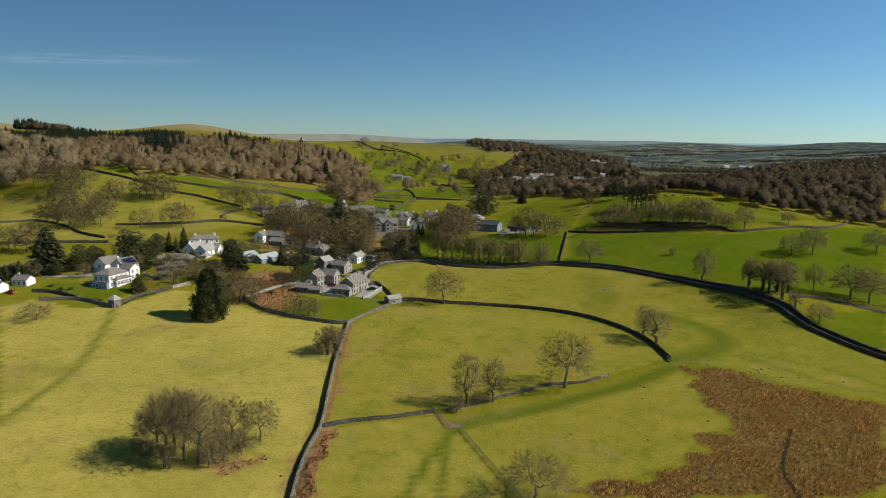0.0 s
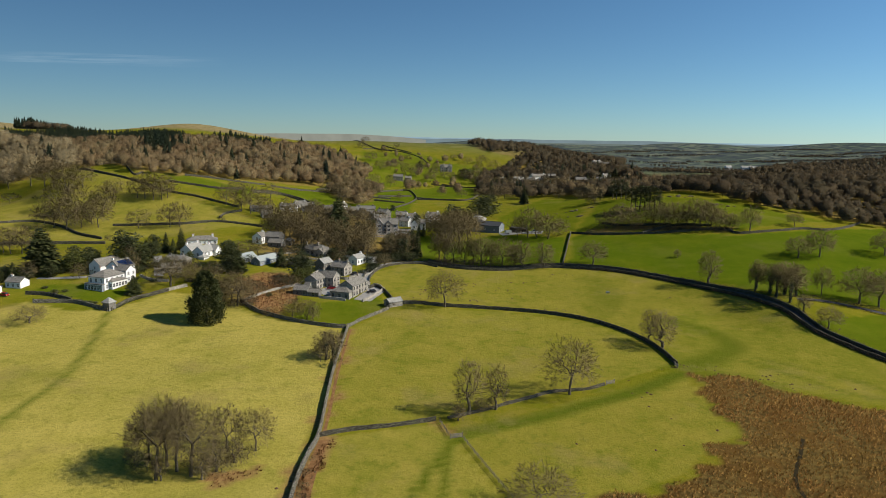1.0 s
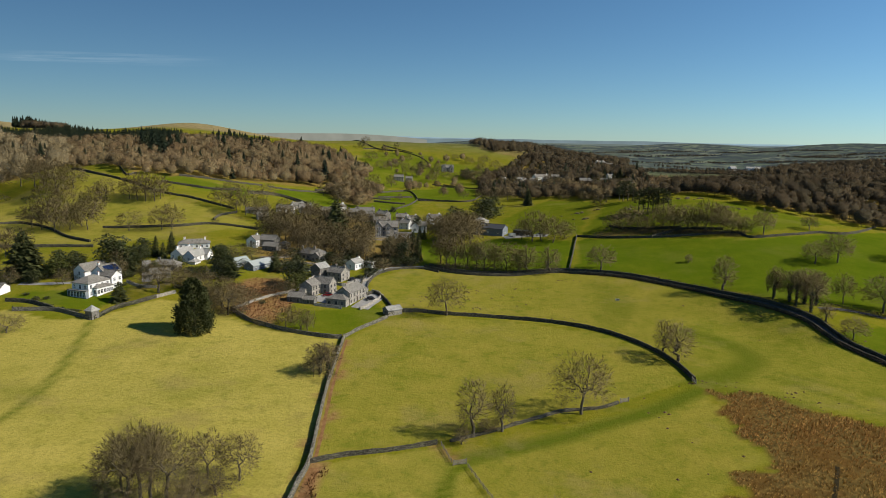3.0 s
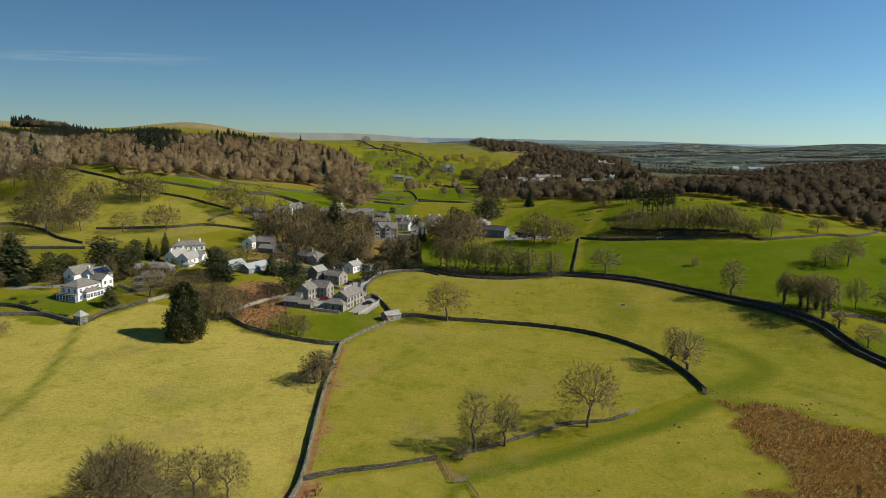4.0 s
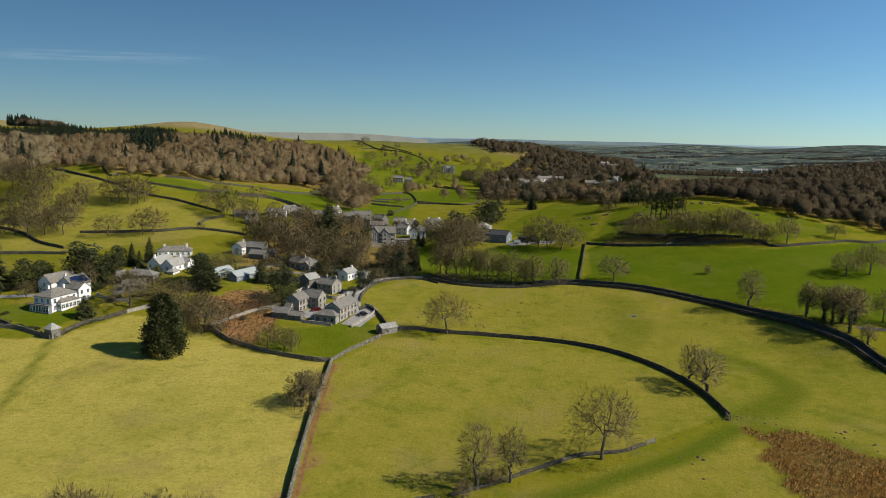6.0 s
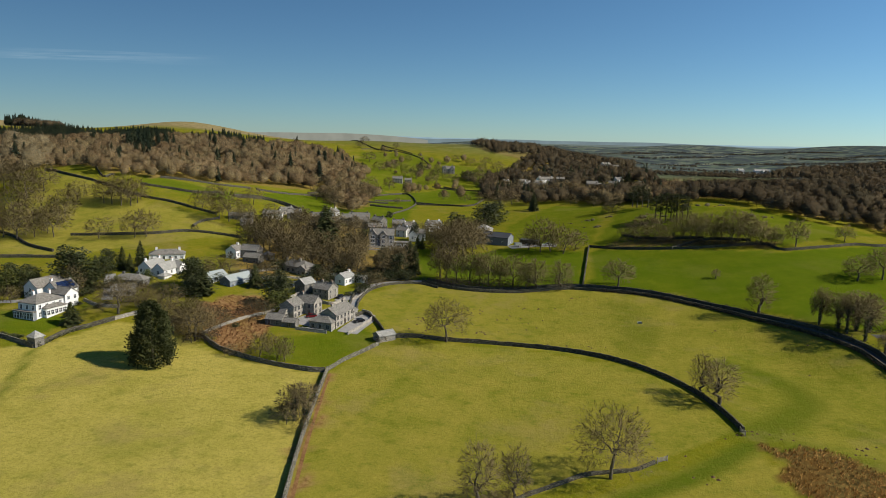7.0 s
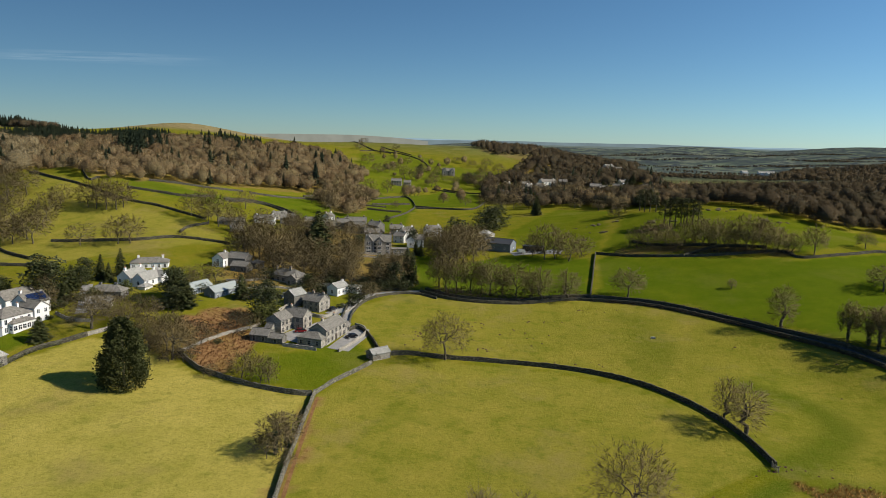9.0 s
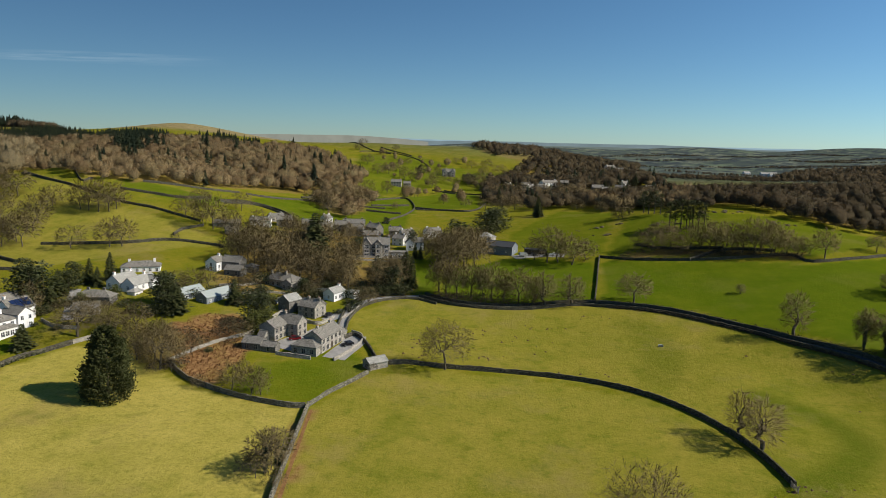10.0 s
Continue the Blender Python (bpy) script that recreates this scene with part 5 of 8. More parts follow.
# ---- houses under the hill ----
house("white_cottage", "white gabled cottage with stone byres behind", "house", [
    vol(-132.5, 372.5, -127.0, 371.4, 7.5, 4.0, 2.0, "gable", front=(1, 2), right=(2, 1)),
    vol_at(-126.6, 375.5, -9, 9.0, 6.5, 4.2, 2.2, stone=DARKSTONE, front=(2, 1)),
    vol_at(-122.5, 368.5, -9, 8.0, 5.5, 2.6, 1.7, stone=DARKSTONE, front=(2, 1)),
    vol_at(-116.5, 376.0, -9, 5.0, 5.0, 2.4, 1.5, "hip", stone=DARKSTONE)], RENDERWALL, SLATE, [(0, 0.5, 0.8, 0.8)])
house("hotel", "three-storey grey stone hotel with white-framed windows and gables", "hotel", [
    vol_at(-72.4, 430.0, 7, 13.5, 9.0, 7.0, 3.1, front=(4, 3), pane=(1.5, 1.4)),
    vol_at(-72.9, 429.2, 7, 4.4, 9.5, 7.0, 2.8, "gable", front=(1, 3), pane=(2.2, 1.4), roof=SLATE),
    vol_at(-66.4, 429.4, 7, 3.4, 6.0, 7.6, 1.7, "gable", front=(1, 3), pane=(1.6, 1.4)),
    vol_at(-58.9, 431.9, 7, 9.5, 6.0, 3.3, 0.5, "flat", front=(7, 1), pane=(1.0, 1.7))], HOUSESTONE, SLATE,
    [(0, 0.15, 0.5, 1.0), (0, 0.6, 0.6, 1.0), (0, 0.95, 0.5, 1.0)])
house("white_house", "white gabled village house with a slate roof", "house", [
    vol_at(-52.5, 459.5, 8, 8.5, 7.0, 4.6, 2.2, front=(3, 2)),
    vol_at(-53.6, 458.0, 8, 4.0, 6.0, 4.6, 1.9, "gable", front=(1, 1))], RENDERWALL, SLATE, [(0, 0.5, 0.5, 0.8)])
house("slate_barn", "long dark-roofed barn with a pale gable end", "barn", [
    vol(-13.1, 455.5, 5.1, 448.0, 9.0, 4.6, 2.2, right=(1, 1), front=(3, 1), pane=(0.7, 0.7))], GREYCLAD, DARKROOF, [], "barns")
house("stone_barn", "square stone barn with a hipped pale slate roof", "barn", [
    vol_at(-15.0, 474.0, -22, 9.0, 8.0, 5.5, 2.6, "hip")], HOUSESTONE, PALESLATE, [], "barns")
house("lean_to_shed", "low open shed with a dark sheet roof beside the barn", "shed", [
    vol_at(12.0, 452.0, -18, 11.0, 5.0, 2.4, 0.7, "flat", stone=DARKWOOD)], DARKWOOD, DARKROOF, [], "barns")


def cottages(rows, label, stone, roof, group, pane=(0.9, 1.1)):
    """Rows of x, y, direction, width, depth, eave, columns of windows."""
    for x, y, turn, w, d, eave, cols in rows:
        house("village_house", label, "house", [vol_at(x, y, turn, w, d, eave, d * 0.33, front=(cols, 2 if eave > 3.6 else 1), right=(1, 1), pane=pane)],
              stone, roof, [(0, 0.12, 0.5, 0.8), (0, 0.88, 0.5, 0.8)], group, eave > 4.4)


cottages([(-134, 478, 20, 9, 7, 4.4, 3), (-102, 512, 6, 14, 7, 4.6, 4), (-95, 492, 4, 10, 7, 4.6, 3), (-86, 506, -30, 9, 7, 4.8, 3), (-70, 500, 10, 8, 6.5, 4.5, 2),
          (-121, 484, 14, 8, 6, 4.4, 2), (-105, 500, 5, 8, 6.5, 4.4, 3), (-82, 478, 8, 9, 6.5, 4.2, 3), (-110, 480, 12, 9, 7, 4.2, 3)],
         "grey slate-roofed stone village house", DARKSTONE, SLATE, "village houses")
cottages([(-113, 514, 60, 6, 6, 4.8, 2), (-60, 490, 30, 8, 6.5, 4.6, 3), (-46, 500, 28, 10, 7, 4.4, 3), (-147, 468, 12, 12, 6, 3.2, 4), (-64, 474, -20, 7, 6, 4.2, 2)],
         "white rendered village house with a slate roof", RENDERWALL, SLATE, "village houses")
cottages([(-162, 452, 10, 14, 5, 2.6, 3), (-150, 440, 30, 7, 5, 2.6, 2), (-36, 482, 4, 11, 7, 3.4, 3), (-141, 487, 40, 9, 5, 3.4, 2)], "low stone village outhouse with a slate roof", HOUSESTONE, SLATE, "village houses")
# farms on the hill and houses far down the valley
cottages([(-132, 912, 4, 13, 8, 5.5, 4), (-118, 924, 4, 9, 7, 4.5, 3)], "grey hill farmhouse among trees", HOUSESTONE, SLATE, "hill farms", (1.2, 1.5))
house("hill_mansion", "tall grey stone house with gables on the hillside", "house", [
    vol_at(-79, 1044, 8, 18, 9, 6.5, 4.0, front=(5, 2), pane=(1.4, 1.8)), vol_at(-78, 1042.5, 8, 5, 9, 6.8, 3.8, "gable", front=(1, 2), pane=(1.6, 1.8)),
    vol_at(-67, 1044, 8, 5, 9, 6.8, 3.8, "gable", front=(1, 2), pane=(1.6, 1.8))], HOUSESTONE, SLATE, [(0, 0.3, 0.5, 1.5), (0, 0.8, 0.5, 1.5)], "hill farms")
cottages([(54, 930, 28, 22, 9, 6.0, 5), (170, 1170, 32, 16, 9, 7.5, 4), (132, 826, 35, 10, 7, 4.5, 3), (60, 850, 35, 9, 7, 4.5, 3), (10, 980, 30, 9, 7, 4.5, 3), (36, 905, 30, 8, 7, 5, 2)],
         "distant white house in the valley", RENDERWALL, SLATE, "valley houses", (1.4, 1.6))
cottages([(30, 970, 10, 12, 8, 5, 3), (40, 868, -15, 11, 8, 5, 3), (96, 803, 0, 12, 8, 5, 3), (104, 788, 10, 10, 7, 4.5, 3), (118, 800, -20, 10, 7, 4.5, 3), (147, 785, 5, 12, 7, 5, 3), (182, 1160, 10, 12, 8, 6, 3),
          (46, 890, 20, 9, 7, 5, 2), (24, 880, -10, 9, 7, 4.5, 2), (72, 900, 0, 10, 7, 5, 3)],
         "distant grey house in the valley", DARKSTONE, SLATE, "valley houses", (1.4, 1.6))
cottages([(530, 1510, 0, 22, 10, 6, 4), (505, 1530, 20, 14, 9, 6, 3), (556, 1540, -10, 16, 9, 6, 3), (540, 1490, 10, 12, 9, 5, 3)], "far-off pale farm building on the plain", RENDERWALL, PALESLATE, "far farm", (1.6, 1.8))

# ---- trees: x, y, height, width ----
plant(FAN, [(-70.9, 138.1, 17.4, 0.7), (-64.5, 141.2, 17.3, 0.72), (-68.4, 142.5, 17.0, 0.66), (-71.6, 144.4, 16.8, 0.68)], 'clump of bare trees in the field')
plant(ELM, [(-76.5, 146.1, 12.5, 0.65), (-62.0, 155.0, 11.1, 0.74)], 'clump of bare trees in the field')
plant(OAK, [(-55.0, 155.3, 10.8, 0.82)], 'clump of bare trees in the field')
plant(BRUSH, [(-61.7, 141.8, 4.0, 1.6), (-58.6, 143.6, 3.4, 1.8), (-56.6, 147.0, 3.0, 1.8), (-65.0, 144.5, 3.6, 1.7), (-74.5, 141.0, 3.8, 1.6), (-78.5, 143.5, 3.2, 1.7), (-69.5, 147.5, 3.4, 1.8), (-61.5, 150.0, 3.2, 1.9), (-55.6, 151.6, 2.8, 1.8)], 'undergrowth of the field clump')
plant(OAK, [(-19.1, 289.5, 16.1, 0.97), (24.4, 201.1, 17.6, 0.88), (11.1, 135.0, 11.2, 1.3)], 'pasture trees')
plant(SLIM, [(-5.0, 185.0, 16.1, 0.51), (2.5, 188.6, 13.4, 0.5), (58.3, 251.5, 13.0, 0.5), (61.7, 244.6, 13.6, 0.75), (100.6, 322.5, 16.3, 0.6)], 'pasture trees')
plant(ELM, [(54.2, 366.3, 13.1, 1.05), (158.5, 365.4, 11.5, 1.11), (170.3, 368.0, 15.2, 0.88), (207.3, 376.3, 13.0, 1.05)], 'pasture trees')
plant(OAK, [(-170.3, 239.5, 6.6, 1.73)], 'pasture trees', 'small gnarled leafless tree with a wide low crown')
plant(IVY_TREE, [(-53.9, 220.7, 10.6, 0.74), (-52.4, 224.5, 9.2, 0.87)], 'wall-side trees')
plant(BRUSH, [(-55.2, 218.2, 5.6, 1.4), (-49.6, 214.8, 4.4, 1.2), (-53.0, 222.5, 5.4, 1.3), (-56.5, 223.0, 4.2, 1.5)], 'wall-side bushes', 'tangled leafless reddish-brown bush against a wall')
plant(BRUSH, [(-38.3, 134.0, 2.2, 1.6), (-39.4, 139.5, 1.8, 1.7), (-40.3, 146.0, 1.5, 1.8), (-37.6, 127.5, 2.4, 1.6), (-40.9, 152.5, 1.2, 1.9)], 'wall-side bushes', 'low reddish-brown scrub against a wall')
plant(SLIM, [(-7.7, 180.4, 4.8, 0.8), (-2.0, 186.6, 4.3, 0.92), (0.4, 188.4, 3.7, 0.91)], 'wall-side trees')
plant(YEW, [(-107.8, 251.6, 20.3, 0.58)], 'pasture trees', 'tall dense dark green conifer standing alone')
plant(IVY_TREE, [(115.2, 305.0, 12.8, 0.44), (120.4, 301.8, 13.1, 0.77), (125.3, 299.5, 15.0, 0.73), (116.6, 307.6, 13.6, 0.5), (129.6, 298.6, 14.4, 0.61)], 'lane-side trees')
plant(ELM, [(143.5, 305.6, 13.2, 0.6), (156.8, 300.2, 16.4, 0.97), (164.2, 299.2, 15.4, 0.9), (129.6, 268.5, 9.0, 1.0), (-24.8, 370.1, 17.5, 0.65), (-20.0, 368.3, 17.7, 0.64), (-13.8, 369.2, 16.5, 0.65), (-5.1, 366.5, 17.3, 0.73), (6.3, 363.9, 16.2, 0.81), (-28.4, 376.1, 14.9, 0.74), (0.2, 365.8, 14.4, 0), (-9.1, 366.1, 15.1, 0)], 'lane-side trees')
plant(IVY_TREE, [(124.0, 290.5, 15.5, 0.6), (121.0, 297.0, 15.0, 0.55)], 'lane-side trees')
plant(IVY_TREE, [(125.4, 280.8, 8.0, 0.65)], 'lane-side trees', 'ivy-smothered dark stump tree beside the lane')
plant(SLIM, [(99.2, 371.8, 4.7, 0.8)], 'pasture trees', 'small leaning leafless tree in a field')
plant(ELM, [(181.2, 425.9, 9.1, 1.0), (149.6, 409.9, 14.9, 0.77)], 'mound trees')
plant(DOMED, [(101.2, 437.5, 14.6, 1.0), (83.8, 448.2, 13.5, 1.11), (130.1, 417.7, 15.3, 0.91), (106.8, 431.9, 14.4, 1.0), (124.1, 419.9, 16.8, 0.92)], 'mound trees')
plant(MID, [(112.2, 425.8, 14.9, 0.9), (120.1, 417.3, 18.8, 0.81), (126.3, 413.7, 17.2, 0.8), (133.3, 412.7, 13.0, 0.89), (76.8, 438.3, 13.2, 1.11), (95.4, 434.9, 12.4, 1.12), (102.6, 428.4, 12.9, 1.0), (85.5, 437.7, 12.5, 1.06), (72.2, 442.8, 10.4, 1.07), (107.7, 421.1, 13.4, 0.95), (116.0, 420.8, 14.7, 0.86), (139.0, 414.5, 8.9, 1.08), (89.0, 428.4, 9.3, 1.08), (139.9, 412.2, 10.3, 0.93)], 'mound trees')
plant(PINE, [(92.0, 534.9, 15.2, 0.45), (92.4, 521.8, 15.9, 0.39), (95.3, 519.7, 15.5, 0.42), (97.4, 512.5, 13.7, 0.42), (94.8, 478.8, 15.5, 0.41), (96.9, 474.5, 17.1, 0.37), (99.2, 471.6, 18.0, 0.37), (102.0, 469.8, 17.2, 0.36), (105.2, 469.2, 16.9, 0.37), (108.3, 468.7, 15.8, 0.37), (111.4, 469.6, 13.8, 0.4), (104.8, 474.6, 15.3, 0.36)], 'mound pines')
# low bushes added to darken the mound's foot, where only shade falls
plant(THICKET, [(74.5, 435.0, 2.9, 3.0), (81.4, 434.1, 2.9, 3.0), (87.2, 428.0, 2.9, 3.25), (94.7, 422.9, 2.8, 3.25), (101.1, 421.3, 2.8, 3.25), (108.5, 417.2, 2.8, 3.25), (114.9, 416.4, 2.8, 3.25), (122.0, 412.3, 2.7, 3.25), (129.8, 410.9, 2.7, 3.25), (136.1, 410.2, 2.7, 3.0), (69.7, 437.8, 3.7, 2.0), (100.1, 432.4, 2.9, 3.0), (84.6, 442.9, 3.0, 3.0)], 'mound bushes')
plant(SPRUCE, [(27.8, 599.8, 15.2, 0.47)], 'lone trees')
plant(SLIM, [(16.8, 361.1, 15.4, 0.68), (28.1, 363.5, 13.6, 0.86), (12.3, 363.2, 12.4, 0.75)], 'lane-side trees')
plant(MID, [(23.0, 431.4, 19.8, 0.85), (34.9, 425.5, 15.9, 1.0), (28.3, 431.9, 16.8, 0.87), (42.7, 434.2, 11.0, 1.07), (16.7, 437.4, 12.6, 0.88)], 'barn-side trees')
plant(THICKET, [(10.8, 363.1, 4.4, 1.57), (1.7, 362.4, 5.0, 1.62), (-10.5, 363.4, 4.4, 1.86), (-21.1, 361.8, 5.0, 1.62), (61.1, 426.7, 4.3, 1.5), (89.2, 429.7, 3.6, 1.8), (104.7, 422.3, 3.5, 1.8), (119.5, 415.1, 3.5, 1.8)], 'hedge bushes')
plant(SLIM, [(-60.0, 144.1, 8.0, 0.67), (-57.8, 148.9, 6.2, 0.67), (-61.7, 140.1, 7.8, 0.6), (-69.8, 138.0, 6.4, 0.6)], 'clump of bare trees in the field')
plant(DOMED, [(-211.8, 398.6, 12.0, 1.18), (-193.8, 401.8, 14.8, 1.0), (-188.6, 403.7, 15.6, 0.91), (-252.8, 392.4, 21, 0.84), (-263.7, 396.6, 18.4, 0.96), (-246.9, 408.3, 15.2, 0.95), (-254.4, 436.1, 16.9, 0.95), (-260.2, 458.3, 12.9, 1.12), (-294.8, 460.4, 17.9, 1.09), (-160.0, 446.5, 21, 0.82), (-181.3, 459.5, 14.4, 0.94), (-167.3, 450.6, 15.7, 0.85), (-248.2, 399.5, 14.2, 1.0), (-272.5, 400.7, 14.3, 1.0), (-260.7, 454.7, 11.2, 0), (-237.3, 456.4, 19.2, 0.83), (-230.9, 455.6, 19.9, 0.8), (-225.3, 456.6, 18.4, 0.87), (-243.0, 457.4, 15.2, 0.95), (-223.6, 461.5, 15.3, 0.89), (-230.8, 331.0, 15.4, 0.85), (-241.8, 328.4, 14.8, 0.88), (-237.0, 330.3, 14.8, 0.88), (-247.0, 330.2, 13.1, 0.91)], 'hillside trees')
plant(DOMED, [(-184.8, 487.3, 11.8, 1.0), (-162.8, 497.2, 12.9, 1.0), (-349.4, 500.6, 21, 1.0), (-367.2, 499.8, 17.7, 1.1), (-321.5, 485.8, 19.7, 1.0), (-332.1, 491.2, 21, 0.92), (-304.4, 473.0, 21, 0.92), (-290.0, 470.4, 18.4, 0.96), (-282.8, 431.7, 20.2, 0.92), (-265.7, 424.3, 20.5, 0.9), (-238.3, 400.5, 18.5, 0.9), (-252.9, 392.1, 17.0, 0.89), (-250.0, 426.1, 14.5, 0.95)], 'hillside trees')
plant(THICKET, [(-341.9, 465.9, 8.3, 1.7), (-285.3, 417.3, 3.7, 1.4), (-317.8, 460.2, 4.1, 1.4), (-210.7, 364.8, 3.9, 1.33), (-168.7, 419.3, 4.4, 1.0), (-1.6, 670.1, 7.9, 1.71)], 'hillside bushes')
plant(MID, [(-163.3, 300.0, 13.4, 0.6), (-103.6, 373.7, 15.3, 0.8), (-96.6, 365.8, 16.6, 0.81), (-104.3, 348.9, 11.0, 0.89), (-90.4, 375.7, 18.3, 0.79), (-78.9, 367.3, 15.9, 0.84), (-70.2, 368.3, 16.0, 0.72), (-106.4, 390.6, 17.7, 0.85), (-99.3, 402.9, 16.8, 0.83), (-74.0, 406.6, 14.0, 0.75), (-136.3, 420.6, 13.2, 0.89), (-120.6, 410.5, 15.7, 0.86), (-30.3, 421.8, 17.3, 0.96), (-23.8, 431.6, 19.2, 0.96), (-18.8, 441.4, 18.8, 0.92), (-13.2, 441.5, 16.6, 1.0), (-36.6, 455.4, 13.2, 1.06), (-112.8, 435.2, 15.1, 1.0), (-55.7, 376.6, 12.4, 0.79), (-130.8, 432.9, 12.8, 0)], 'village trees')
plant(ELM, [(-50.0, 380.0, 15.0, 0.62), (-46.4, 379.7, 15.1, 0.78), (-54.7, 370.2, 14.1, 0.77), (-52.0, 384.9, 13.3, 0.85), (-66.6, 365.7, 15.2, 0), (-70.2, 390.5, 16.3, 0.61), (-89.3, 370.8, 11.0, 0.85), (-80.4, 376.0, 8.4, 0.87)], 'village trees')
plant(FIR, [(-89.7, 398.9, 27, 0.48)], 'village trees', 'tall dark fir towering over the village')
plant(DOME, [(-26.3, 475.9, 16.2, 0.9), (-9.4, 520.2, 16.8, 1.05), (-3.1, 540.2, 16.5, 1.11), (-88.5, 313.7, 12.7, 0.87), (-48.3, 369.6, 12.8, 0.65), (-55.7, 376.6, 11.1, 0.71), (-50.7, 460.9, 11.8, 0.53), (-83.8, 358.5, 6.2, 1.0), (-94.0, 335.7, 8.9, 0.94), (-92.5, 509.0, 5.5, 1.0), (-81.8, 565.5, 5.2, 1.0), (-60.9, 368.3, 4.9, 1.11), (-55.5, 368.2, 4.4, 1.25)], 'village trees')
plant(DOMED, [(-121.4, 395.4, 17.2, 0.88), (-107.4, 382.1, 18.0, 0.93), (-97.2, 381.0, 18.5, 0.89), (-86.9, 381.7, 17.2, 0.88), (-77.1, 379.0, 15.8, 0.83), (-71.6, 384.3, 15.3, 0.78), (-128.3, 406.6, 14.1, 0.95), (-130.3, 396.6, 12.4, 1.0), (-19.7, 423.4, 18.8, 0.96), (-26.2, 414.4, 17.0, 0.96), (-14.4, 423.9, 16.7, 0.96), (-30.3, 446.8, 15.3, 1.0), (-148.1, 439.9, 13.0, 1.0), (-121.7, 462.2, 12.0, 1.0), (-123.9, 389.8, 19.4, 0.73), (-115.8, 388.3, 21, 0.69), (-109.7, 394.0, 20.1, 0.68), (-96.0, 403.7, 18.8, 0.77), (-87.3, 402.5, 21, 0.74), (-80.8, 405.7, 19.5, 0.72), (-107.8, 433.8, 15.8, 0.88), (-98.6, 434.8, 17.8, 0.85), (-125.4, 424.1, 14.8, 0.87), (-90.9, 477.1, 9.9, 0.92)], 'village trees')
plant(DOMED, [(-85.0, 489.8, 9.3, 0.91), (-65.4, 482.9, 9.1, 0.91), (-48.3, 475.6, 9.8, 0.92), (-40.3, 462.6, 10.3, 0.92), (-33.8, 430.1, 15.5, 0.9), (-26.6, 431.3, 17.0, 0.87), (-15.1, 441.5, 16.6, 0.91), (-101.0, 449.3, 11.6, 0.87), (-110.3, 456.1, 11.8, 0.93), (-120.1, 463.9, 12.0, 0.93), (-20.9, 462.8, 14.2, 0.94)], 'village trees')
plant(SHRUB, [(-100.7, 341.8, 4.8, 1.62), (-92.3, 338.3, 4.1, 1.71), (-86.0, 348.5, 4.3, 1.71), (-77.7, 352.0, 4.9, 1.62), (-73.8, 362.8, 5.0, 1.62), (-65.0, 357.1, 5.0, 1.62), (-57.8, 359.7, 5.0, 1.62), (-50.8, 364.7, 5.0, 1.62), (-43.3, 367.0, 5.7, 1.44), (-103.5, 362.4, 5.1, 1.75), (-85.2, 364.5, 5.1, 1.75), (-77.6, 373.3, 5.2, 1.75), (-116.1, 343.2, 3.6, 1.83), (-122.0, 334.4, 4.1, 1.71), (-131.5, 336.1, 4.7, 1.62), (-126.4, 312.0, 5.0, 1.67), (-147.7, 322.5, 4.0, 1.57), (-158.3, 311.8, 3.9, 1.71), (-161.7, 302.1, 3.8, 1.71), (-169.5, 296.4, 3.2, 1.83)], 'village bushes')
plant(SHRUB, [(-194.7, 297.8, 3.7, 1.86), (-204.8, 288.6, 3.1, 2.0), (-179.2, 299.3, 3.2, 2.0), (-77.8, 332.5, 2.3, 1.75), (-63.9, 335.2, 2.3, 1.75), (-86.1, 366.0, 3.3, 1.67), (-81.6, 363.9, 3.2, 1.67), (-75.6, 362.5, 2.7, 1.6), (-52.0, 371.5, 3.8, 1.57), (-50.9, 382.5, 4.0, 1.43), (-46.5, 375.3, 3.3, 1.5), (-58.3, 361.1, 3.2, 1.5), (-72.1, 376.4, 2.8, 1.8), (-74.2, 367.1, 2.7, 1.6), (-76.1, 352.4, 2.3, 1.56)], 'village bushes')
plant(THICKET, [(-110.0, 352.5, 5.5, 1.67), (-81.0, 359.7, 5.6, 1.67), (-72.2, 370.2, 5.8, 1.67), (-64.3, 370.7, 5.1, 1.75), (-57.7, 369.1, 4.5, 1.86), (-108.5, 300.1, 2.7, 2.0), (-116.8, 297.7, 3.7, 1.86), (-136.4, 300.1, 3.2, 1.83), (-103.8, 269.9, 3.4, 1.71), (-25.9, 363.4, 5.6, 1.44), (-16.6, 362.6, 5.6, 1.44), (-7.4, 361.4, 5.6, 1.44), (-1.3, 361.0, 5.0, 1.62), (6.2, 360.5, 4.3, 1.71)], 'village bushes')
plant(DOME, [(-170.8, 312.2, 17.2, 0.81), (-126.5, 321.7, 14.2, 0.64), (-187.0, 305.6, 8.8, 0.94), (-121.5, 313.7, 9.4, 0.88), (-167.9, 328.3, 8.7, 0.87), (-196.2, 291.7, 5.8, 1.09), (-213.9, 286.3, 6.7, 1.15), (-184.1, 307.7, 7.2, 0), (-172.9, 314.4, 14.0, 1.03), (-188.4, 310.9, 9.3, 0.9), (-195.8, 309.5, 10.2, 0.82), (-169.7, 335.9, 10.1, 0.85), (-126.4, 324.0, 12.9, 0.74)], 'garden trees')
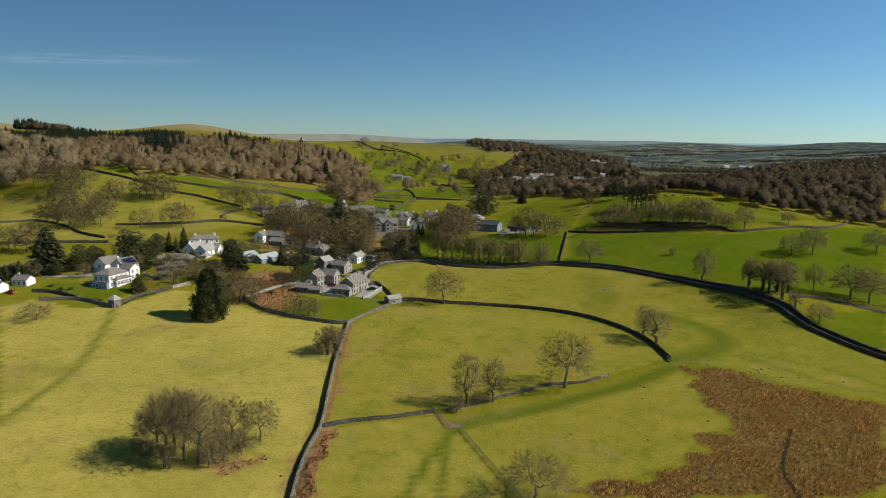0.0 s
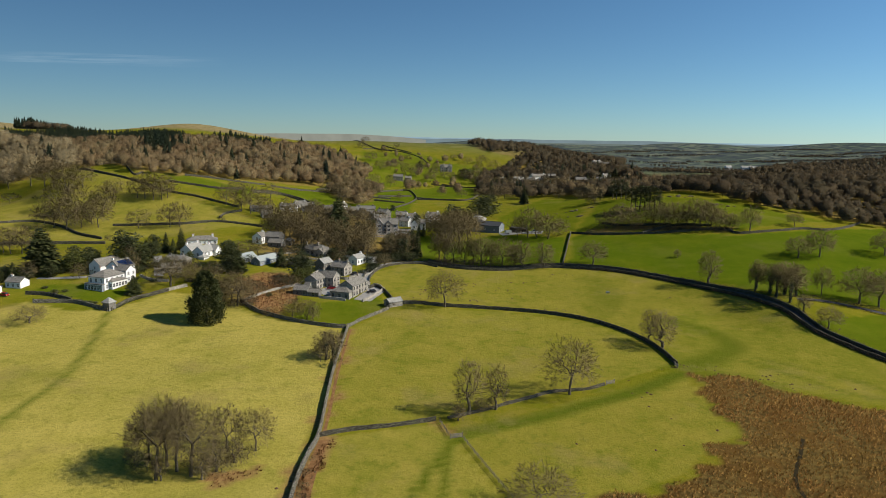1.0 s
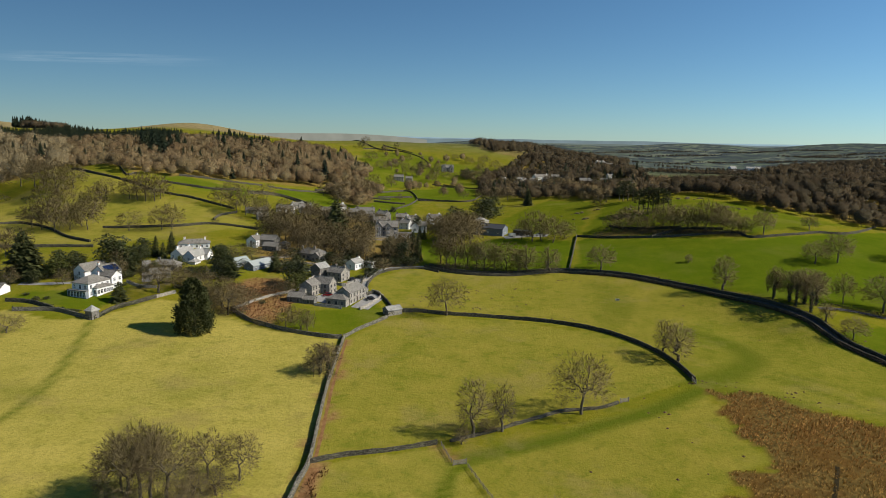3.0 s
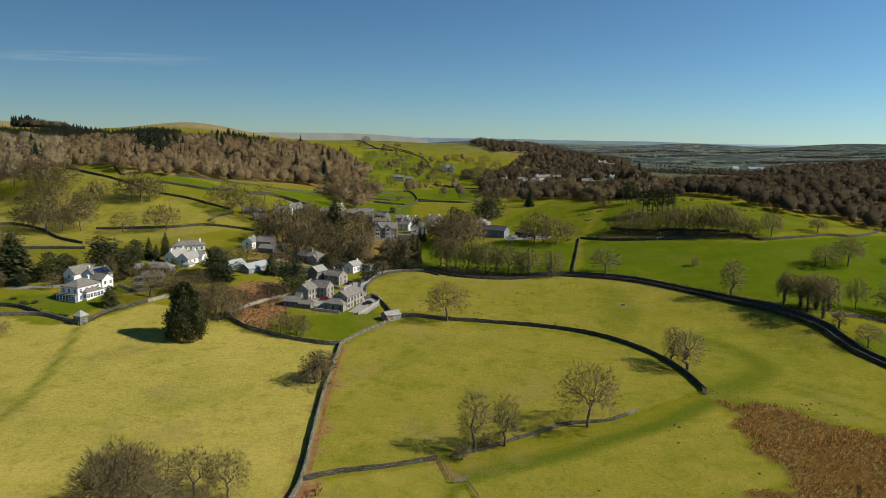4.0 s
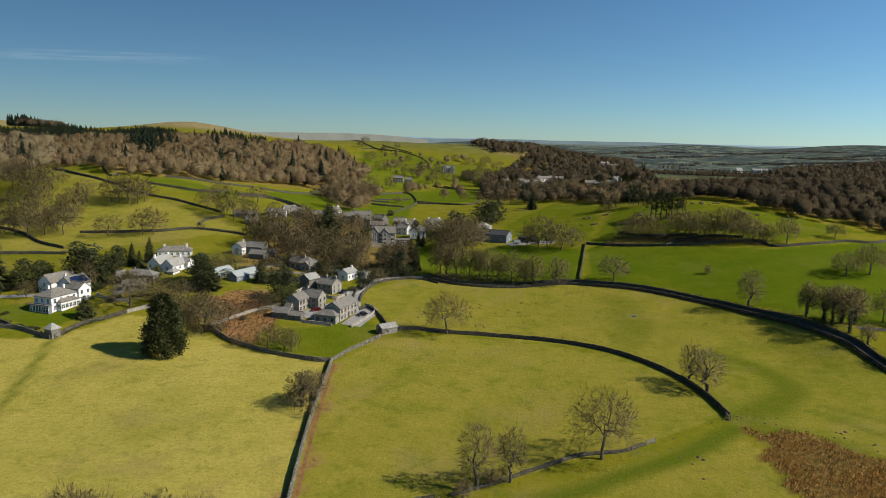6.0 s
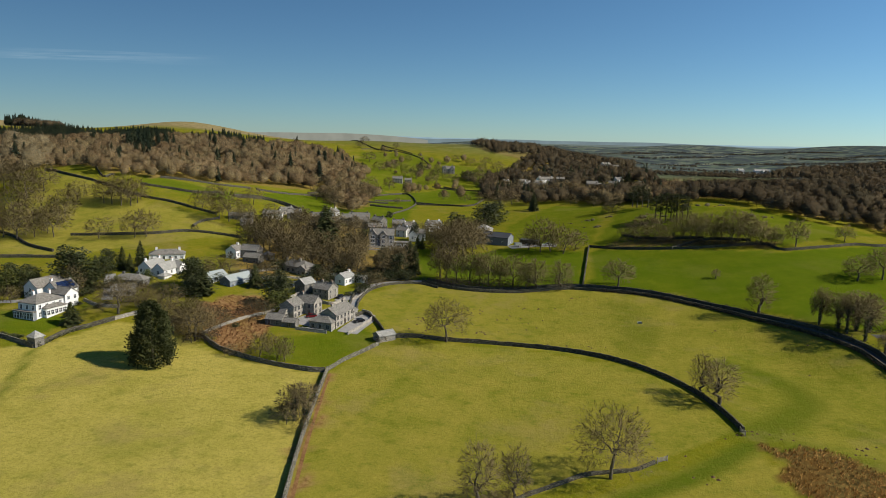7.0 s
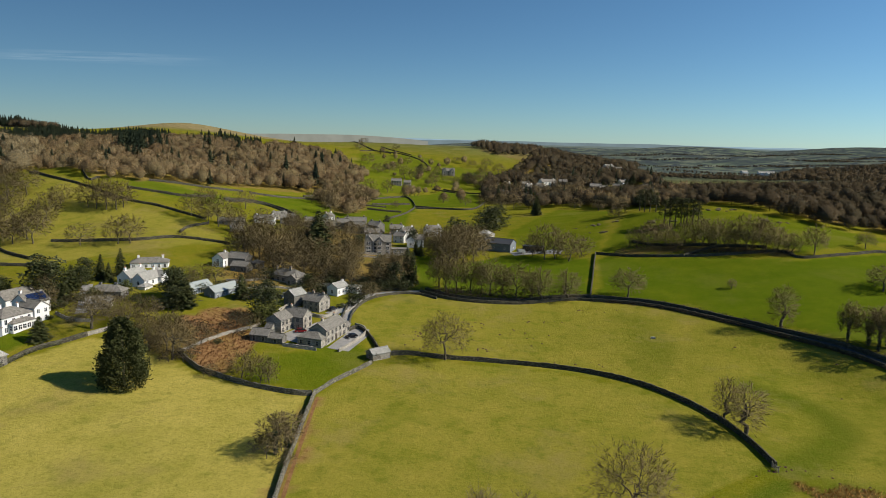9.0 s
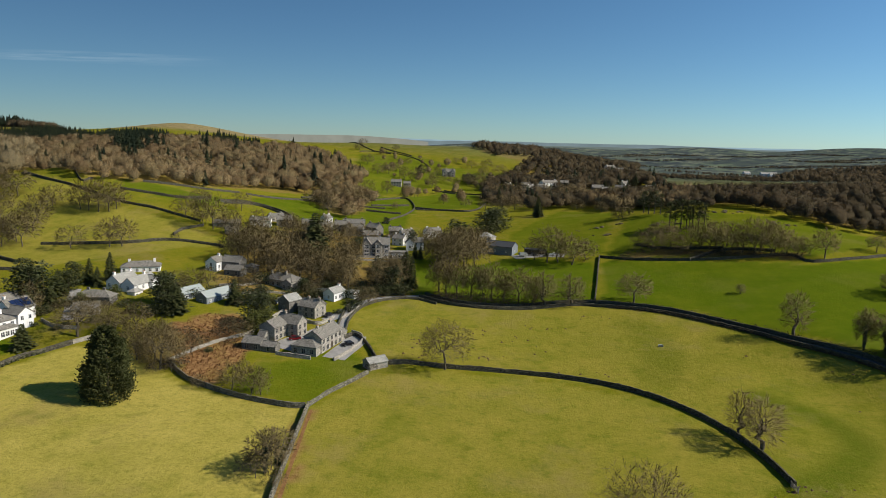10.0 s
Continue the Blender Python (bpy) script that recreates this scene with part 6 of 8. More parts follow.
plant(SPRUCE, [(-165.4, 338.5, 10.8, 0.44), (-160.4, 344.9, 12.2, 0.45), (-167.5, 321.8, 10.9, 0.53), (-160.5, 335.8, 8.3, 0.5), (-149.7, 276.4, 8.4, 0.71), (-104.0, 333.2, 10.5, 0.61), (-213.6, 282.2, 7.7, 0.67), (-209.0, 285.0, 8.8, 0.59), (-163.3, 310.7, 8.3, 0.6)], 'garden trees')
plant(FIR, [(-205.0, 298.9, 21.0, 0.64), (-201.2, 297.4, 17.7, 0.61), (-119.7, 316.3, 11.2, 0.75)], 'garden trees')
plant(GOLD, [(-190.5, 299.9, 10.2, 0.79), (-193.6, 300.5, 8.1, 0.8), (-87.0, 308.4, 8.1, 0.87), (-153.2, 313.0, 5.6, 0.9), (-147.2, 324.7, 5.2, 0.89), (-85.9, 314.5, 7.2, 0.92)], 'garden trees')
plant(OAK, [(-139.7, 288.7, 14.4, 1.29), (-103.5, 272.2, 15.0, 0.94), (-113.2, 276.6, 11.3, 0.96), (-129.7, 293.8, 8.9, 1.06)], 'garden trees')
plant(MID, [(-182.1, 290.6, 7.3, 1.0), (-203.8, 287.0, 8.8, 1.0), (-77.8, 262.8, 8.4, 0.94), (-71.4, 260.4, 8.8, 0.84), (-68.8, 260.9, 8.3, 0.72), (-77.0, 268.1, 7.1, 0.87), (-87.5, 262.4, 4.2, 1.11), (-124.9, 342.7, 9.6, 1.06), (-121.3, 349.6, 9.2, 1.0), (-128.9, 337.2, 9.5, 1.0), (-54.8, 350.5, 7.9, 1.0), (-58.0, 351.9, 7.3, 1.0), (-79.1, 351.4, 8.0, 0.92), (-89.0, 301.4, 6.4, 1.25), (-95.1, 304.1, 6.4, 1.08), (-110.1, 286.7, 10.2, 0), (-122.4, 291.9, 8.8, 0), (-108.1, 278.1, 13.3, 0.91), (-125.3, 299.0, 10.1, 0.96), (-135.3, 299.0, 8.8, 0.95), (-100.6, 274.6, 8.7, 0.91), (-100.0, 285.5, 7.4, 1.0), (-144.4, 299.5, 7.5, 1.0)], 'garden trees')
plant(THICKET, [(-99.4, 270.9, 3.9, 1.5), (-99.4, 292.7, 3.1, 2.0), (-96.3, 299.4, 3.7, 1.57), (-91.0, 294.8, 2.6, 1.8), (-41.7, 282.6, 3.0, 1.5), (-51.7, 371.2, 4.5, 1.43), (-45.1, 369.2, 3.8, 1.67), (-68.8, 360.9, 3.8, 1.67), (-140.8, 316.6, 3.9, 1.71), (-143.9, 310.9, 3.9, 1.71), (-100.9, 332.3, 4.1, 1.71), (-180.1, 270.6, 2.0, 1.5), (-201.6, 306.5, 2.8, 1.6), (-117.9, 283.7, 4.1, 1.7), (-110.9, 277.4, 3.6, 1.67), (-104.2, 273.7, 3.5, 1.78), (-98.8, 275.0, 3.6, 1.67), (-125.3, 290.1, 3.0, 1.71), (-103.3, 296.3, 3.5, 1.75), (-132.0, 296.9, 2.6, 1.83)], 'garden bushes')
plant(SHRUB, [(-181.2, 271.1, 2.2, 1.33), (-189.1, 276.7, 1.3, 2.0), (-178.2, 273.6, 1.5, 1.67), (-165.9, 263.6, 1.2, 2.8), (-159.3, 262.6, 1.2, 2.8), (-161.8, 262.9, 1.2, 2.8), (-60.2, 338.9, 3.5, 1.33), (-58.7, 346.7, 3.0, 1.4), (-89.5, 369.2, 3.2, 1.6), (-80.0, 369.5, 3.2, 1.6), (-95.1, 287.3, 2.0, 1.5), (-61.9, 348.0, 3.0, 1.6), (-141.5, 300.3, 2.7, 1.67), (-134.8, 296.1, 2.2, 1.6), (-149.1, 292.2, 1.9, 1.56), (-147.7, 295.5, 2.0, 1.56), (-160.1, 305.0, 2.3, 1.6), (-134.0, 312.4, 3.2, 1.57), (-139.4, 316.3, 2.8, 1.67), (-157.4, 293.2, 1.7, 1.75), (-169.4, 285.0, 1.7, 1.75), (-183.8, 301.0, 2.2, 1.8), (-183.6, 295.8, 1.8, 2.0)], 'garden bushes')
plant(DOMED, [(-148.4, 999.8, 16.9, 1.1), (-185.5, 1043.5, 15.9, 1.22), (-160.9, 984.3, 15.0, 1.22), (-85.9, 1001.4, 15.2, 1.11), (-69.0, 998.2, 13.5, 1.12), (-18.0, 1125.7, 15.1, 1.25), (0.7, 1088.5, 16.4, 1.22), (-40.9, 1119.2, 13.2, 1.29), (-65.6, 1145.5, 9.6, 1.4), (-135.0, 1093.2, 11.1, 1.17), (-134.0, 597.2, 15.4, 0.93), (-126.8, 730.6, 14.9, 1.0), (-146.9, 597.9, 11.3, 1.0), (-52.3, 717.5, 9.7, 1.12), (-12.4, 656.8, 11.1, 1.2), (-30.5, 696.3, 8.3, 1.29), (11.9, 651.2, 13.2, 1.08)], 'hill pasture trees')
plant(MID, [(-121.2, 550.4, 18.9, 0.85), (-117.9, 618.8, 18.0, 0.88), (-115.4, 634.1, 17.3, 0.88), (-122.5, 610.7, 17.8, 0.88), (-113.4, 764.5, 14.3, 0.91), (-124.2, 980.8, 18.3, 0.82), (-108.2, 976.7, 21, 0.85), (-87.4, 779.0, 11.9, 0.89), (-85.2, 948.8, 17.7, 0.91), (-141.7, 1030.1, 13.9, 1.0), (-40.0, 997.4, 18.5, 1.0), (-24.1, 960.8, 21, 0.92), (-11.0, 984.5, 18.2, 1.0), (-56.2, 990.8, 11.7, 1.0), (-106.0, 1033.5, 15.7, 1.0), (-86.2, 1054.1, 12.4, 1.0), (-182.0, 1160.5, 11.8, 1.17), (-172.8, 1232.2, 10.4, 1.2), (-230.3, 1210.1, 14.3, 1.29), (-244.5, 1313.8, 11.1, 1.6), (1.2, 654.3, 14.4, 1.0), (20.2, 769.1, 16.8, 1.0), (8.3, 862.7, 17.4, 1.08), (-5.5, 825.6, 18.1, 0.92)], 'hill pasture trees')
plant(MID, [(-24.5, 1029.3, 17.3, 1.0), (26.5, 880.4, 14.8, 1.0), (-21.5, 1082.7, 12.7, 1.14), (9.5, 1040.1, 15.7, 1.0), (-87.9, 648.2, 6.6, 1.0), (-152.7, 655.9, 14.6, 0.92), (-136.0, 642.4, 16.5, 0.8)], 'hill pasture trees')
plant(DOME, [(-109.9, 1030.4, 15.7, 0.56), (-36.3, 1007.5, 15.3, 1.0), (-45.3, 1021.8, 12.0, 1.0)], 'hill pasture trees')
plant(MID, [(269.6, 902.8, 10.4, 1.14), (275.9, 888.6, 11.7, 1.12), (226.5, 888.2, 8.8, 1.17), (74.1, 525.2, 7.0, 1.38), (114.1, 771.6, 10.3, 1.12), (121.4, 721.6, 9.6, 1.12), (136.5, 758.3, 8.8, 1.14), (78.3, 823.7, 9.6, 1.14), (64.2, 812.3, 10.9, 1.12), (44.3, 958.3, 14.5, 1.0), (39.4, 1043.2, 14.0, 1.0), (48.9, 833.3, 12.6, 1.11), (94.9, 823.9, 11.0, 1.12), (98.7, 748.4, 11.2, 1.0), (71.8, 665.0, 10.0, 1.22), (59.8, 623.1, 9.4, 1.22), (73.7, 591.9, 8.9, 1.22), (52.4, 695.0, 9.3, 0)], 'far hedgerow trees')
plant(SPRUCE, [(103.4, 839.6, 12.6, 0.44), (114.2, 844.7, 12.7, 0.44), (162.1, 1045.6, 13.9, 0.5), (141.6, 826.1, 11.0, 0.5), (109.8, 1028.7, 13.7, 0.5)], 'far hedgerow trees')
plant(MID, [(-100.0, 470.0, 12.0, 0.9), (-88.0, 468.0, 11.5, 0.9), (-76.0, 466.0, 11.0, 0.95), (-124.0, 470.0, 12.5, 0.9), (-140.0, 462.0, 12.0, 1.0), (-55.0, 478.0, 10.0, 0.95), (-112.0, 498.0, 10.5, 1.0), (-92.0, 484.0, 9.5, 1.0), (-44.0, 488.0, 10.0, 1.0), (-152.0, 455.0, 11.0, 1.0)], 'village trees')
plant(DOME, [(-78.0, 440.0, 9.0, 0.9), (-82.0, 424.0, 8.5, 0.95), (-94.0, 420.0, 10.0, 0.9), (-104.0, 416.0, 9.5, 0.9), (-88.0, 392.0, 9.0, 0.95), (-74.0, 394.0, 8.0, 0.95), (-60.0, 404.0, 7.0, 1.0), (-48.0, 416.0, 7.5, 0.9), (-50.0, 398.0, 8.0, 0.9)], 'village trees')
plant(SPRUCE, [(-43.6, 380.5, 17.5, 0.27), (-40.7, 379.2, 16.3, 0.28), (-46.0, 436.0, 8.5, 0.42), (-43.1, 435.2, 7.8, 0.42)], 'village trees')
plant(MID, [(57.3, 725.1, 16.8, 1.0), (64.7, 718.2, 17.8, 1.0), (72.0, 711.3, 16.5, 1.0), (78.0, 695.6, 15.0, 1.0), (85.8, 696.1, 13.9, 1.0), (50.9, 747.9, 13.9, 1.08), (46.7, 768.6, 12.0, 1.2), (77.1, 525.5, 14.1, 0.94)], 'valley trees')
plant(SPRUCE, [(27.8, 588.1, 13.5, 0.5), (145.8, 833.6, 16.8, 0.38), (153.2, 852.8, 15.8, 0.42), (125.1, 809.5, 11.3, 0.44), (135.6, 817.5, 12.6, 0.45), (110.8, 814.6, 11.4, 0.44)], 'valley trees')

# ---- woods: outlines ----
HILL_WOOD = [(-385.5, 512.6), (-363.1, 520.8), (-406.5, 652.0), (-297.6, 522.0), (-261.1, 504.4), (-233.5, 511.5), (-210.7, 532.4), (-201.0, 599.3), (-168.7, 653.0), (-148.7, 781.2), (-178.1, 956.5), (-236.1, 1054.0), (-296.9, 1081.2), (-331.1, 990.9), (-411.6, 1044.9), (-507.7, 1056.8), (-539.2, 721.7)]
PEAK_WOOD = [(-1185, 1670), (-1130, 1660), (-1085, 1660), (-1090, 1740), (-1185, 1780)]
PEAK_FIRS = [(-1230, 1700), (-1190, 1690), (-1185, 1790), (-1230, 1780)]
EDGE_WOOD = [(-368.1, 488.3), (-349.4, 500.6), (-378.2, 597.5), (-451.5, 720.2), (-518.6, 748.3), (-539.2, 721.7)]
FIR_PATCH = [(-435.0, 855.0), (-383.9, 825.0), (-338.6, 726.8), (-361.8, 717.4)]
PLANTATION = [(-828.1, 1138.6), (-795.4, 1150.2), (-763.3, 1196.5), (-704.6, 1186.6), (-599.4, 1184.5), (-514.7, 1133.4), (-479.1, 1054.5), (-587.4, 1033.8), (-550.4, 736.9)]
PLANTATION_EDGE = [(-467.4, 1174.6), (-367.5, 1100.4), (-315.6, 956.6), (-315.2, 875.6), (-405.7, 1029.9), (-464.3, 1129.7)]
RIGHT_WOOD = [(88.3, 629.3), (100.1, 545.0), (123.1, 502.6), (158.7, 500.9), (178.3, 468.5), (203.4, 466.5), (224.4, 447.3), (255.9, 440.6), (324.7, 589.6), (426.0, 878.7), (372.7, 880.3), (308.0, 890.6), (221.1, 827.2)]
TOP_WOOD = [(32.1, 1096.3), (81.3, 1097.7), (156.0, 870.8), (260.2, 1400.0), (192.3, 1400.0), (147.1, 1400.0), (90.5, 1400.0), (22.3, 1400.0), (-43.6, 1321.1), (-20.6, 1250.5), (34.5, 1203.4)]
VALLEY_TREES = [(-11.2, 758.5), (32.6, 638.1), (71.8, 665.0), (106.1, 562.0), (143.4, 606.9), (213.9, 1146.6), (118.4, 1113.8), (52.5, 1052.8), (27.5, 1095.1), (-16.2, 1041.7)]
COPSE = [(-142.9, 613.5), (-116.5, 561.6), (-106.2, 612.1), (-117.4, 693.2), (-140.6, 738.5), (-154.8, 690.3)]
PLAIN_WOOD = [(420, 1150), (700, 1050), (1150, 1500), (1300, 2100), (700, 1750), (500, 1350)]
HILL_PASTURE = [(-260.0, 1200.0), (-60.0, 1150.0), (10.0, 1060.0), (0.0, 780.0), (-50.0, 690.0), (-100.0, 760.0), (-110.0, 930.0)]
VALLEY_WOOD = [(62.6, 682.3), (83.3, 592.4), (109.8, 516.0), (172.9, 732.8), (155.2, 827.8), (117.4, 795.1), (79.2, 797.1)]


# ---- woods: far too many trees to count ----
def wood_proto(rnd, kind, sprays):
    """Triangles (n, 3, 3) of a small far tree one unit high."""
    tri = []
    if kind == "fir":
        for i in range(30):
            f = (i + 0.5) / 30
            r = 0.2 * (1 - f) ** 0.8 + 0.02
            t = 2.4 * i
            c, s = math.cos(t), math.sin(t)
            z = 0.1 + 0.88 * f
            tri.append([(-s * r * 0.7, c * r * 0.7, z + 0.05), (s * r * 0.7, -c * r * 0.7, z + 0.05), (c * r, s * r, z - 0.05)])
            tri.append([(c * r * 0.2, s * r * 0.2, z + 0.12), (c * r - s * r * 0.5, s * r + c * r * 0.5, z - 0.04), (c * r + s * r * 0.5, s * r - c * r * 0.5, z - 0.04)])
        return np.array(tri)
    for k in range(2):
        c, s = math.cos(k * 1.6), math.sin(k * 1.6)
        tri.append([(-0.014 * c, -0.014 * s, -0.05), (0.014 * c, 0.014 * s, -0.05), (0, 0, 0.7)])
    # the dense heart of the crown
    rings = []
    for zz, rr in ((0.16, 0.14), (0.34, 0.30), (0.54, 0.33), (0.70, 0.22)):
        rings.append([(rr * math.cos(a) * rnd.uniform(0.8, 1.1), rr * math.sin(a) * rnd.uniform(0.8, 1.1), zz + rnd.uniform(-0.03, 0.03)) for a in np.arange(8) * 0.7854])
    for lo, hi in zip(rings, rings[1:]):
        for i in range(8):
            j = (i + 1) % 8
            tri += [[lo[i], lo[j], hi[i]], [lo[j], hi[j], hi[i]]]
    for i in range(8):
        tri.append([rings[-1][i], rings[-1][(i + 1) % 8], (0, 0, 0.80)])
    # sprays of fine twigs that fill a lumpy dome, thickest towards its rim
    ph = [rnd.uniform(0, 6.28) for _ in range(3)]
    fine = math.sqrt(150 / sprays)
    for i in range(sprays):
        u, t = rnd.uniform(-0.8, 1.0), rnd.uniform(0, 6.28)
        lump = 1 + 0.10 * math.sin(3 * t + 2 * u + ph[0]) + 0.09 * math.sin(5 * t - 5 * u + ph[1]) + 0.06 * math.sin(8 * t + 6 * u + ph[2])
        ring = math.sqrt(1 - u * u)
        out = np.array((ring * math.cos(t), ring * math.sin(t), u))
        q = out * (0.42, 0.42, 0.41) * lump * rnd.uniform(0.15, 1.0) ** 0.45 + (0, 0, 0.48)
        d = 0.6 * out + np.array((rnd.gauss(0, 0.45), rnd.gauss(0, 0.45), rnd.gauss(0.25, 0.45)))
        d *= fine * rnd.uniform(0.12, 0.20) / np.linalg.norm(d)
        side = np.cross(d, (rnd.gauss(0, 1), rnd.gauss(0, 1), rnd.gauss(0, 1)))
        side *= fine * rnd.uniform(0.026, 0.044) / np.linalg.norm(side)
        tri.append([q - side - d * 0.4, q + side - d * 0.4, q + d * 0.6])
    return np.array(tri)


# where houses and small fields lie among the trees: x, y
GLADES = [(34, 1240), (12, 1228), (56, 1250), (54, 930), (170, 1170), (132, 826), (60, 850), (10, 980), (36, 905), (30, 970), (40, 868), (96, 803), (104, 788), (118, 800), (147, 785), (182, 1160), (46, 890), (24, 880), (72, 900), (-132, 912), (-118, 924), (-79, 1044)]


def outward(t):
    """Soft normals for a crown: each triangle turned to face away from the crown's heart, and the way it faces."""
    n = t - np.array((0, 0, 0.36))
    n /= np.linalg.norm(n, axis=2, keepdims=True) + 1e-9
    flat = np.cross(t[:, 1] - t[:, 0], t[:, 2] - t[:, 0])
    wrong = (flat * n.mean(1)).sum(1) < 0
    t, n = t.copy(), n.copy()
    t[wrong], n[wrong] = t[wrong][:, ::-1], n[wrong][:, ::-1]
    flat = np.cross(t[:, 1] - t[:, 0], t[:, 2] - t[:, 0])
    flat /= np.linalg.norm(flat, axis=1, keepdims=True) + 1e-9
    n = n * 0.75 + flat[:, None, :] * 0.25 + np.array((0, 0, 0.35))
    return t, n / np.linalg.norm(n, axis=2, keepdims=True)


def wood(name, poly, spacing, height, kind, material, label, seed, category="woodland", sprays=70):
    """One object of scattered far trees inside an outline."""
    rnd, rng = random.Random(seed), np.random.RandomState(seed)
    protos = [wood_proto(rnd, kind, sprays) for _ in range(7)]
    p = np.array(poly)
    x0, y0, x1, y1 = *p.min(0), *p.max(0)
    gx, gy = np.meshgrid(np.arange(x0, x1, spacing), np.arange(y0, y1, spacing))
    gx = gx.ravel() + rng.uniform(-0.48, 0.48, gx.size) * spacing
    gy = gy.ravel() + rng.uniform(-0.48, 0.48, gy.size) * spacing
    keep = inside(poly, gx + 7 * np.sin(gy / 19), gy + 8 * np.sin(gx / 23)) & (rng.uniform(size=gx.size) > 0.06)
    for hx, hy in GLADES:
        off = gx - hx - (gy - hy) * hx / hy
        keep &= ~((off > -12) & (off < 26) & (gy > hy - 48) & (gy < hy + 14))
    gx, gy = gx[keep], gy[keep]
    n = len(gx)
    h = height * rng.uniform(0.65, 1.3, n) * (1 + 0.22 * np.sin(gx / 37) * np.sin(gy / 31 + gx / 90))
    turn = rng.uniform(0, 2 * np.pi, n)
    z = ground_z(gx, gy)
    which = rng.randint(0, len(protos), n)
    tint = np.clip(rng.normal(0.5, 0.28, n) + 0.3 * np.sin(gx / 47 + 1.5 * np.sin(gy / 61)) * np.sin(gy / 39), 0, 1)
    parts, tints, facing = [], [], []
    for k, t in enumerate(protos):
        t, nrm = outward(t)
        sel = which == k
        c, s = np.cos(turn[sel])[:, None, None], np.sin(turn[sel])[:, None, None]
        hh = h[sel][:, None, None]
        wide = hh * rng.uniform(0.8, 1.25, sel.sum())[:, None, None]
        X = (t[None, :, :, 0] * c - t[None, :, :, 1] * s) * wide + gx[sel][:, None, None]
        Y = (t[None, :, :, 0] * s + t[None, :, :, 1] * c) * wide + gy[sel][:, None, None]
        Z = t[None, :, :, 2] * hh + z[sel][:, None, None]
        parts.append(np.stack([X, Y, Z], -1).reshape(-1, 3))
        facing.append(np.stack([nrm[None, :, :, 0] * c - nrm[None, :, :, 1] * s, nrm[None, :, :, 0] * s + nrm[None, :, :, 1] * c, np.broadcast_to(nrm[None, :, :, 2], X.shape)], -1).reshape(-1, 3))
        tints.append(np.repeat(tint[sel], len(t) * 3))
    co, tint = np.concatenate(parts), np.concatenate(tints)
    me = bpy.data.meshes.new(name)
    me.vertices.add(len(co))
    me.vertices.foreach_set("co", co.ravel())
    me.loops.add(len(co))
    me.loops.foreach_set("vertex_index", np.arange(len(co)))
    me.polygons.add(len(co) // 3)
    me.polygons.foreach_set("loop_start", np.arange(0, len(co), 3))
    me.polygons.foreach_set("loop_total", np.full(len(co) // 3, 3))
    me.update(calc_edges=True)
    me.attributes.new("tint", "FLOAT", "POINT").data.foreach_set("value", tint)
    me.polygons.foreach_set("use_smooth", np.ones(len(co) // 3, bool))
    me.normals_split_custom_set_from_vertices(np.concatenate(facing))
    me.materials.append(material)
    return tagged(new(name, me), label, category, kind="stuff")


wood("bare_woodland", HILL_WOOD, 8.8, 12.5, "bare", WOODTWIG, "leafless brown woodland covering the hillside", 1, sprays=150)
wood("scattered_firs", HILL_WOOD, 34, 16, "fir", FIRS, "scattered dark firs among leafless woodland", 21)
wood("bare_woodland", PEAK_WOOD, 8, 20, "bare", WOODSHADE, "leafless wood on a distant hilltop", 22, sprays=30)
wood("fir_plantation", PEAK_FIRS, 6, 22, "fir", FIRS, "dark conifers on a distant hilltop", 23)
wood("bare_woodland", EDGE_WOOD, 13, 17, "bare", WOODPALE, "big pale leafless trees along the wood's edge", 24, sprays=220)
wood("fir_plantation", PLANTATION, 5.2, 11, "fir", FIRS, "dark conifer plantation on the hilltop", 2)
wood("fir_plantation", FIR_PATCH, 7, 18, "fir", FIRS, "dark fir clump among leafless woodland", 41)
wood("fir_plantation", PLANTATION_EDGE, 8, 12, "fir", FIRS, "dark conifers at the edge of the hill woodland", 3)
wood("bare_woodland", RIGHT_WOOD, 7.6, 10.5, "bare", WOODSHADE, "dark leafless woodland on a low hill", 4, sprays=130)
wood("bare_woodland", TOP_WOOD, 9, 13, "bare", WOODSHADE, "dark leafless wood on a far ridge", 5)
wood("bare_woodland", VALLEY_TREES, 9, 13, "bare", WOODSHADE, "leafless trees round the far valley houses", 31)
wood("scattered_firs", VALLEY_TREES, 24, 14, "fir", FIRS, "dark firs round the far valley houses", 32)
wood("scattered_trees", HILL_PASTURE, 36, 11, "bare", WOODTWIG, "scattered leafless trees on hill pasture", 36, sprays=130)
wood("bare_woodland", COPSE, 8, 13, "bare", WOODTWIG, "brown leafless copse behind the village", 33)
wood("bare_woodland", PLAIN_WOOD, 15, 12, "bare", WOODSHADE, "leafless woods across the far plain", 34, sprays=30)
wood("bare_woodland", VALLEY_WOOD, 8, 11, "bare", WOODTWIG, "leafless brown wood in the valley", 6)
for i, (px, py, sx, sy) in enumerate(((480, 1500, 150, 12), (820, 1950, 300, 14), (560, 2150, 160, 14), (1250, 2500, 460, 18), (900, 2900, 300, 18), (1650, 3000, 500, 22), (430, 1850, 90, 14), (1500, 2000, 240, 22), (700, 1620, 130, 10), (1050, 2200, 200, 14), (620, 2600, 200, 14), (1100, 1750, 160, 16), (420, 2350, 120, 12), (330, 1130, 120, 45), (480, 1260, 130, 30))):
    wood("bare_woodland", [(px - sx, py - sy * 0.4), (px, py - sy), (px + sx, py - sy * 0.2), (px + sx * 0.8, py + sy), (px - sx * 0.7, py + sy * 0.8)], 7, 6, "bare", WOODSHADE, "dark leafless belt of trees across the far plain", 60 + i, sprays=30)


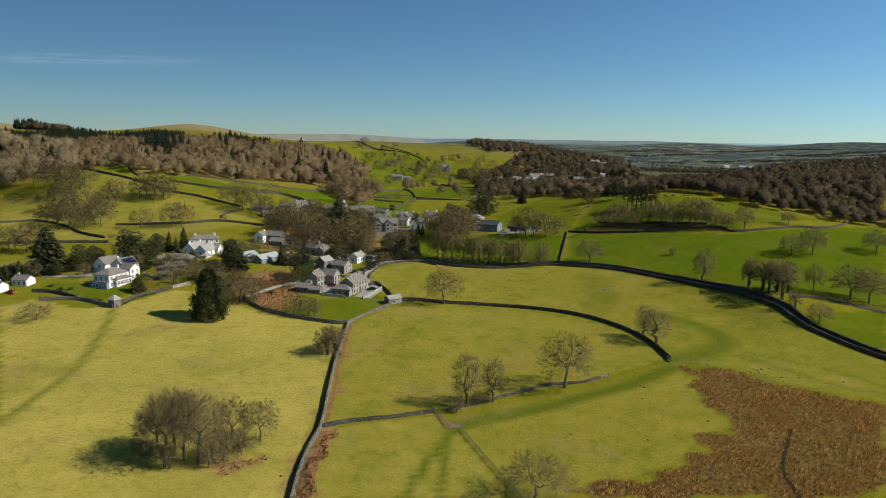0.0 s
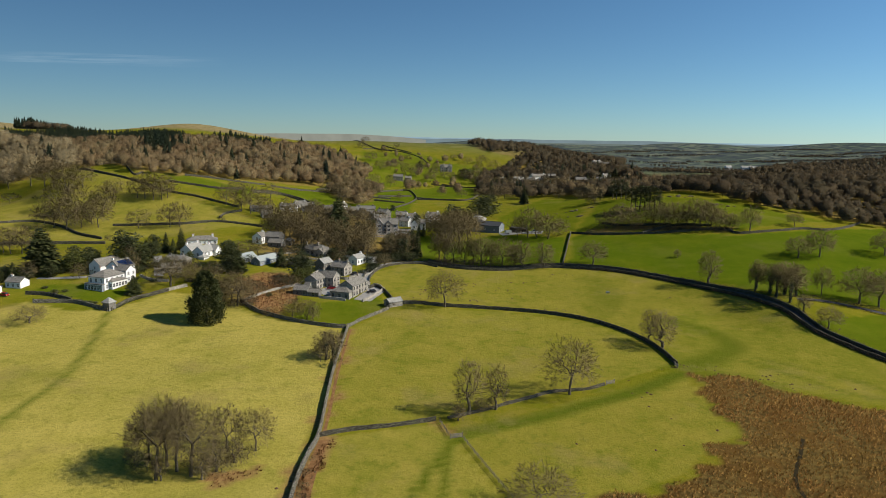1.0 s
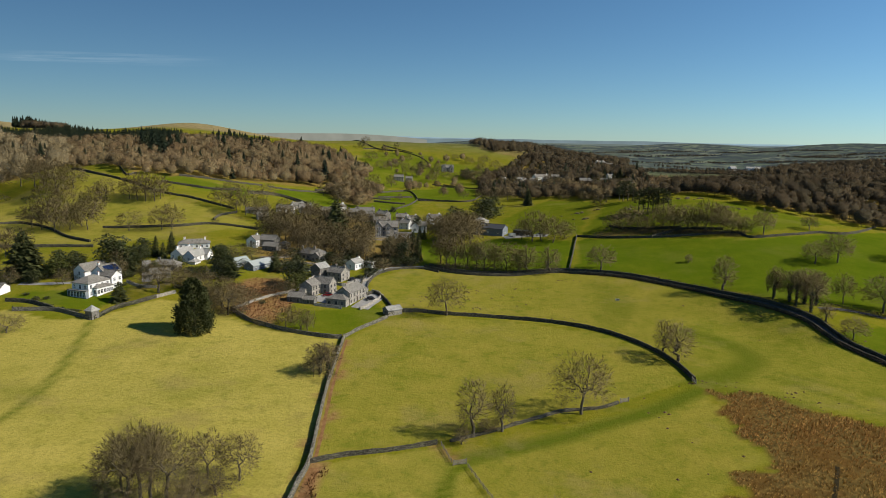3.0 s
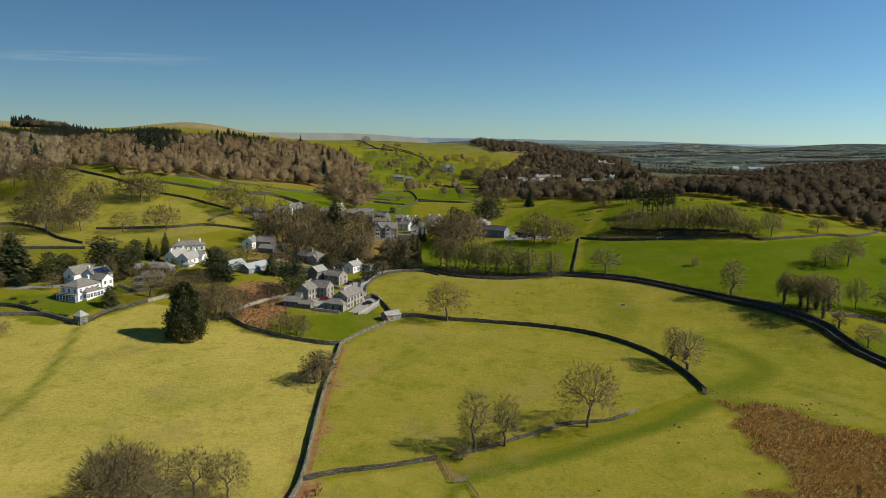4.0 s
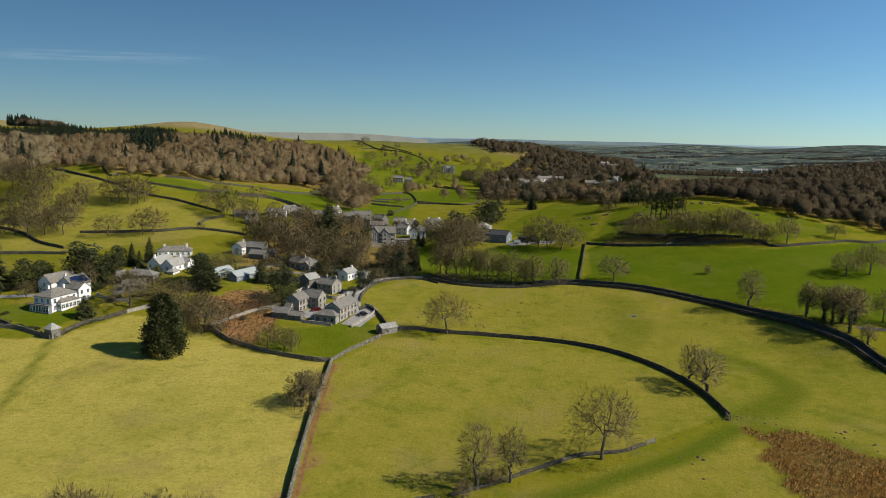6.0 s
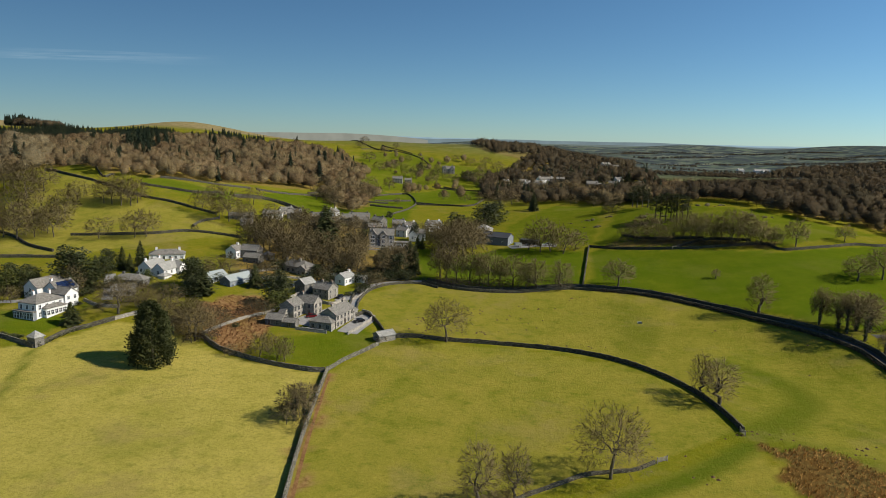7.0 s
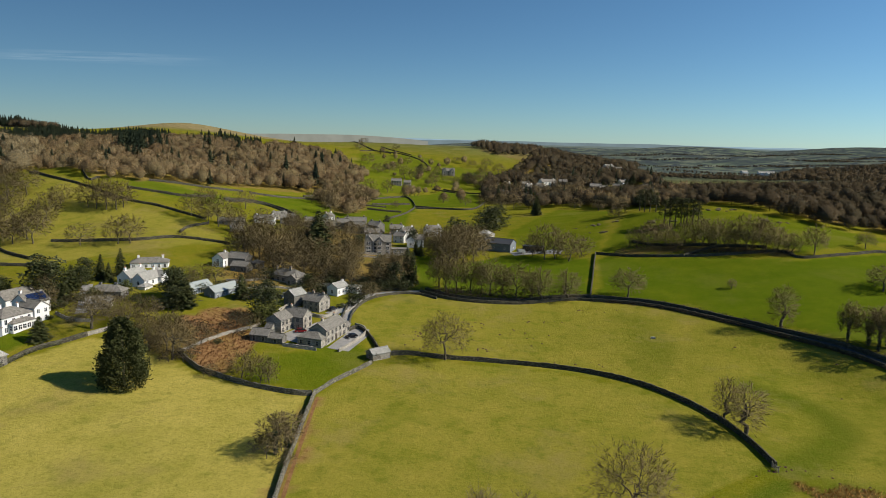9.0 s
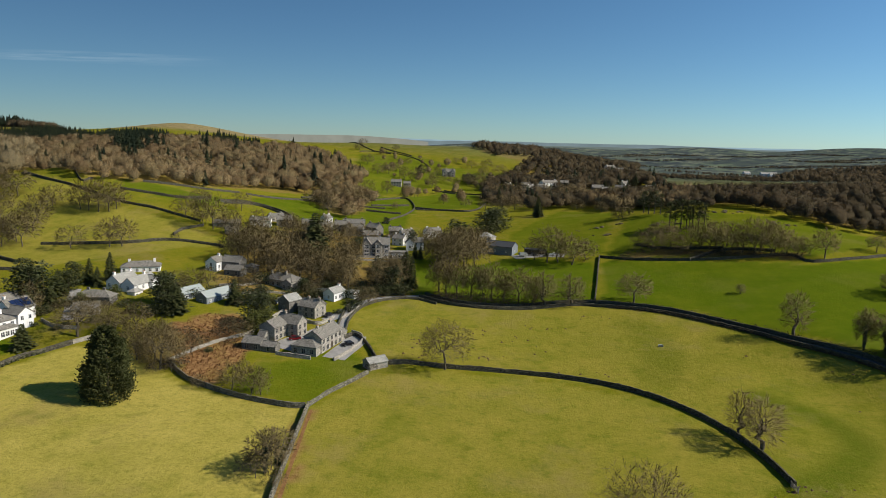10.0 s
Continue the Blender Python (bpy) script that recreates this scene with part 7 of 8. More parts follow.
# ---- rush bed ----
def tufts(name, poly, spacing, height, blades, half, material, label, seed, category, lean=0.35):
    """Tussocks of standing blades scattered over an outline, in one object."""
    rng = np.random.RandomState(seed)
    p = np.array(poly)
    x0, y0, x1, y1 = *p.min(0), *p.max(0)
    gx, gy = np.meshgrid(np.arange(x0, x1, spacing), np.arange(y0, y1, spacing))
    gx = gx.ravel() + rng.uniform(-0.6, 0.6, gx.size) * spacing
    gy = gy.ravel() + rng.uniform(-0.6, 0.6, gy.size) * spacing
    keep = inside(poly, gx + 1.6 * np.sin(gy / 5.3) + 1.2 * np.sin(gy / 2.1 + gx / 3.7), gy + 1.5 * np.sin(gx / 4.9) + 1.1 * np.sin(gx / 2.3 + gy / 4.1))
    thin = 0.5 + 0.5 * np.sin(gx / 9.0 + 2 * np.sin(gy / 13.0)) * np.sin(gy / 7.0 + np.sin(gx / 11.0))
    keep &= rng.uniform(size=gx.size) < 0.55 + 0.45 * thin
    for cx, cy in resampled(CREEK, 1.0):
        keep &= (gx - cx) ** 2 + (gy - cy) ** 2 > 0.08
    gx, gy, thin = gx[keep], gy[keep], thin[keep]
    n = len(gx)
    gzv = ground_z(gx, gy)
    h = height * rng.uniform(0.6, 1.25, n) * (0.7 + 0.4 * thin)
    tint = np.clip(rng.normal(0.5, 0.3, n) * (0.6 + 0.6 * thin), 0, 1)
    out, tints, facing = [], [], []
    for b in range(blades):
        t = rng.uniform(0, 2 * np.pi, n)
        c, s = np.cos(t), np.sin(t)
        r = rng.uniform(0, 0.35, n) * height
        bx, by = gx + c * r, gy + s * r
        tip = np.stack([bx + c * lean * h + rng.normal(0.05, 0.1, n), by + s * lean * h, gzv + h * rng.uniform(0.7, 1.1, n)], 1)
        a = np.stack([bx - s * half, by + c * half, gzv - 0.05], 1)
        d = np.stack([bx + s * half, by - c * half, gzv - 0.05], 1)
        t3 = np.stack([a, d, tip], 1)
        up = np.stack([0.8 * c + 0.3, 0.8 * s, np.full(n, 0.75)], 1)
        up /= np.linalg.norm(up, axis=1, keepdims=True)
        wrong = (np.cross(t3[:, 1] - t3[:, 0], t3[:, 2] - t3[:, 0]) * up).sum(1) < 0
        t3[wrong] = t3[wrong][:, [1, 0, 2]]
        out.append(t3)
        facing.append(np.repeat(up, 3, axis=0))
        tints.append(np.repeat(tint, 3))
    co, tint = np.concatenate(out).reshape(-1, 3), np.concatenate(tints)
    me = bpy.data.meshes.new(name)
    me.vertices.add(len(co))
    me.vertices.foreach_set("co", co.ravel())
    me.loops.add(len(co))
    me.loops.foreach_set("vertex_index", np.arange(len(co)))
    me.polygons.add(len(co) // 3)
    me.polygons.foreach_set("loop_start", np.arange(0, len(co), 3))
    me.polygons.foreach_set("loop_total", np.full(len(co) // 3, 3))
    me.update(calc_edges=True)
    me.attributes.new("tint", "FLOAT", "POINT").data.foreach_set("value", tint)
    me.polygons.foreach_set("use_smooth", np.ones(len(co) // 3, bool))
    me.normals_split_custom_set_from_vertices(np.concatenate(facing))
    me.materials.append(material)
    return tagged(new(name, me), label, category, kind="stuff")


CREEK = [(81.3, 177.3), (78.9, 172.3), (76.4, 167.5), (72.3, 160.0), (70.2, 154.5), (69.6, 149.4), (69.0, 143.8), (67.5, 132.0)]
MUD = mottled("wet_mud", (0.022, 0.018, 0.010), (0.055, 0.043, 0.022), 0.8, 1.0, 6, 0.4, 0.0)
sheet("ditch", CREEK, 0.45, MUD, "narrow dark muddy ditch winding through rushes", "ditch", 0.06, 1.0)
RUSHBLADE = tinted("rush_blades", (0.27, 0.125, 0.036), (0.64, 0.385, 0.125), (0.44, 0.305, 0.090))
FERNBLADE = tinted("dead_bracken", (0.16, 0.075, 0.03), (0.32, 0.17, 0.07))
for channel, amount, poly in COVER:
    if channel == 2:
        tufts("rushes", poly, 0.82, 0.9, 8, 0.05, RUSHBLADE, "brown winter rushes and reeds in a wet corner", 11, "rushes")
    if channel == 3 and amount > 0.7:
        tufts("bracken", poly, 1.0, 0.6, 5, 0.12, FERNBLADE, "russet dead bracken and leaf litter", 12, "bracken", 0.9)


# verges of dead bracken along the wall between the near pastures
RUSSET = mottled("dead_bracken_litter", (0.15, 0.078, 0.032), (0.34, 0.195, 0.085), 0.5, 0.97, 9, 0.4, 0.0)
sheet("verge", [(-40.6, 163.6), (-39.7, 152.0), (-38.5, 141.0), (-37.0, 130.0), (-33.4, 100.0)], 1.15, RUSSET, "russet verge of dead bracken beside a wall", "verge", 0.05, 1.0)
sheet("verge", [(-52.6, 254.0), (-50.2, 232.0), (-47.2, 207.5), (-43.4, 182.0), (-41.4, 167.0)], 0.45, RUSSET, "worn brown strip beside a field wall", "verge", 0.05, 1.0)
tufts("bracken", [(-41.4, 164.4), (-39.6, 164.0), (-38.3, 150.0), (-36.0, 131.0), (-32.2, 100.0), (-34.4, 100.0), (-38.0, 131.0), (-40.6, 150.0)], 0.55, 0.5, 5, 0.07, FERNBLADE, "russet dead bracken along a wall", 14, "bracken", 0.9)


# ---- yards, drives, garden walls and hedges ----
sheet("yard", [(-55.2, 290.5), (-53.6, 298.0), (-51.9, 306.0), (-52.6, 312.5)], 3.9, GRAVEL, "grey gravel forecourt of a stone house", "yard")
sheet("yard", [(-72.6, 294.5), (-70.0, 300.5), (-66.0, 306.5), (-62.5, 313.5)], 6.4, GRAVEL, "grey gravel courtyard between stone houses", "yard", 0.09)
sheet("driveway", [(-62.5, 313.0), (-60.5, 322.0), (-60.2, 332.0), (-59.6, 346.0)], 1.7, GRAVEL, "pale drive along the village lane", "road", 0.10)
sheet("driveway", [(-66.5, 326.0), (-63.5, 333.0), (-62.0, 340.0)], 2.4, GRAVEL, "grey parking place beside a stone house", "road", 0.12)
sheet("driveway", [(-150.5, 300.0), (-155.0, 309.0), (-160.0, 318.0), (-166.0, 330.0)], 2.0, GRAVEL, "pale drive between the white houses", "road", 0.10)
for pts, h, lab in (([(-73.9, 289.9), (-68.0, 289.0), (-62.0, 288.3)], 1.2, "low stone courtyard wall"), ([(-54.6, 288.6), (-51.6, 297.0), (-49.2, 307.5), (-50.6, 313.0), (-54.5, 315.6)], 1.1, "low stone forecourt wall"),
                    ([(-86.2, 316.0), (-85.2, 325.0), (-83.8, 334.5)], 1.1, "low stone garden wall"), ([(-64.2, 329.5), (-67.6, 321.0), (-75.0, 322.2), (-82.5, 324.0)], 1.2, "low stone garden wall"),
                    ([(-57.8, 349.0), (-58.6, 338.0), (-62.0, 327.5)], 0.9, "low stone garden wall"), ([(-103.5, 278.5), (-100.0, 287.0), (-94.5, 297.0), (-88.5, 304.5), (-86.5, 315.0)], 1.0, "rough stone garden wall among bracken"),
                    ([(-133.0, 290.5), (-138.0, 283.0)], 1.3, "garden boundary wall of grey stone"), ([(-76.0, 428.0), (-66.0, 429.5), (-54.0, 432.0)], 1.2, "stone terrace wall below the hotel"),
                    ([(-78.0, 421.0), (-66.0, 422.5), (-54.0, 425.0)], 0.9, "stone terrace wall below the hotel"), ([(-158.0, 297.5), (-150.5, 293.5), (-143.0, 294.0)], 1.1, "low stone garden wall"),
                    ([(-106.0, 345.0), (-98.0, 351.0), (-88.0, 352.5)], 1.0, "low stone garden wall"), ([(-118.0, 352.0), (-110.0, 356.0), (-104.0, 362.0)], 1.0, "low stone garden wall")):
    stone_wall(pts, height=h, label=lab, group="garden walls", step=1.0, width=0.5, stone=HOUSESTONE)
hedge([(-183.0, 260.8), (-167.4, 263.0), (-152.5, 257.5)], 1.7, 0.7, "dark clipped hedge round a garden", "garden hedges", 30, EVERGREEN)
hedge([(-192.0, 270.4), (-181.0, 269.4), (-170.0, 264.8)], 1.4, 0.7, "dark clipped hedge round a garden", "garden hedges", 30, EVERGREEN)
hedge([(-147.8, 259.5), (-145.8, 268.5), (-142.0, 275.0)], 1.0, 0.6, "dark clipped hedge round a garden", "garden hedges", 26, EVERGREEN)
hedge([(-205.0, 296.0), (-192.0, 297.5), (-180.0, 298.5)], 1.6, 0.8, "brown beech hedge beside a drive", "garden hedges", 26)
hedge([(-200.0, 352.0), (-185.0, 350.0), (-172.0, 347.0)], 2.2, 0.9, "dark hedge behind the gardens", "garden hedges", 30, EVERGREEN)
hedge([(-135.0, 350.0), (-126.0, 356.0), (-118.0, 362.0)], 2.0, 1.0, "dark hedge behind the gardens", "garden hedges", 30, EVERGREEN)
hedge([(-60.0, 372.0), (-45.0, 372.0), (-30.0, 366.0)], 2.0, 1.2, "dark hedge along the village lane", "garden hedges", 34, EVERGREEN)
hedge([(-28.0, 372.0), (-10.0, 374.0), (14.0, 374.0), (34.0, 372.0)], 1.6, 1.2, "dark leafless hedge along the country lane")
hedge([(58.0, 431.0), (75.0, 422.0), (96.0, 417.0), (119.0, 415.5), (135.0, 416.0)], 2.2, 1.6, "dark leafless hedge under the mound trees", density=30)


# ---- fence, gates and troughs ----
def plank_box(name, sx, sy, sz):
    bm = bmesh.new()
    box(bm, -sx / 2, sx / 2, -sy / 2, sy / 2, 0, sz)
    me = bpy.data.meshes.new(name)
    bm.to_mesh(me)
    bm.free()
    me.materials.append(GREYWOOD)
    return me


def post_fence(points, label):
    p = resampled(points, 2.4)
    e = thing("post_fence", *p[0], label, "fence", "field fences")
    post = plank_box("post", 0.14, 0.14, 1.45)
    for x, y in p:
        q = part("post", post, GREYWOOD, e)
        q.location = (x - p[0][0], y - p[0][1], gz(x, y) - 0.25 - e.location.z)
    for (ax, ay), (bx, by) in zip(p, p[1:]):
        for h in (0.45, 0.95):
            bm = bmesh.new()
            a, b = Vector((ax, ay, gz(ax, ay) + h)), Vector((bx, by, gz(bx, by) + h))
            box(bm, 0, (b - a).length, -0.03, 0.03, -0.06, 0.06, Matrix.Translation(a - e.location) @ (b - a).to_track_quat("X", "Z").to_matrix().to_4x4())
            part("rail", bm, GREYWOOD, e)
    return e


def field_gate(x, y, turn, width, label):
    e = thing("field_gate", x, y, label, "gate", "field gates", turn=turn)
    for s in (-1, 1):
        bm = bmesh.new()
        box(bm, s * width / 2 - 0.1, s * width / 2 + 0.1, -0.1, 0.1, -0.3, 1.5)
        part("gatepost", bm, GREYWOOD, e)
    for k in range(5):
        bm = bmesh.new()
        box(bm, -width / 2 + 0.1, width / 2 - 0.1, -0.03, 0.03, 0.18 + 0.24 * k, 0.30 + 0.24 * k)
        part("bar", bm, GREYWOOD, e)
    bm = bmesh.new()
    box(bm, -0.05, math.hypot(width - 0.3, 1.0), -0.05, -0.03, -0.05, 0.05, Matrix.Translation((-width / 2 + 0.15, 0, 0.2)) @ Matrix.Rotation(-math.atan2(1.0, width - 0.3), 4, "Y"))
    part("brace", bm, GREYWOOD, e)
    return e


post_fence([(-12.6, 178.8), (-9.6, 170.6)], "grey wooden post-and-rail fence beside a gate")
post_fence([(-5.6, 168.6), (-1.6, 159.0), (2.6, 149.4), (6.6, 140.6), (11.0, 131.0)], "grey wooden post-and-rail fence across the pasture")
field_gate(-7.6, 169.8, 20, 3.2, "weathered wooden field gate in a fence")
field_gate(37.7, 209.6, 30, 3.0, "weathered wooden field gate beside a tumbled wall")
field_gate(61.8, 226.2, -80, 2.6, "weathered wooden field gate at a wall end")


def trough(x, y, turn, label):
    e = thing("feed_trough", x, y, label, "trough", "field troughs", turn=turn)
    bm = bmesh.new()
    prism(bm, [(-0.3, 0.25), (-0.45, 0.75), (-0.38, 0.75), (-0.25, 0.32), (0.25, 0.32), (0.38, 0.75), (0.45, 0.75), (0.3, 0.25)], -0.8, 0.8)
    part("basin", bm, METALROOF, e)
    for sx in (-0.6, 0.6):
        bm = bmesh.new()
        box(bm, sx - 0.08, sx + 0.08, -0.3, 0.3, -0.1, 0.27)
        part("foot", bm, METALROOF, e)


trough(54.4, 318.0, 10, "pale feed trough standing in pasture")


# ---- molehills ----
def molehills(spots, label):
    rnd = random.Random(9)
    v, f = [], []
    for cx, cy, n, rx, ry in spots:
        for _ in range(n):
            x, y, r = cx + rnd.gauss(0, rx), cy + rnd.gauss(0, ry), rnd.uniform(0.25, 0.6)
            k, g = len(v), gz(x, y)
            v += [(x + r * math.cos(t) * rnd.uniform(0.8, 1.2), y + r * math.sin(t) * rnd.uniform(0.8, 1.2), g - 0.05) for t in np.linspace(0, 2 * math.pi, 8)[:7]]
            v.append((x, y, g + r * 0.6))
            f += [(k + i, k + (i + 1) % 7, k + 7) for i in range(7)]
    return tagged(new("molehills", mesh_of("molehills", v, f, EARTH)), label, "molehills", kind="stuff")


molehills([(-30, 300, 8, 4, 2), (-8, 302, 12, 5, 3), (14, 336, 8, 4, 2), (-30, 312, 12, 4, 3), (8, 318, 12, 6, 5), (-14, 330, 10, 5, 4), (66, 226, 12, 5, 1.5), (80, 220, 10, 7, 2), (96, 214, 10, 8, 2), (40, 350, 10, 8, 1.5), (44, 205, 6, 6, 3),
           (20, 292, 12, 14, 1.2), (-40, 140, 6, 3, 6), (-70, 330, 4, 3, 3), (110, 280, 8, 25, 12), (60, 180, 8, 14, 8)], "dark molehills and tussocks dotted over pasture")


# ---- rock outcrops ----
def outcrop(x, y, n, spread, label):
    """A low group of half-buried rocks: faceted lumps of uneven size."""
    rnd = random.Random(int(x * 3 + y))
    e = thing("rock_outcrop", x, y, label, "rocks", "outcrops on the knoll")
    for _ in range(n):
        r = rnd.uniform(0.5, 1.7)
        px, py = rnd.gauss(0, spread), rnd.gauss(0, spread * 0.45)
        bm = bmesh.new()
        bmesh.ops.create_icosphere(bm, subdivisions=1, radius=r)
        for v in bm.verts:
            v.co *= rnd.uniform(0.75, 1.2)
            v.co.z *= 0.5
        bmesh.ops.translate(bm, vec=(px, py, gz(x + px, y + py) - e.location.z + 0.02), verts=bm.verts)
        part("rock", bm, MOSSROCK, e)


MOSSROCK = mottled("lichened_rock", (0.07, 0.058, 0.030), (0.18, 0.150, 0.080), 1.2, 0.95, 6, 0.5)
for ox, oy, n, spread in ((58, 508, 14, 5), (60, 486, 9, 3.5), (44, 470, 8, 3), (96, 486, 10, 5), (116, 500, 12, 6), (134, 494, 12, 6), (150, 470, 9, 6), (82, 470, 8, 4), (30, 500, 8, 4), (-12, 492, 6, 3)):
    outcrop(ox, oy, n, spread, "low grey-brown rock outcrop in rough grass")


# ---- parked cars ----
def car(x, y, turn, colour, label, long=4.2):
    paint = plain("car_paint", colour, 0.25, 0.0, 0.6)
    e = thing("car", x, y, label, "car", "parked cars", turn=turn, z=gz(x, y) + 0.08)
    k = long / 4.2
    bm = bmesh.new()
    prism(bm, [(-2.1 * k, 0.3), (2.1 * k, 0.3), (2.12 * k, 0.62), (1.95 * k, 0.82), (0.95 * k, 0.95), (-1.7 * k, 0.98), (-2.05 * k, 0.85), (-2.12 * k, 0.55)], -0.86, 0.86, Matrix.Rotation(math.pi / 2, 4, "Z"))
    bmesh.ops.bevel(bm, geom=bm.edges[:], offset=0.06, segments=2, affect="EDGES")
    body = part("body", bm, paint, e)
    bm = bmesh.new()
    prism(bm, [(-1.75 * k, 0.95), (1.0 * k, 0.93), (0.35 * k, 1.44), (-1.25 * k, 1.46)], -0.74, 0.74, Matrix.Rotation(math.pi / 2, 4, "Z"))
    bmesh.ops.bevel(bm, geom=bm.edges[:], offset=0.07, segments=2, affect="EDGES")
    part("cabin", bm, GLASS, e, "dark glazed cabin")
    bm = bmesh.new()
    box(bm, -1.2 * k, 0.3 * k, -0.66, 0.66, 1.43, 1.49)
    part("roof", bm, paint, e)
    for sx in (-1.3 * k, 1.3 * k):
        for sy in (-0.8, 0.8):
            bm = bmesh.new()
            bmesh.ops.create_cone(bm, segments=14, radius1=0.32, radius2=0.32, depth=0.22, cap_ends=True)
            bmesh.ops.transform(bm, matrix=Matrix.Translation((sx, sy, 0.32)) @ Matrix.Rotation(math.pi / 2, 4, "X"), verts=bm.verts)
            w = part("wheel", bm, DARKROOF, e)
            bm = bmesh.new()
            bmesh.ops.create_cone(bm, segments=10, radius1=0.19, radius2=0.17, depth=0.25, cap_ends=True)
            bmesh.ops.transform(bm, matrix=Matrix.Translation((sx, sy, 0.32)) @ Matrix.Rotation(math.pi / 2, 4, "X"), verts=bm.verts)
            part("rim", bm, METALROOF, w)
    for sy in (-0.6, 0.6):
        bm = bmesh.new()
        box(bm, 1.98 * k, 2.12 * k, sy - 0.16, sy + 0.16, 0.58, 0.72)
        part("headlight", bm, PAINT, body)
    return e


car(-71.6, 303.6, 20, (0.16, 0.012, 0.014), "dark red car parked in a courtyard")
car(-53.2, 303.0, 40, (0.012, 0.012, 0.014), "black car parked before a stone house")
car(-90.5, 338.5, -15, (0.03, 0.035, 0.045), "dark car parked beside a barn")
car(-88.8, 342.0, -15, (0.20, 0.21, 0.22), "grey car parked beside a barn", 4.5)
car(-66.8, 330.5, 70, (0.02, 0.02, 0.024), "black car parked beside a house")
car(-199.5, 266.0, -10, (0.35, 0.02, 0.02), "red car parked by a garden hedge", 3.9)


# ---- the barn's yard ----
def farm_trailer(x, y, turn, side, label, long=4.0):
    """A flat farm trailer: bed with drop sides, drawbar, axle and two wheels."""
    e = thing("farm_trailer", x, y, label, "trailer", "farm machinery", turn=turn)
    bm = bmesh.new()
    box(bm, -long / 2, long / 2, -1.0, 1.0, 0.75, 0.9)
    part("bed", bm, DARKWOOD, e)
    for x0, x1, y0, y1 in ((-long / 2, long / 2, -1.05, -1.0), (-long / 2, long / 2, 1.0, 1.05), (-long / 2 - 0.05, -long / 2, -1.05, 1.05), (long / 2, long / 2 + 0.05, -1.05, 1.05)):
        bm = bmesh.new()
        box(bm, x0, x1, y0, y1, 0.75, 0.9 + side)
        part("side_board", bm, METALROOF if side > 0.8 else GREYWOOD, e)
    bm = bmesh.new()
    box(bm, long / 2, long / 2 + 1.3, -0.06, 0.06, 0.6, 0.74)
    part("drawbar", bm, DARKROOF, e)
    for sy in (-1.15, 1.15):
        bm = bmesh.new()
        bmesh.ops.create_cone(bm, segments=14, radius1=0.42, radius2=0.42, depth=0.24, cap_ends=True)
        bmesh.ops.transform(bm, matrix=Matrix.Translation((-0.3, sy, 0.42)) @ Matrix.Rotation(math.pi / 2, 4, "X"), verts=bm.verts)
        part("wheel", bm, DARKROOF, e)
    return e


sheet("yard", [(6.0, 444.0), (14.0, 446.5), (24.0, 447.0), (33.0, 445.0)], 4.0, GRAVEL, "pale gravel yard beside a barn", "yard")
farm_trailer(11.0, 445.5, 20, 1.5, "pale high-sided livestock trailer in the barn yard")
farm_trailer(17.5, 447.5, -35, 0.4, "low wooden farm trailer in the barn yard")
farm_trailer(23.0, 444.5, 70, 0.4, "low wooden farm trailer beside a hedge", 3.4)
car(28.0, 446.5, 15, (0.55, 0.55, 0.54), "white van parked in the barn yard", 4.8)


# ---- far hills on the horizon ----
def ridge(name, dist, top, wave, colour, glow, seed, label, x0=-4200, x1=4200):
    """A long low hill far behind everything, a plain backdrop of distance. The haze is painted in: its colour glows."""
    rng = np.random.RandomState(seed)
    ph = rng.uniform(0, 6.28, 6)
    xs = np.linspace(x0, x1, 160)
    z = top + wave * (np.sin(xs / 900 + ph[0]) + 0.6 * np.sin(xs / 410 + ph[1]) + 0.35 * np.sin(xs / 170 + ph[2]) + 0.15 * np.sin(xs / 70 + ph[3]))
    ease = np.clip(np.minimum(xs - x0, x1 - xs) / (0.25 * (x1 - x0)), 0, 1) if x1 - x0 < 3000 else np.ones(len(xs))
    z = z - 26 * (1 - ease) ** 2
    v = []
    for x, h in zip(xs, z):
        v += [(x, dist, -60), (x, dist + 20, h), (x, dist + 60, -60)]
    f = []
    for i in range(len(xs) - 1):
        a = i * 3
        f += [(a, a + 3, a + 4, a + 1), (a + 1, a + 4, a + 5, a + 2)]
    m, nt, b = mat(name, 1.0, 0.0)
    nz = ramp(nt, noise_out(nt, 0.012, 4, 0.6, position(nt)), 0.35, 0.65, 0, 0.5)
    # hazy tone given off as emission, in place of air between
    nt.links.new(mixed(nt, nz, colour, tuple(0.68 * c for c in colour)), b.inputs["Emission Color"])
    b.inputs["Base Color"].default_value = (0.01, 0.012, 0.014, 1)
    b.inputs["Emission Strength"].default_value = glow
    return tagged(new(name, mesh_of(name, v, f, m)), label, "backdrop", kind="structure")


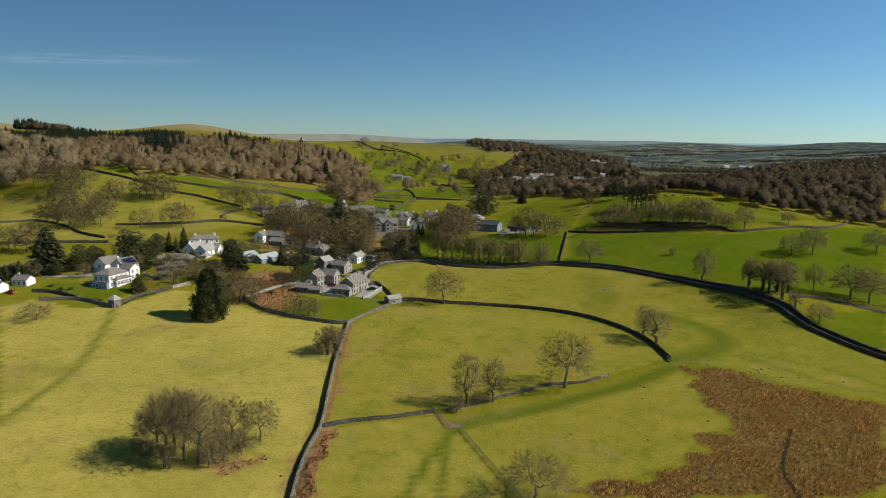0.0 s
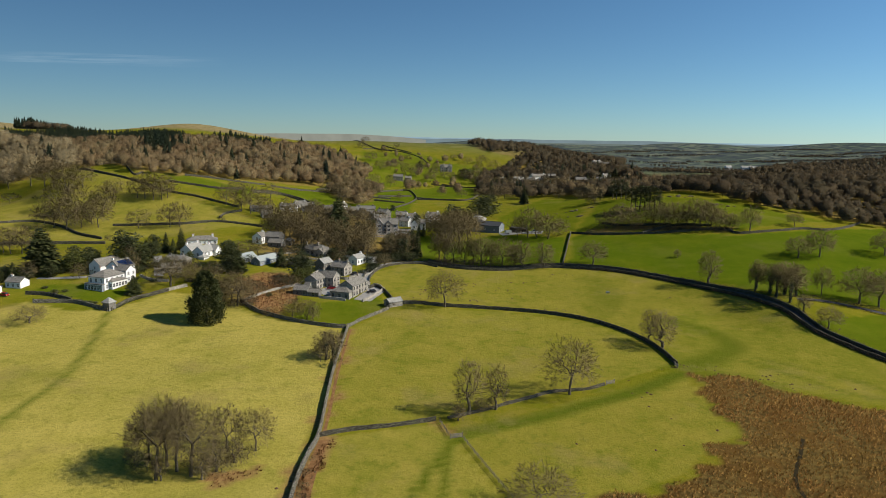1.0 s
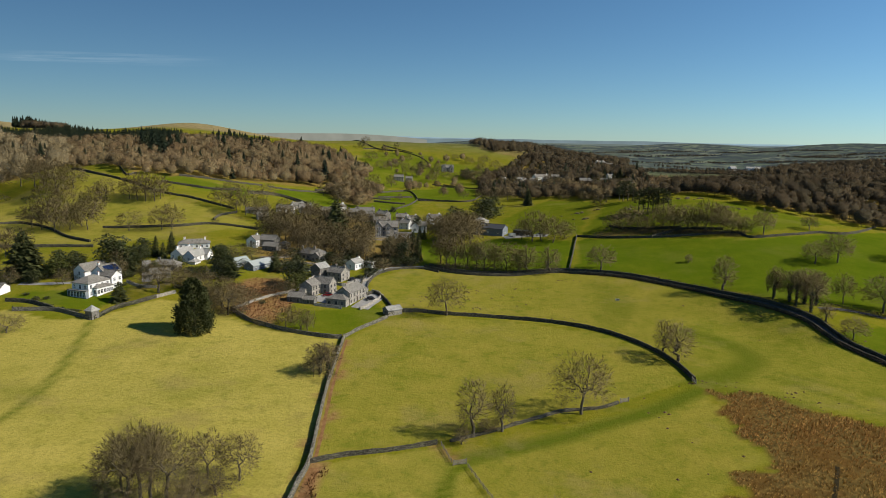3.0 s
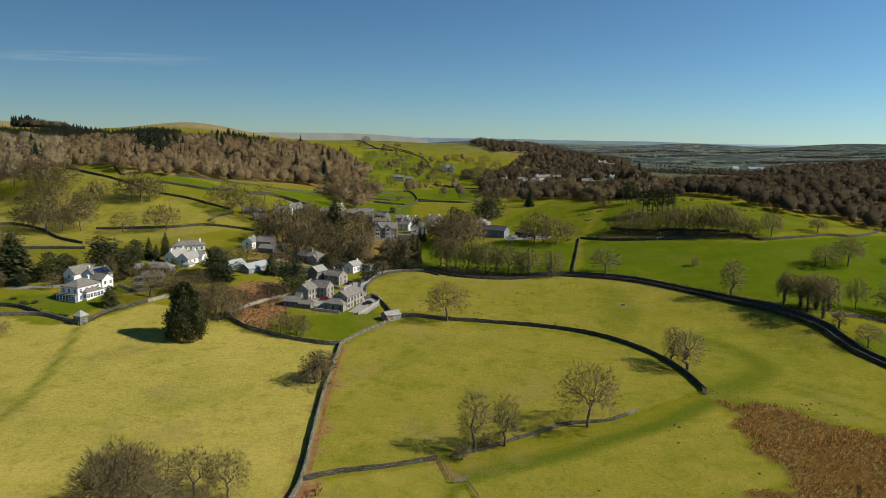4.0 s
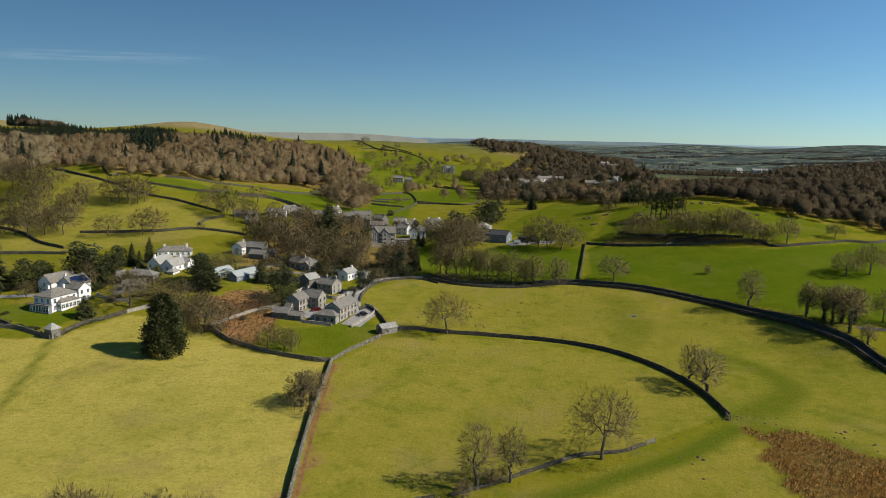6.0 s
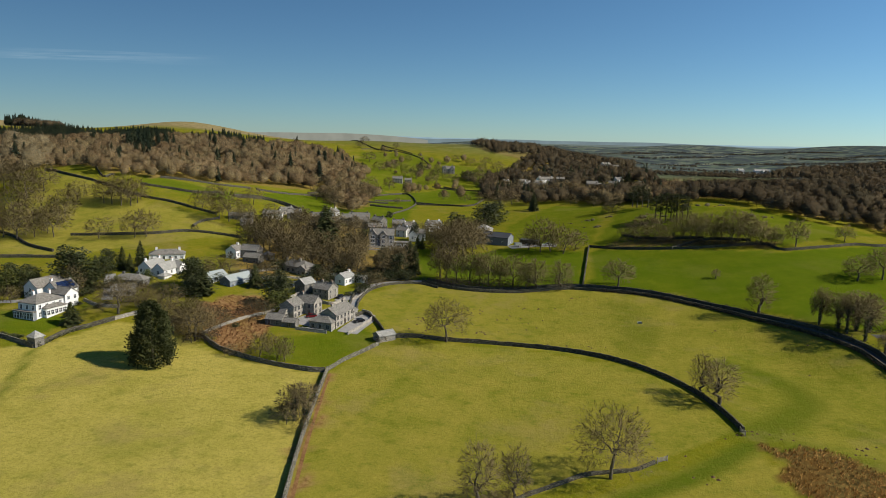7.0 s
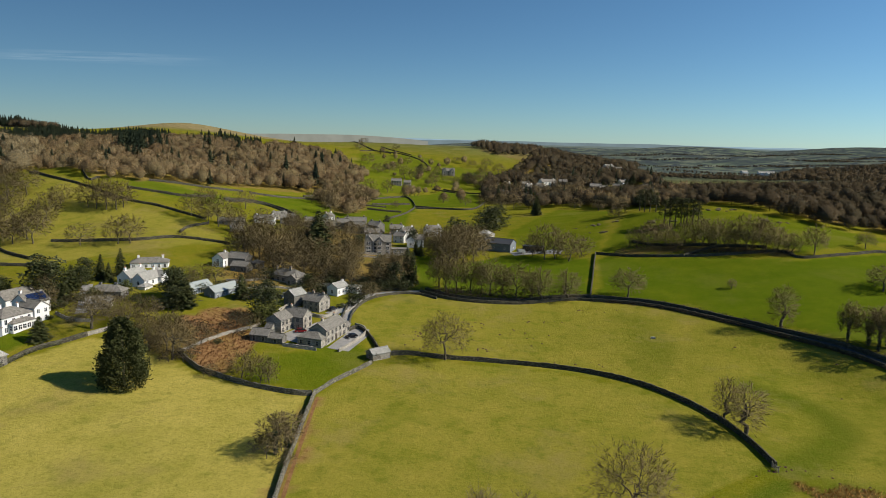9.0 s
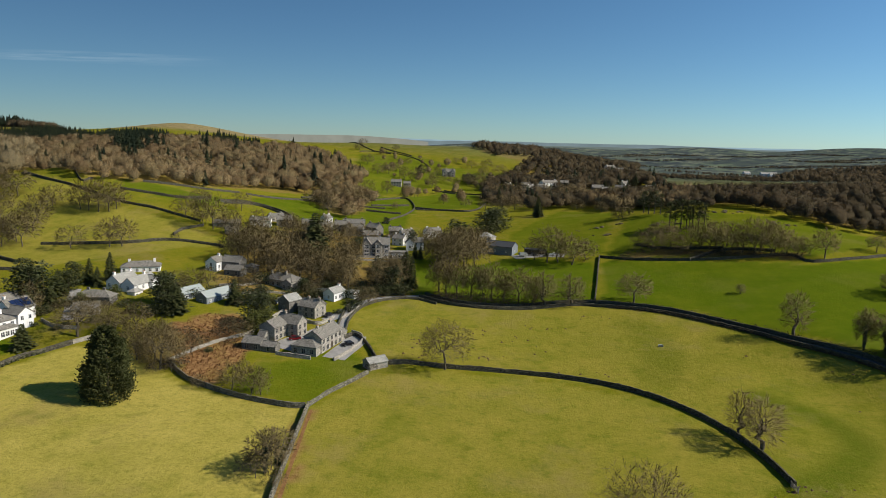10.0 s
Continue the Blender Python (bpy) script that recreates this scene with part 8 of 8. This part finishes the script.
ridge("backdrop_fells", 4940, 74, 5, (0.26, 0.37, 0.43), 1.0, 3, "fells hazed pale blue on the far horizon")
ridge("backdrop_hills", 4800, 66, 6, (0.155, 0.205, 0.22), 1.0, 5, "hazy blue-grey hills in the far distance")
ridge("backdrop_fells", 4600, 82, 5, (0.24, 0.245, 0.205), 1.0, 12, "fells hazed pale brown on the far horizon", -2300, -450)
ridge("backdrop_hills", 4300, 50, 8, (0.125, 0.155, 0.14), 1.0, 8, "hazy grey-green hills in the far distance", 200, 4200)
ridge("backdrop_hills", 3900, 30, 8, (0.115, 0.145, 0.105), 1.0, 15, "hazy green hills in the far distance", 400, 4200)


def cloud_streak(x0, x1, y, z, thick, label):
    """A thin wisp of high cloud: a see-through sheet whose density fades to its edges, glowing in place of sunlight."""
    m = bpy.data.materials.new("thin_cloud")
    m.use_nodes = True
    nt = m.node_tree
    nt.nodes.clear()
    out, blend = nt.nodes.new("ShaderNodeOutputMaterial"), nt.nodes.new("ShaderNodeMixShader")
    clear, white = nt.nodes.new("ShaderNodeBsdfTransparent"), node(nt, "ShaderNodeEmission", Color=(0.50, 0.62, 0.70, 1), Strength=0.9)
    uv = nt.nodes.new("ShaderNodeTexCoord").outputs["Generated"]
    s = nt.nodes.new("ShaderNodeSeparateXYZ")
    nt.links.new(uv, s.inputs[0])
    stretch = node(nt, "ShaderNodeMapping")
    stretch.inputs["Scale"].default_value = (2.0, 1.0, 3.5)
    nt.links.new(uv, stretch.inputs["Vector"])
    wisp = ramp(nt, noise_out(nt, 2.2, 5, 0.6, stretch.outputs[0]), 0.35, 0.75)
    across = maths(nt, "MULTIPLY", ramp(nt, s.outputs[2], 0.0, 0.45), ramp(nt, s.outputs[2], 1.0, 0.55))
    along = maths(nt, "MULTIPLY", ramp(nt, s.outputs[0], 0.0, 0.2), ramp(nt, s.outputs[0], 1.0, 0.6))
    nt.links.new(maths(nt, "MULTIPLY", maths(nt, "MULTIPLY", across, along), maths(nt, "MULTIPLY", wisp, 0.24)), blend.inputs[0])
    nt.links.new(clear.outputs[0], blend.inputs[1])
    nt.links.new(white.outputs[0], blend.inputs[2])
    nt.links.new(blend.outputs[0], out.inputs[0])
    v, f = [], []
    for i, x in enumerate(np.linspace(x0, x1, 12)):
        dz = -thick * 0.5 * i / 11
        v += [(x, y, z + dz), (x, y + 60, z + thick + dz)]
        if i:
            f.append((2 * i - 2, 2 * i, 2 * i + 1, 2 * i - 1))
    return tagged(new("backdrop_cloud", mesh_of("backdrop_cloud", v, f, m)), label, "cloud", kind="structure")


cloud_streak(-3500, -1750, 4500, 528, 80, "thin pale streak of high cloud")
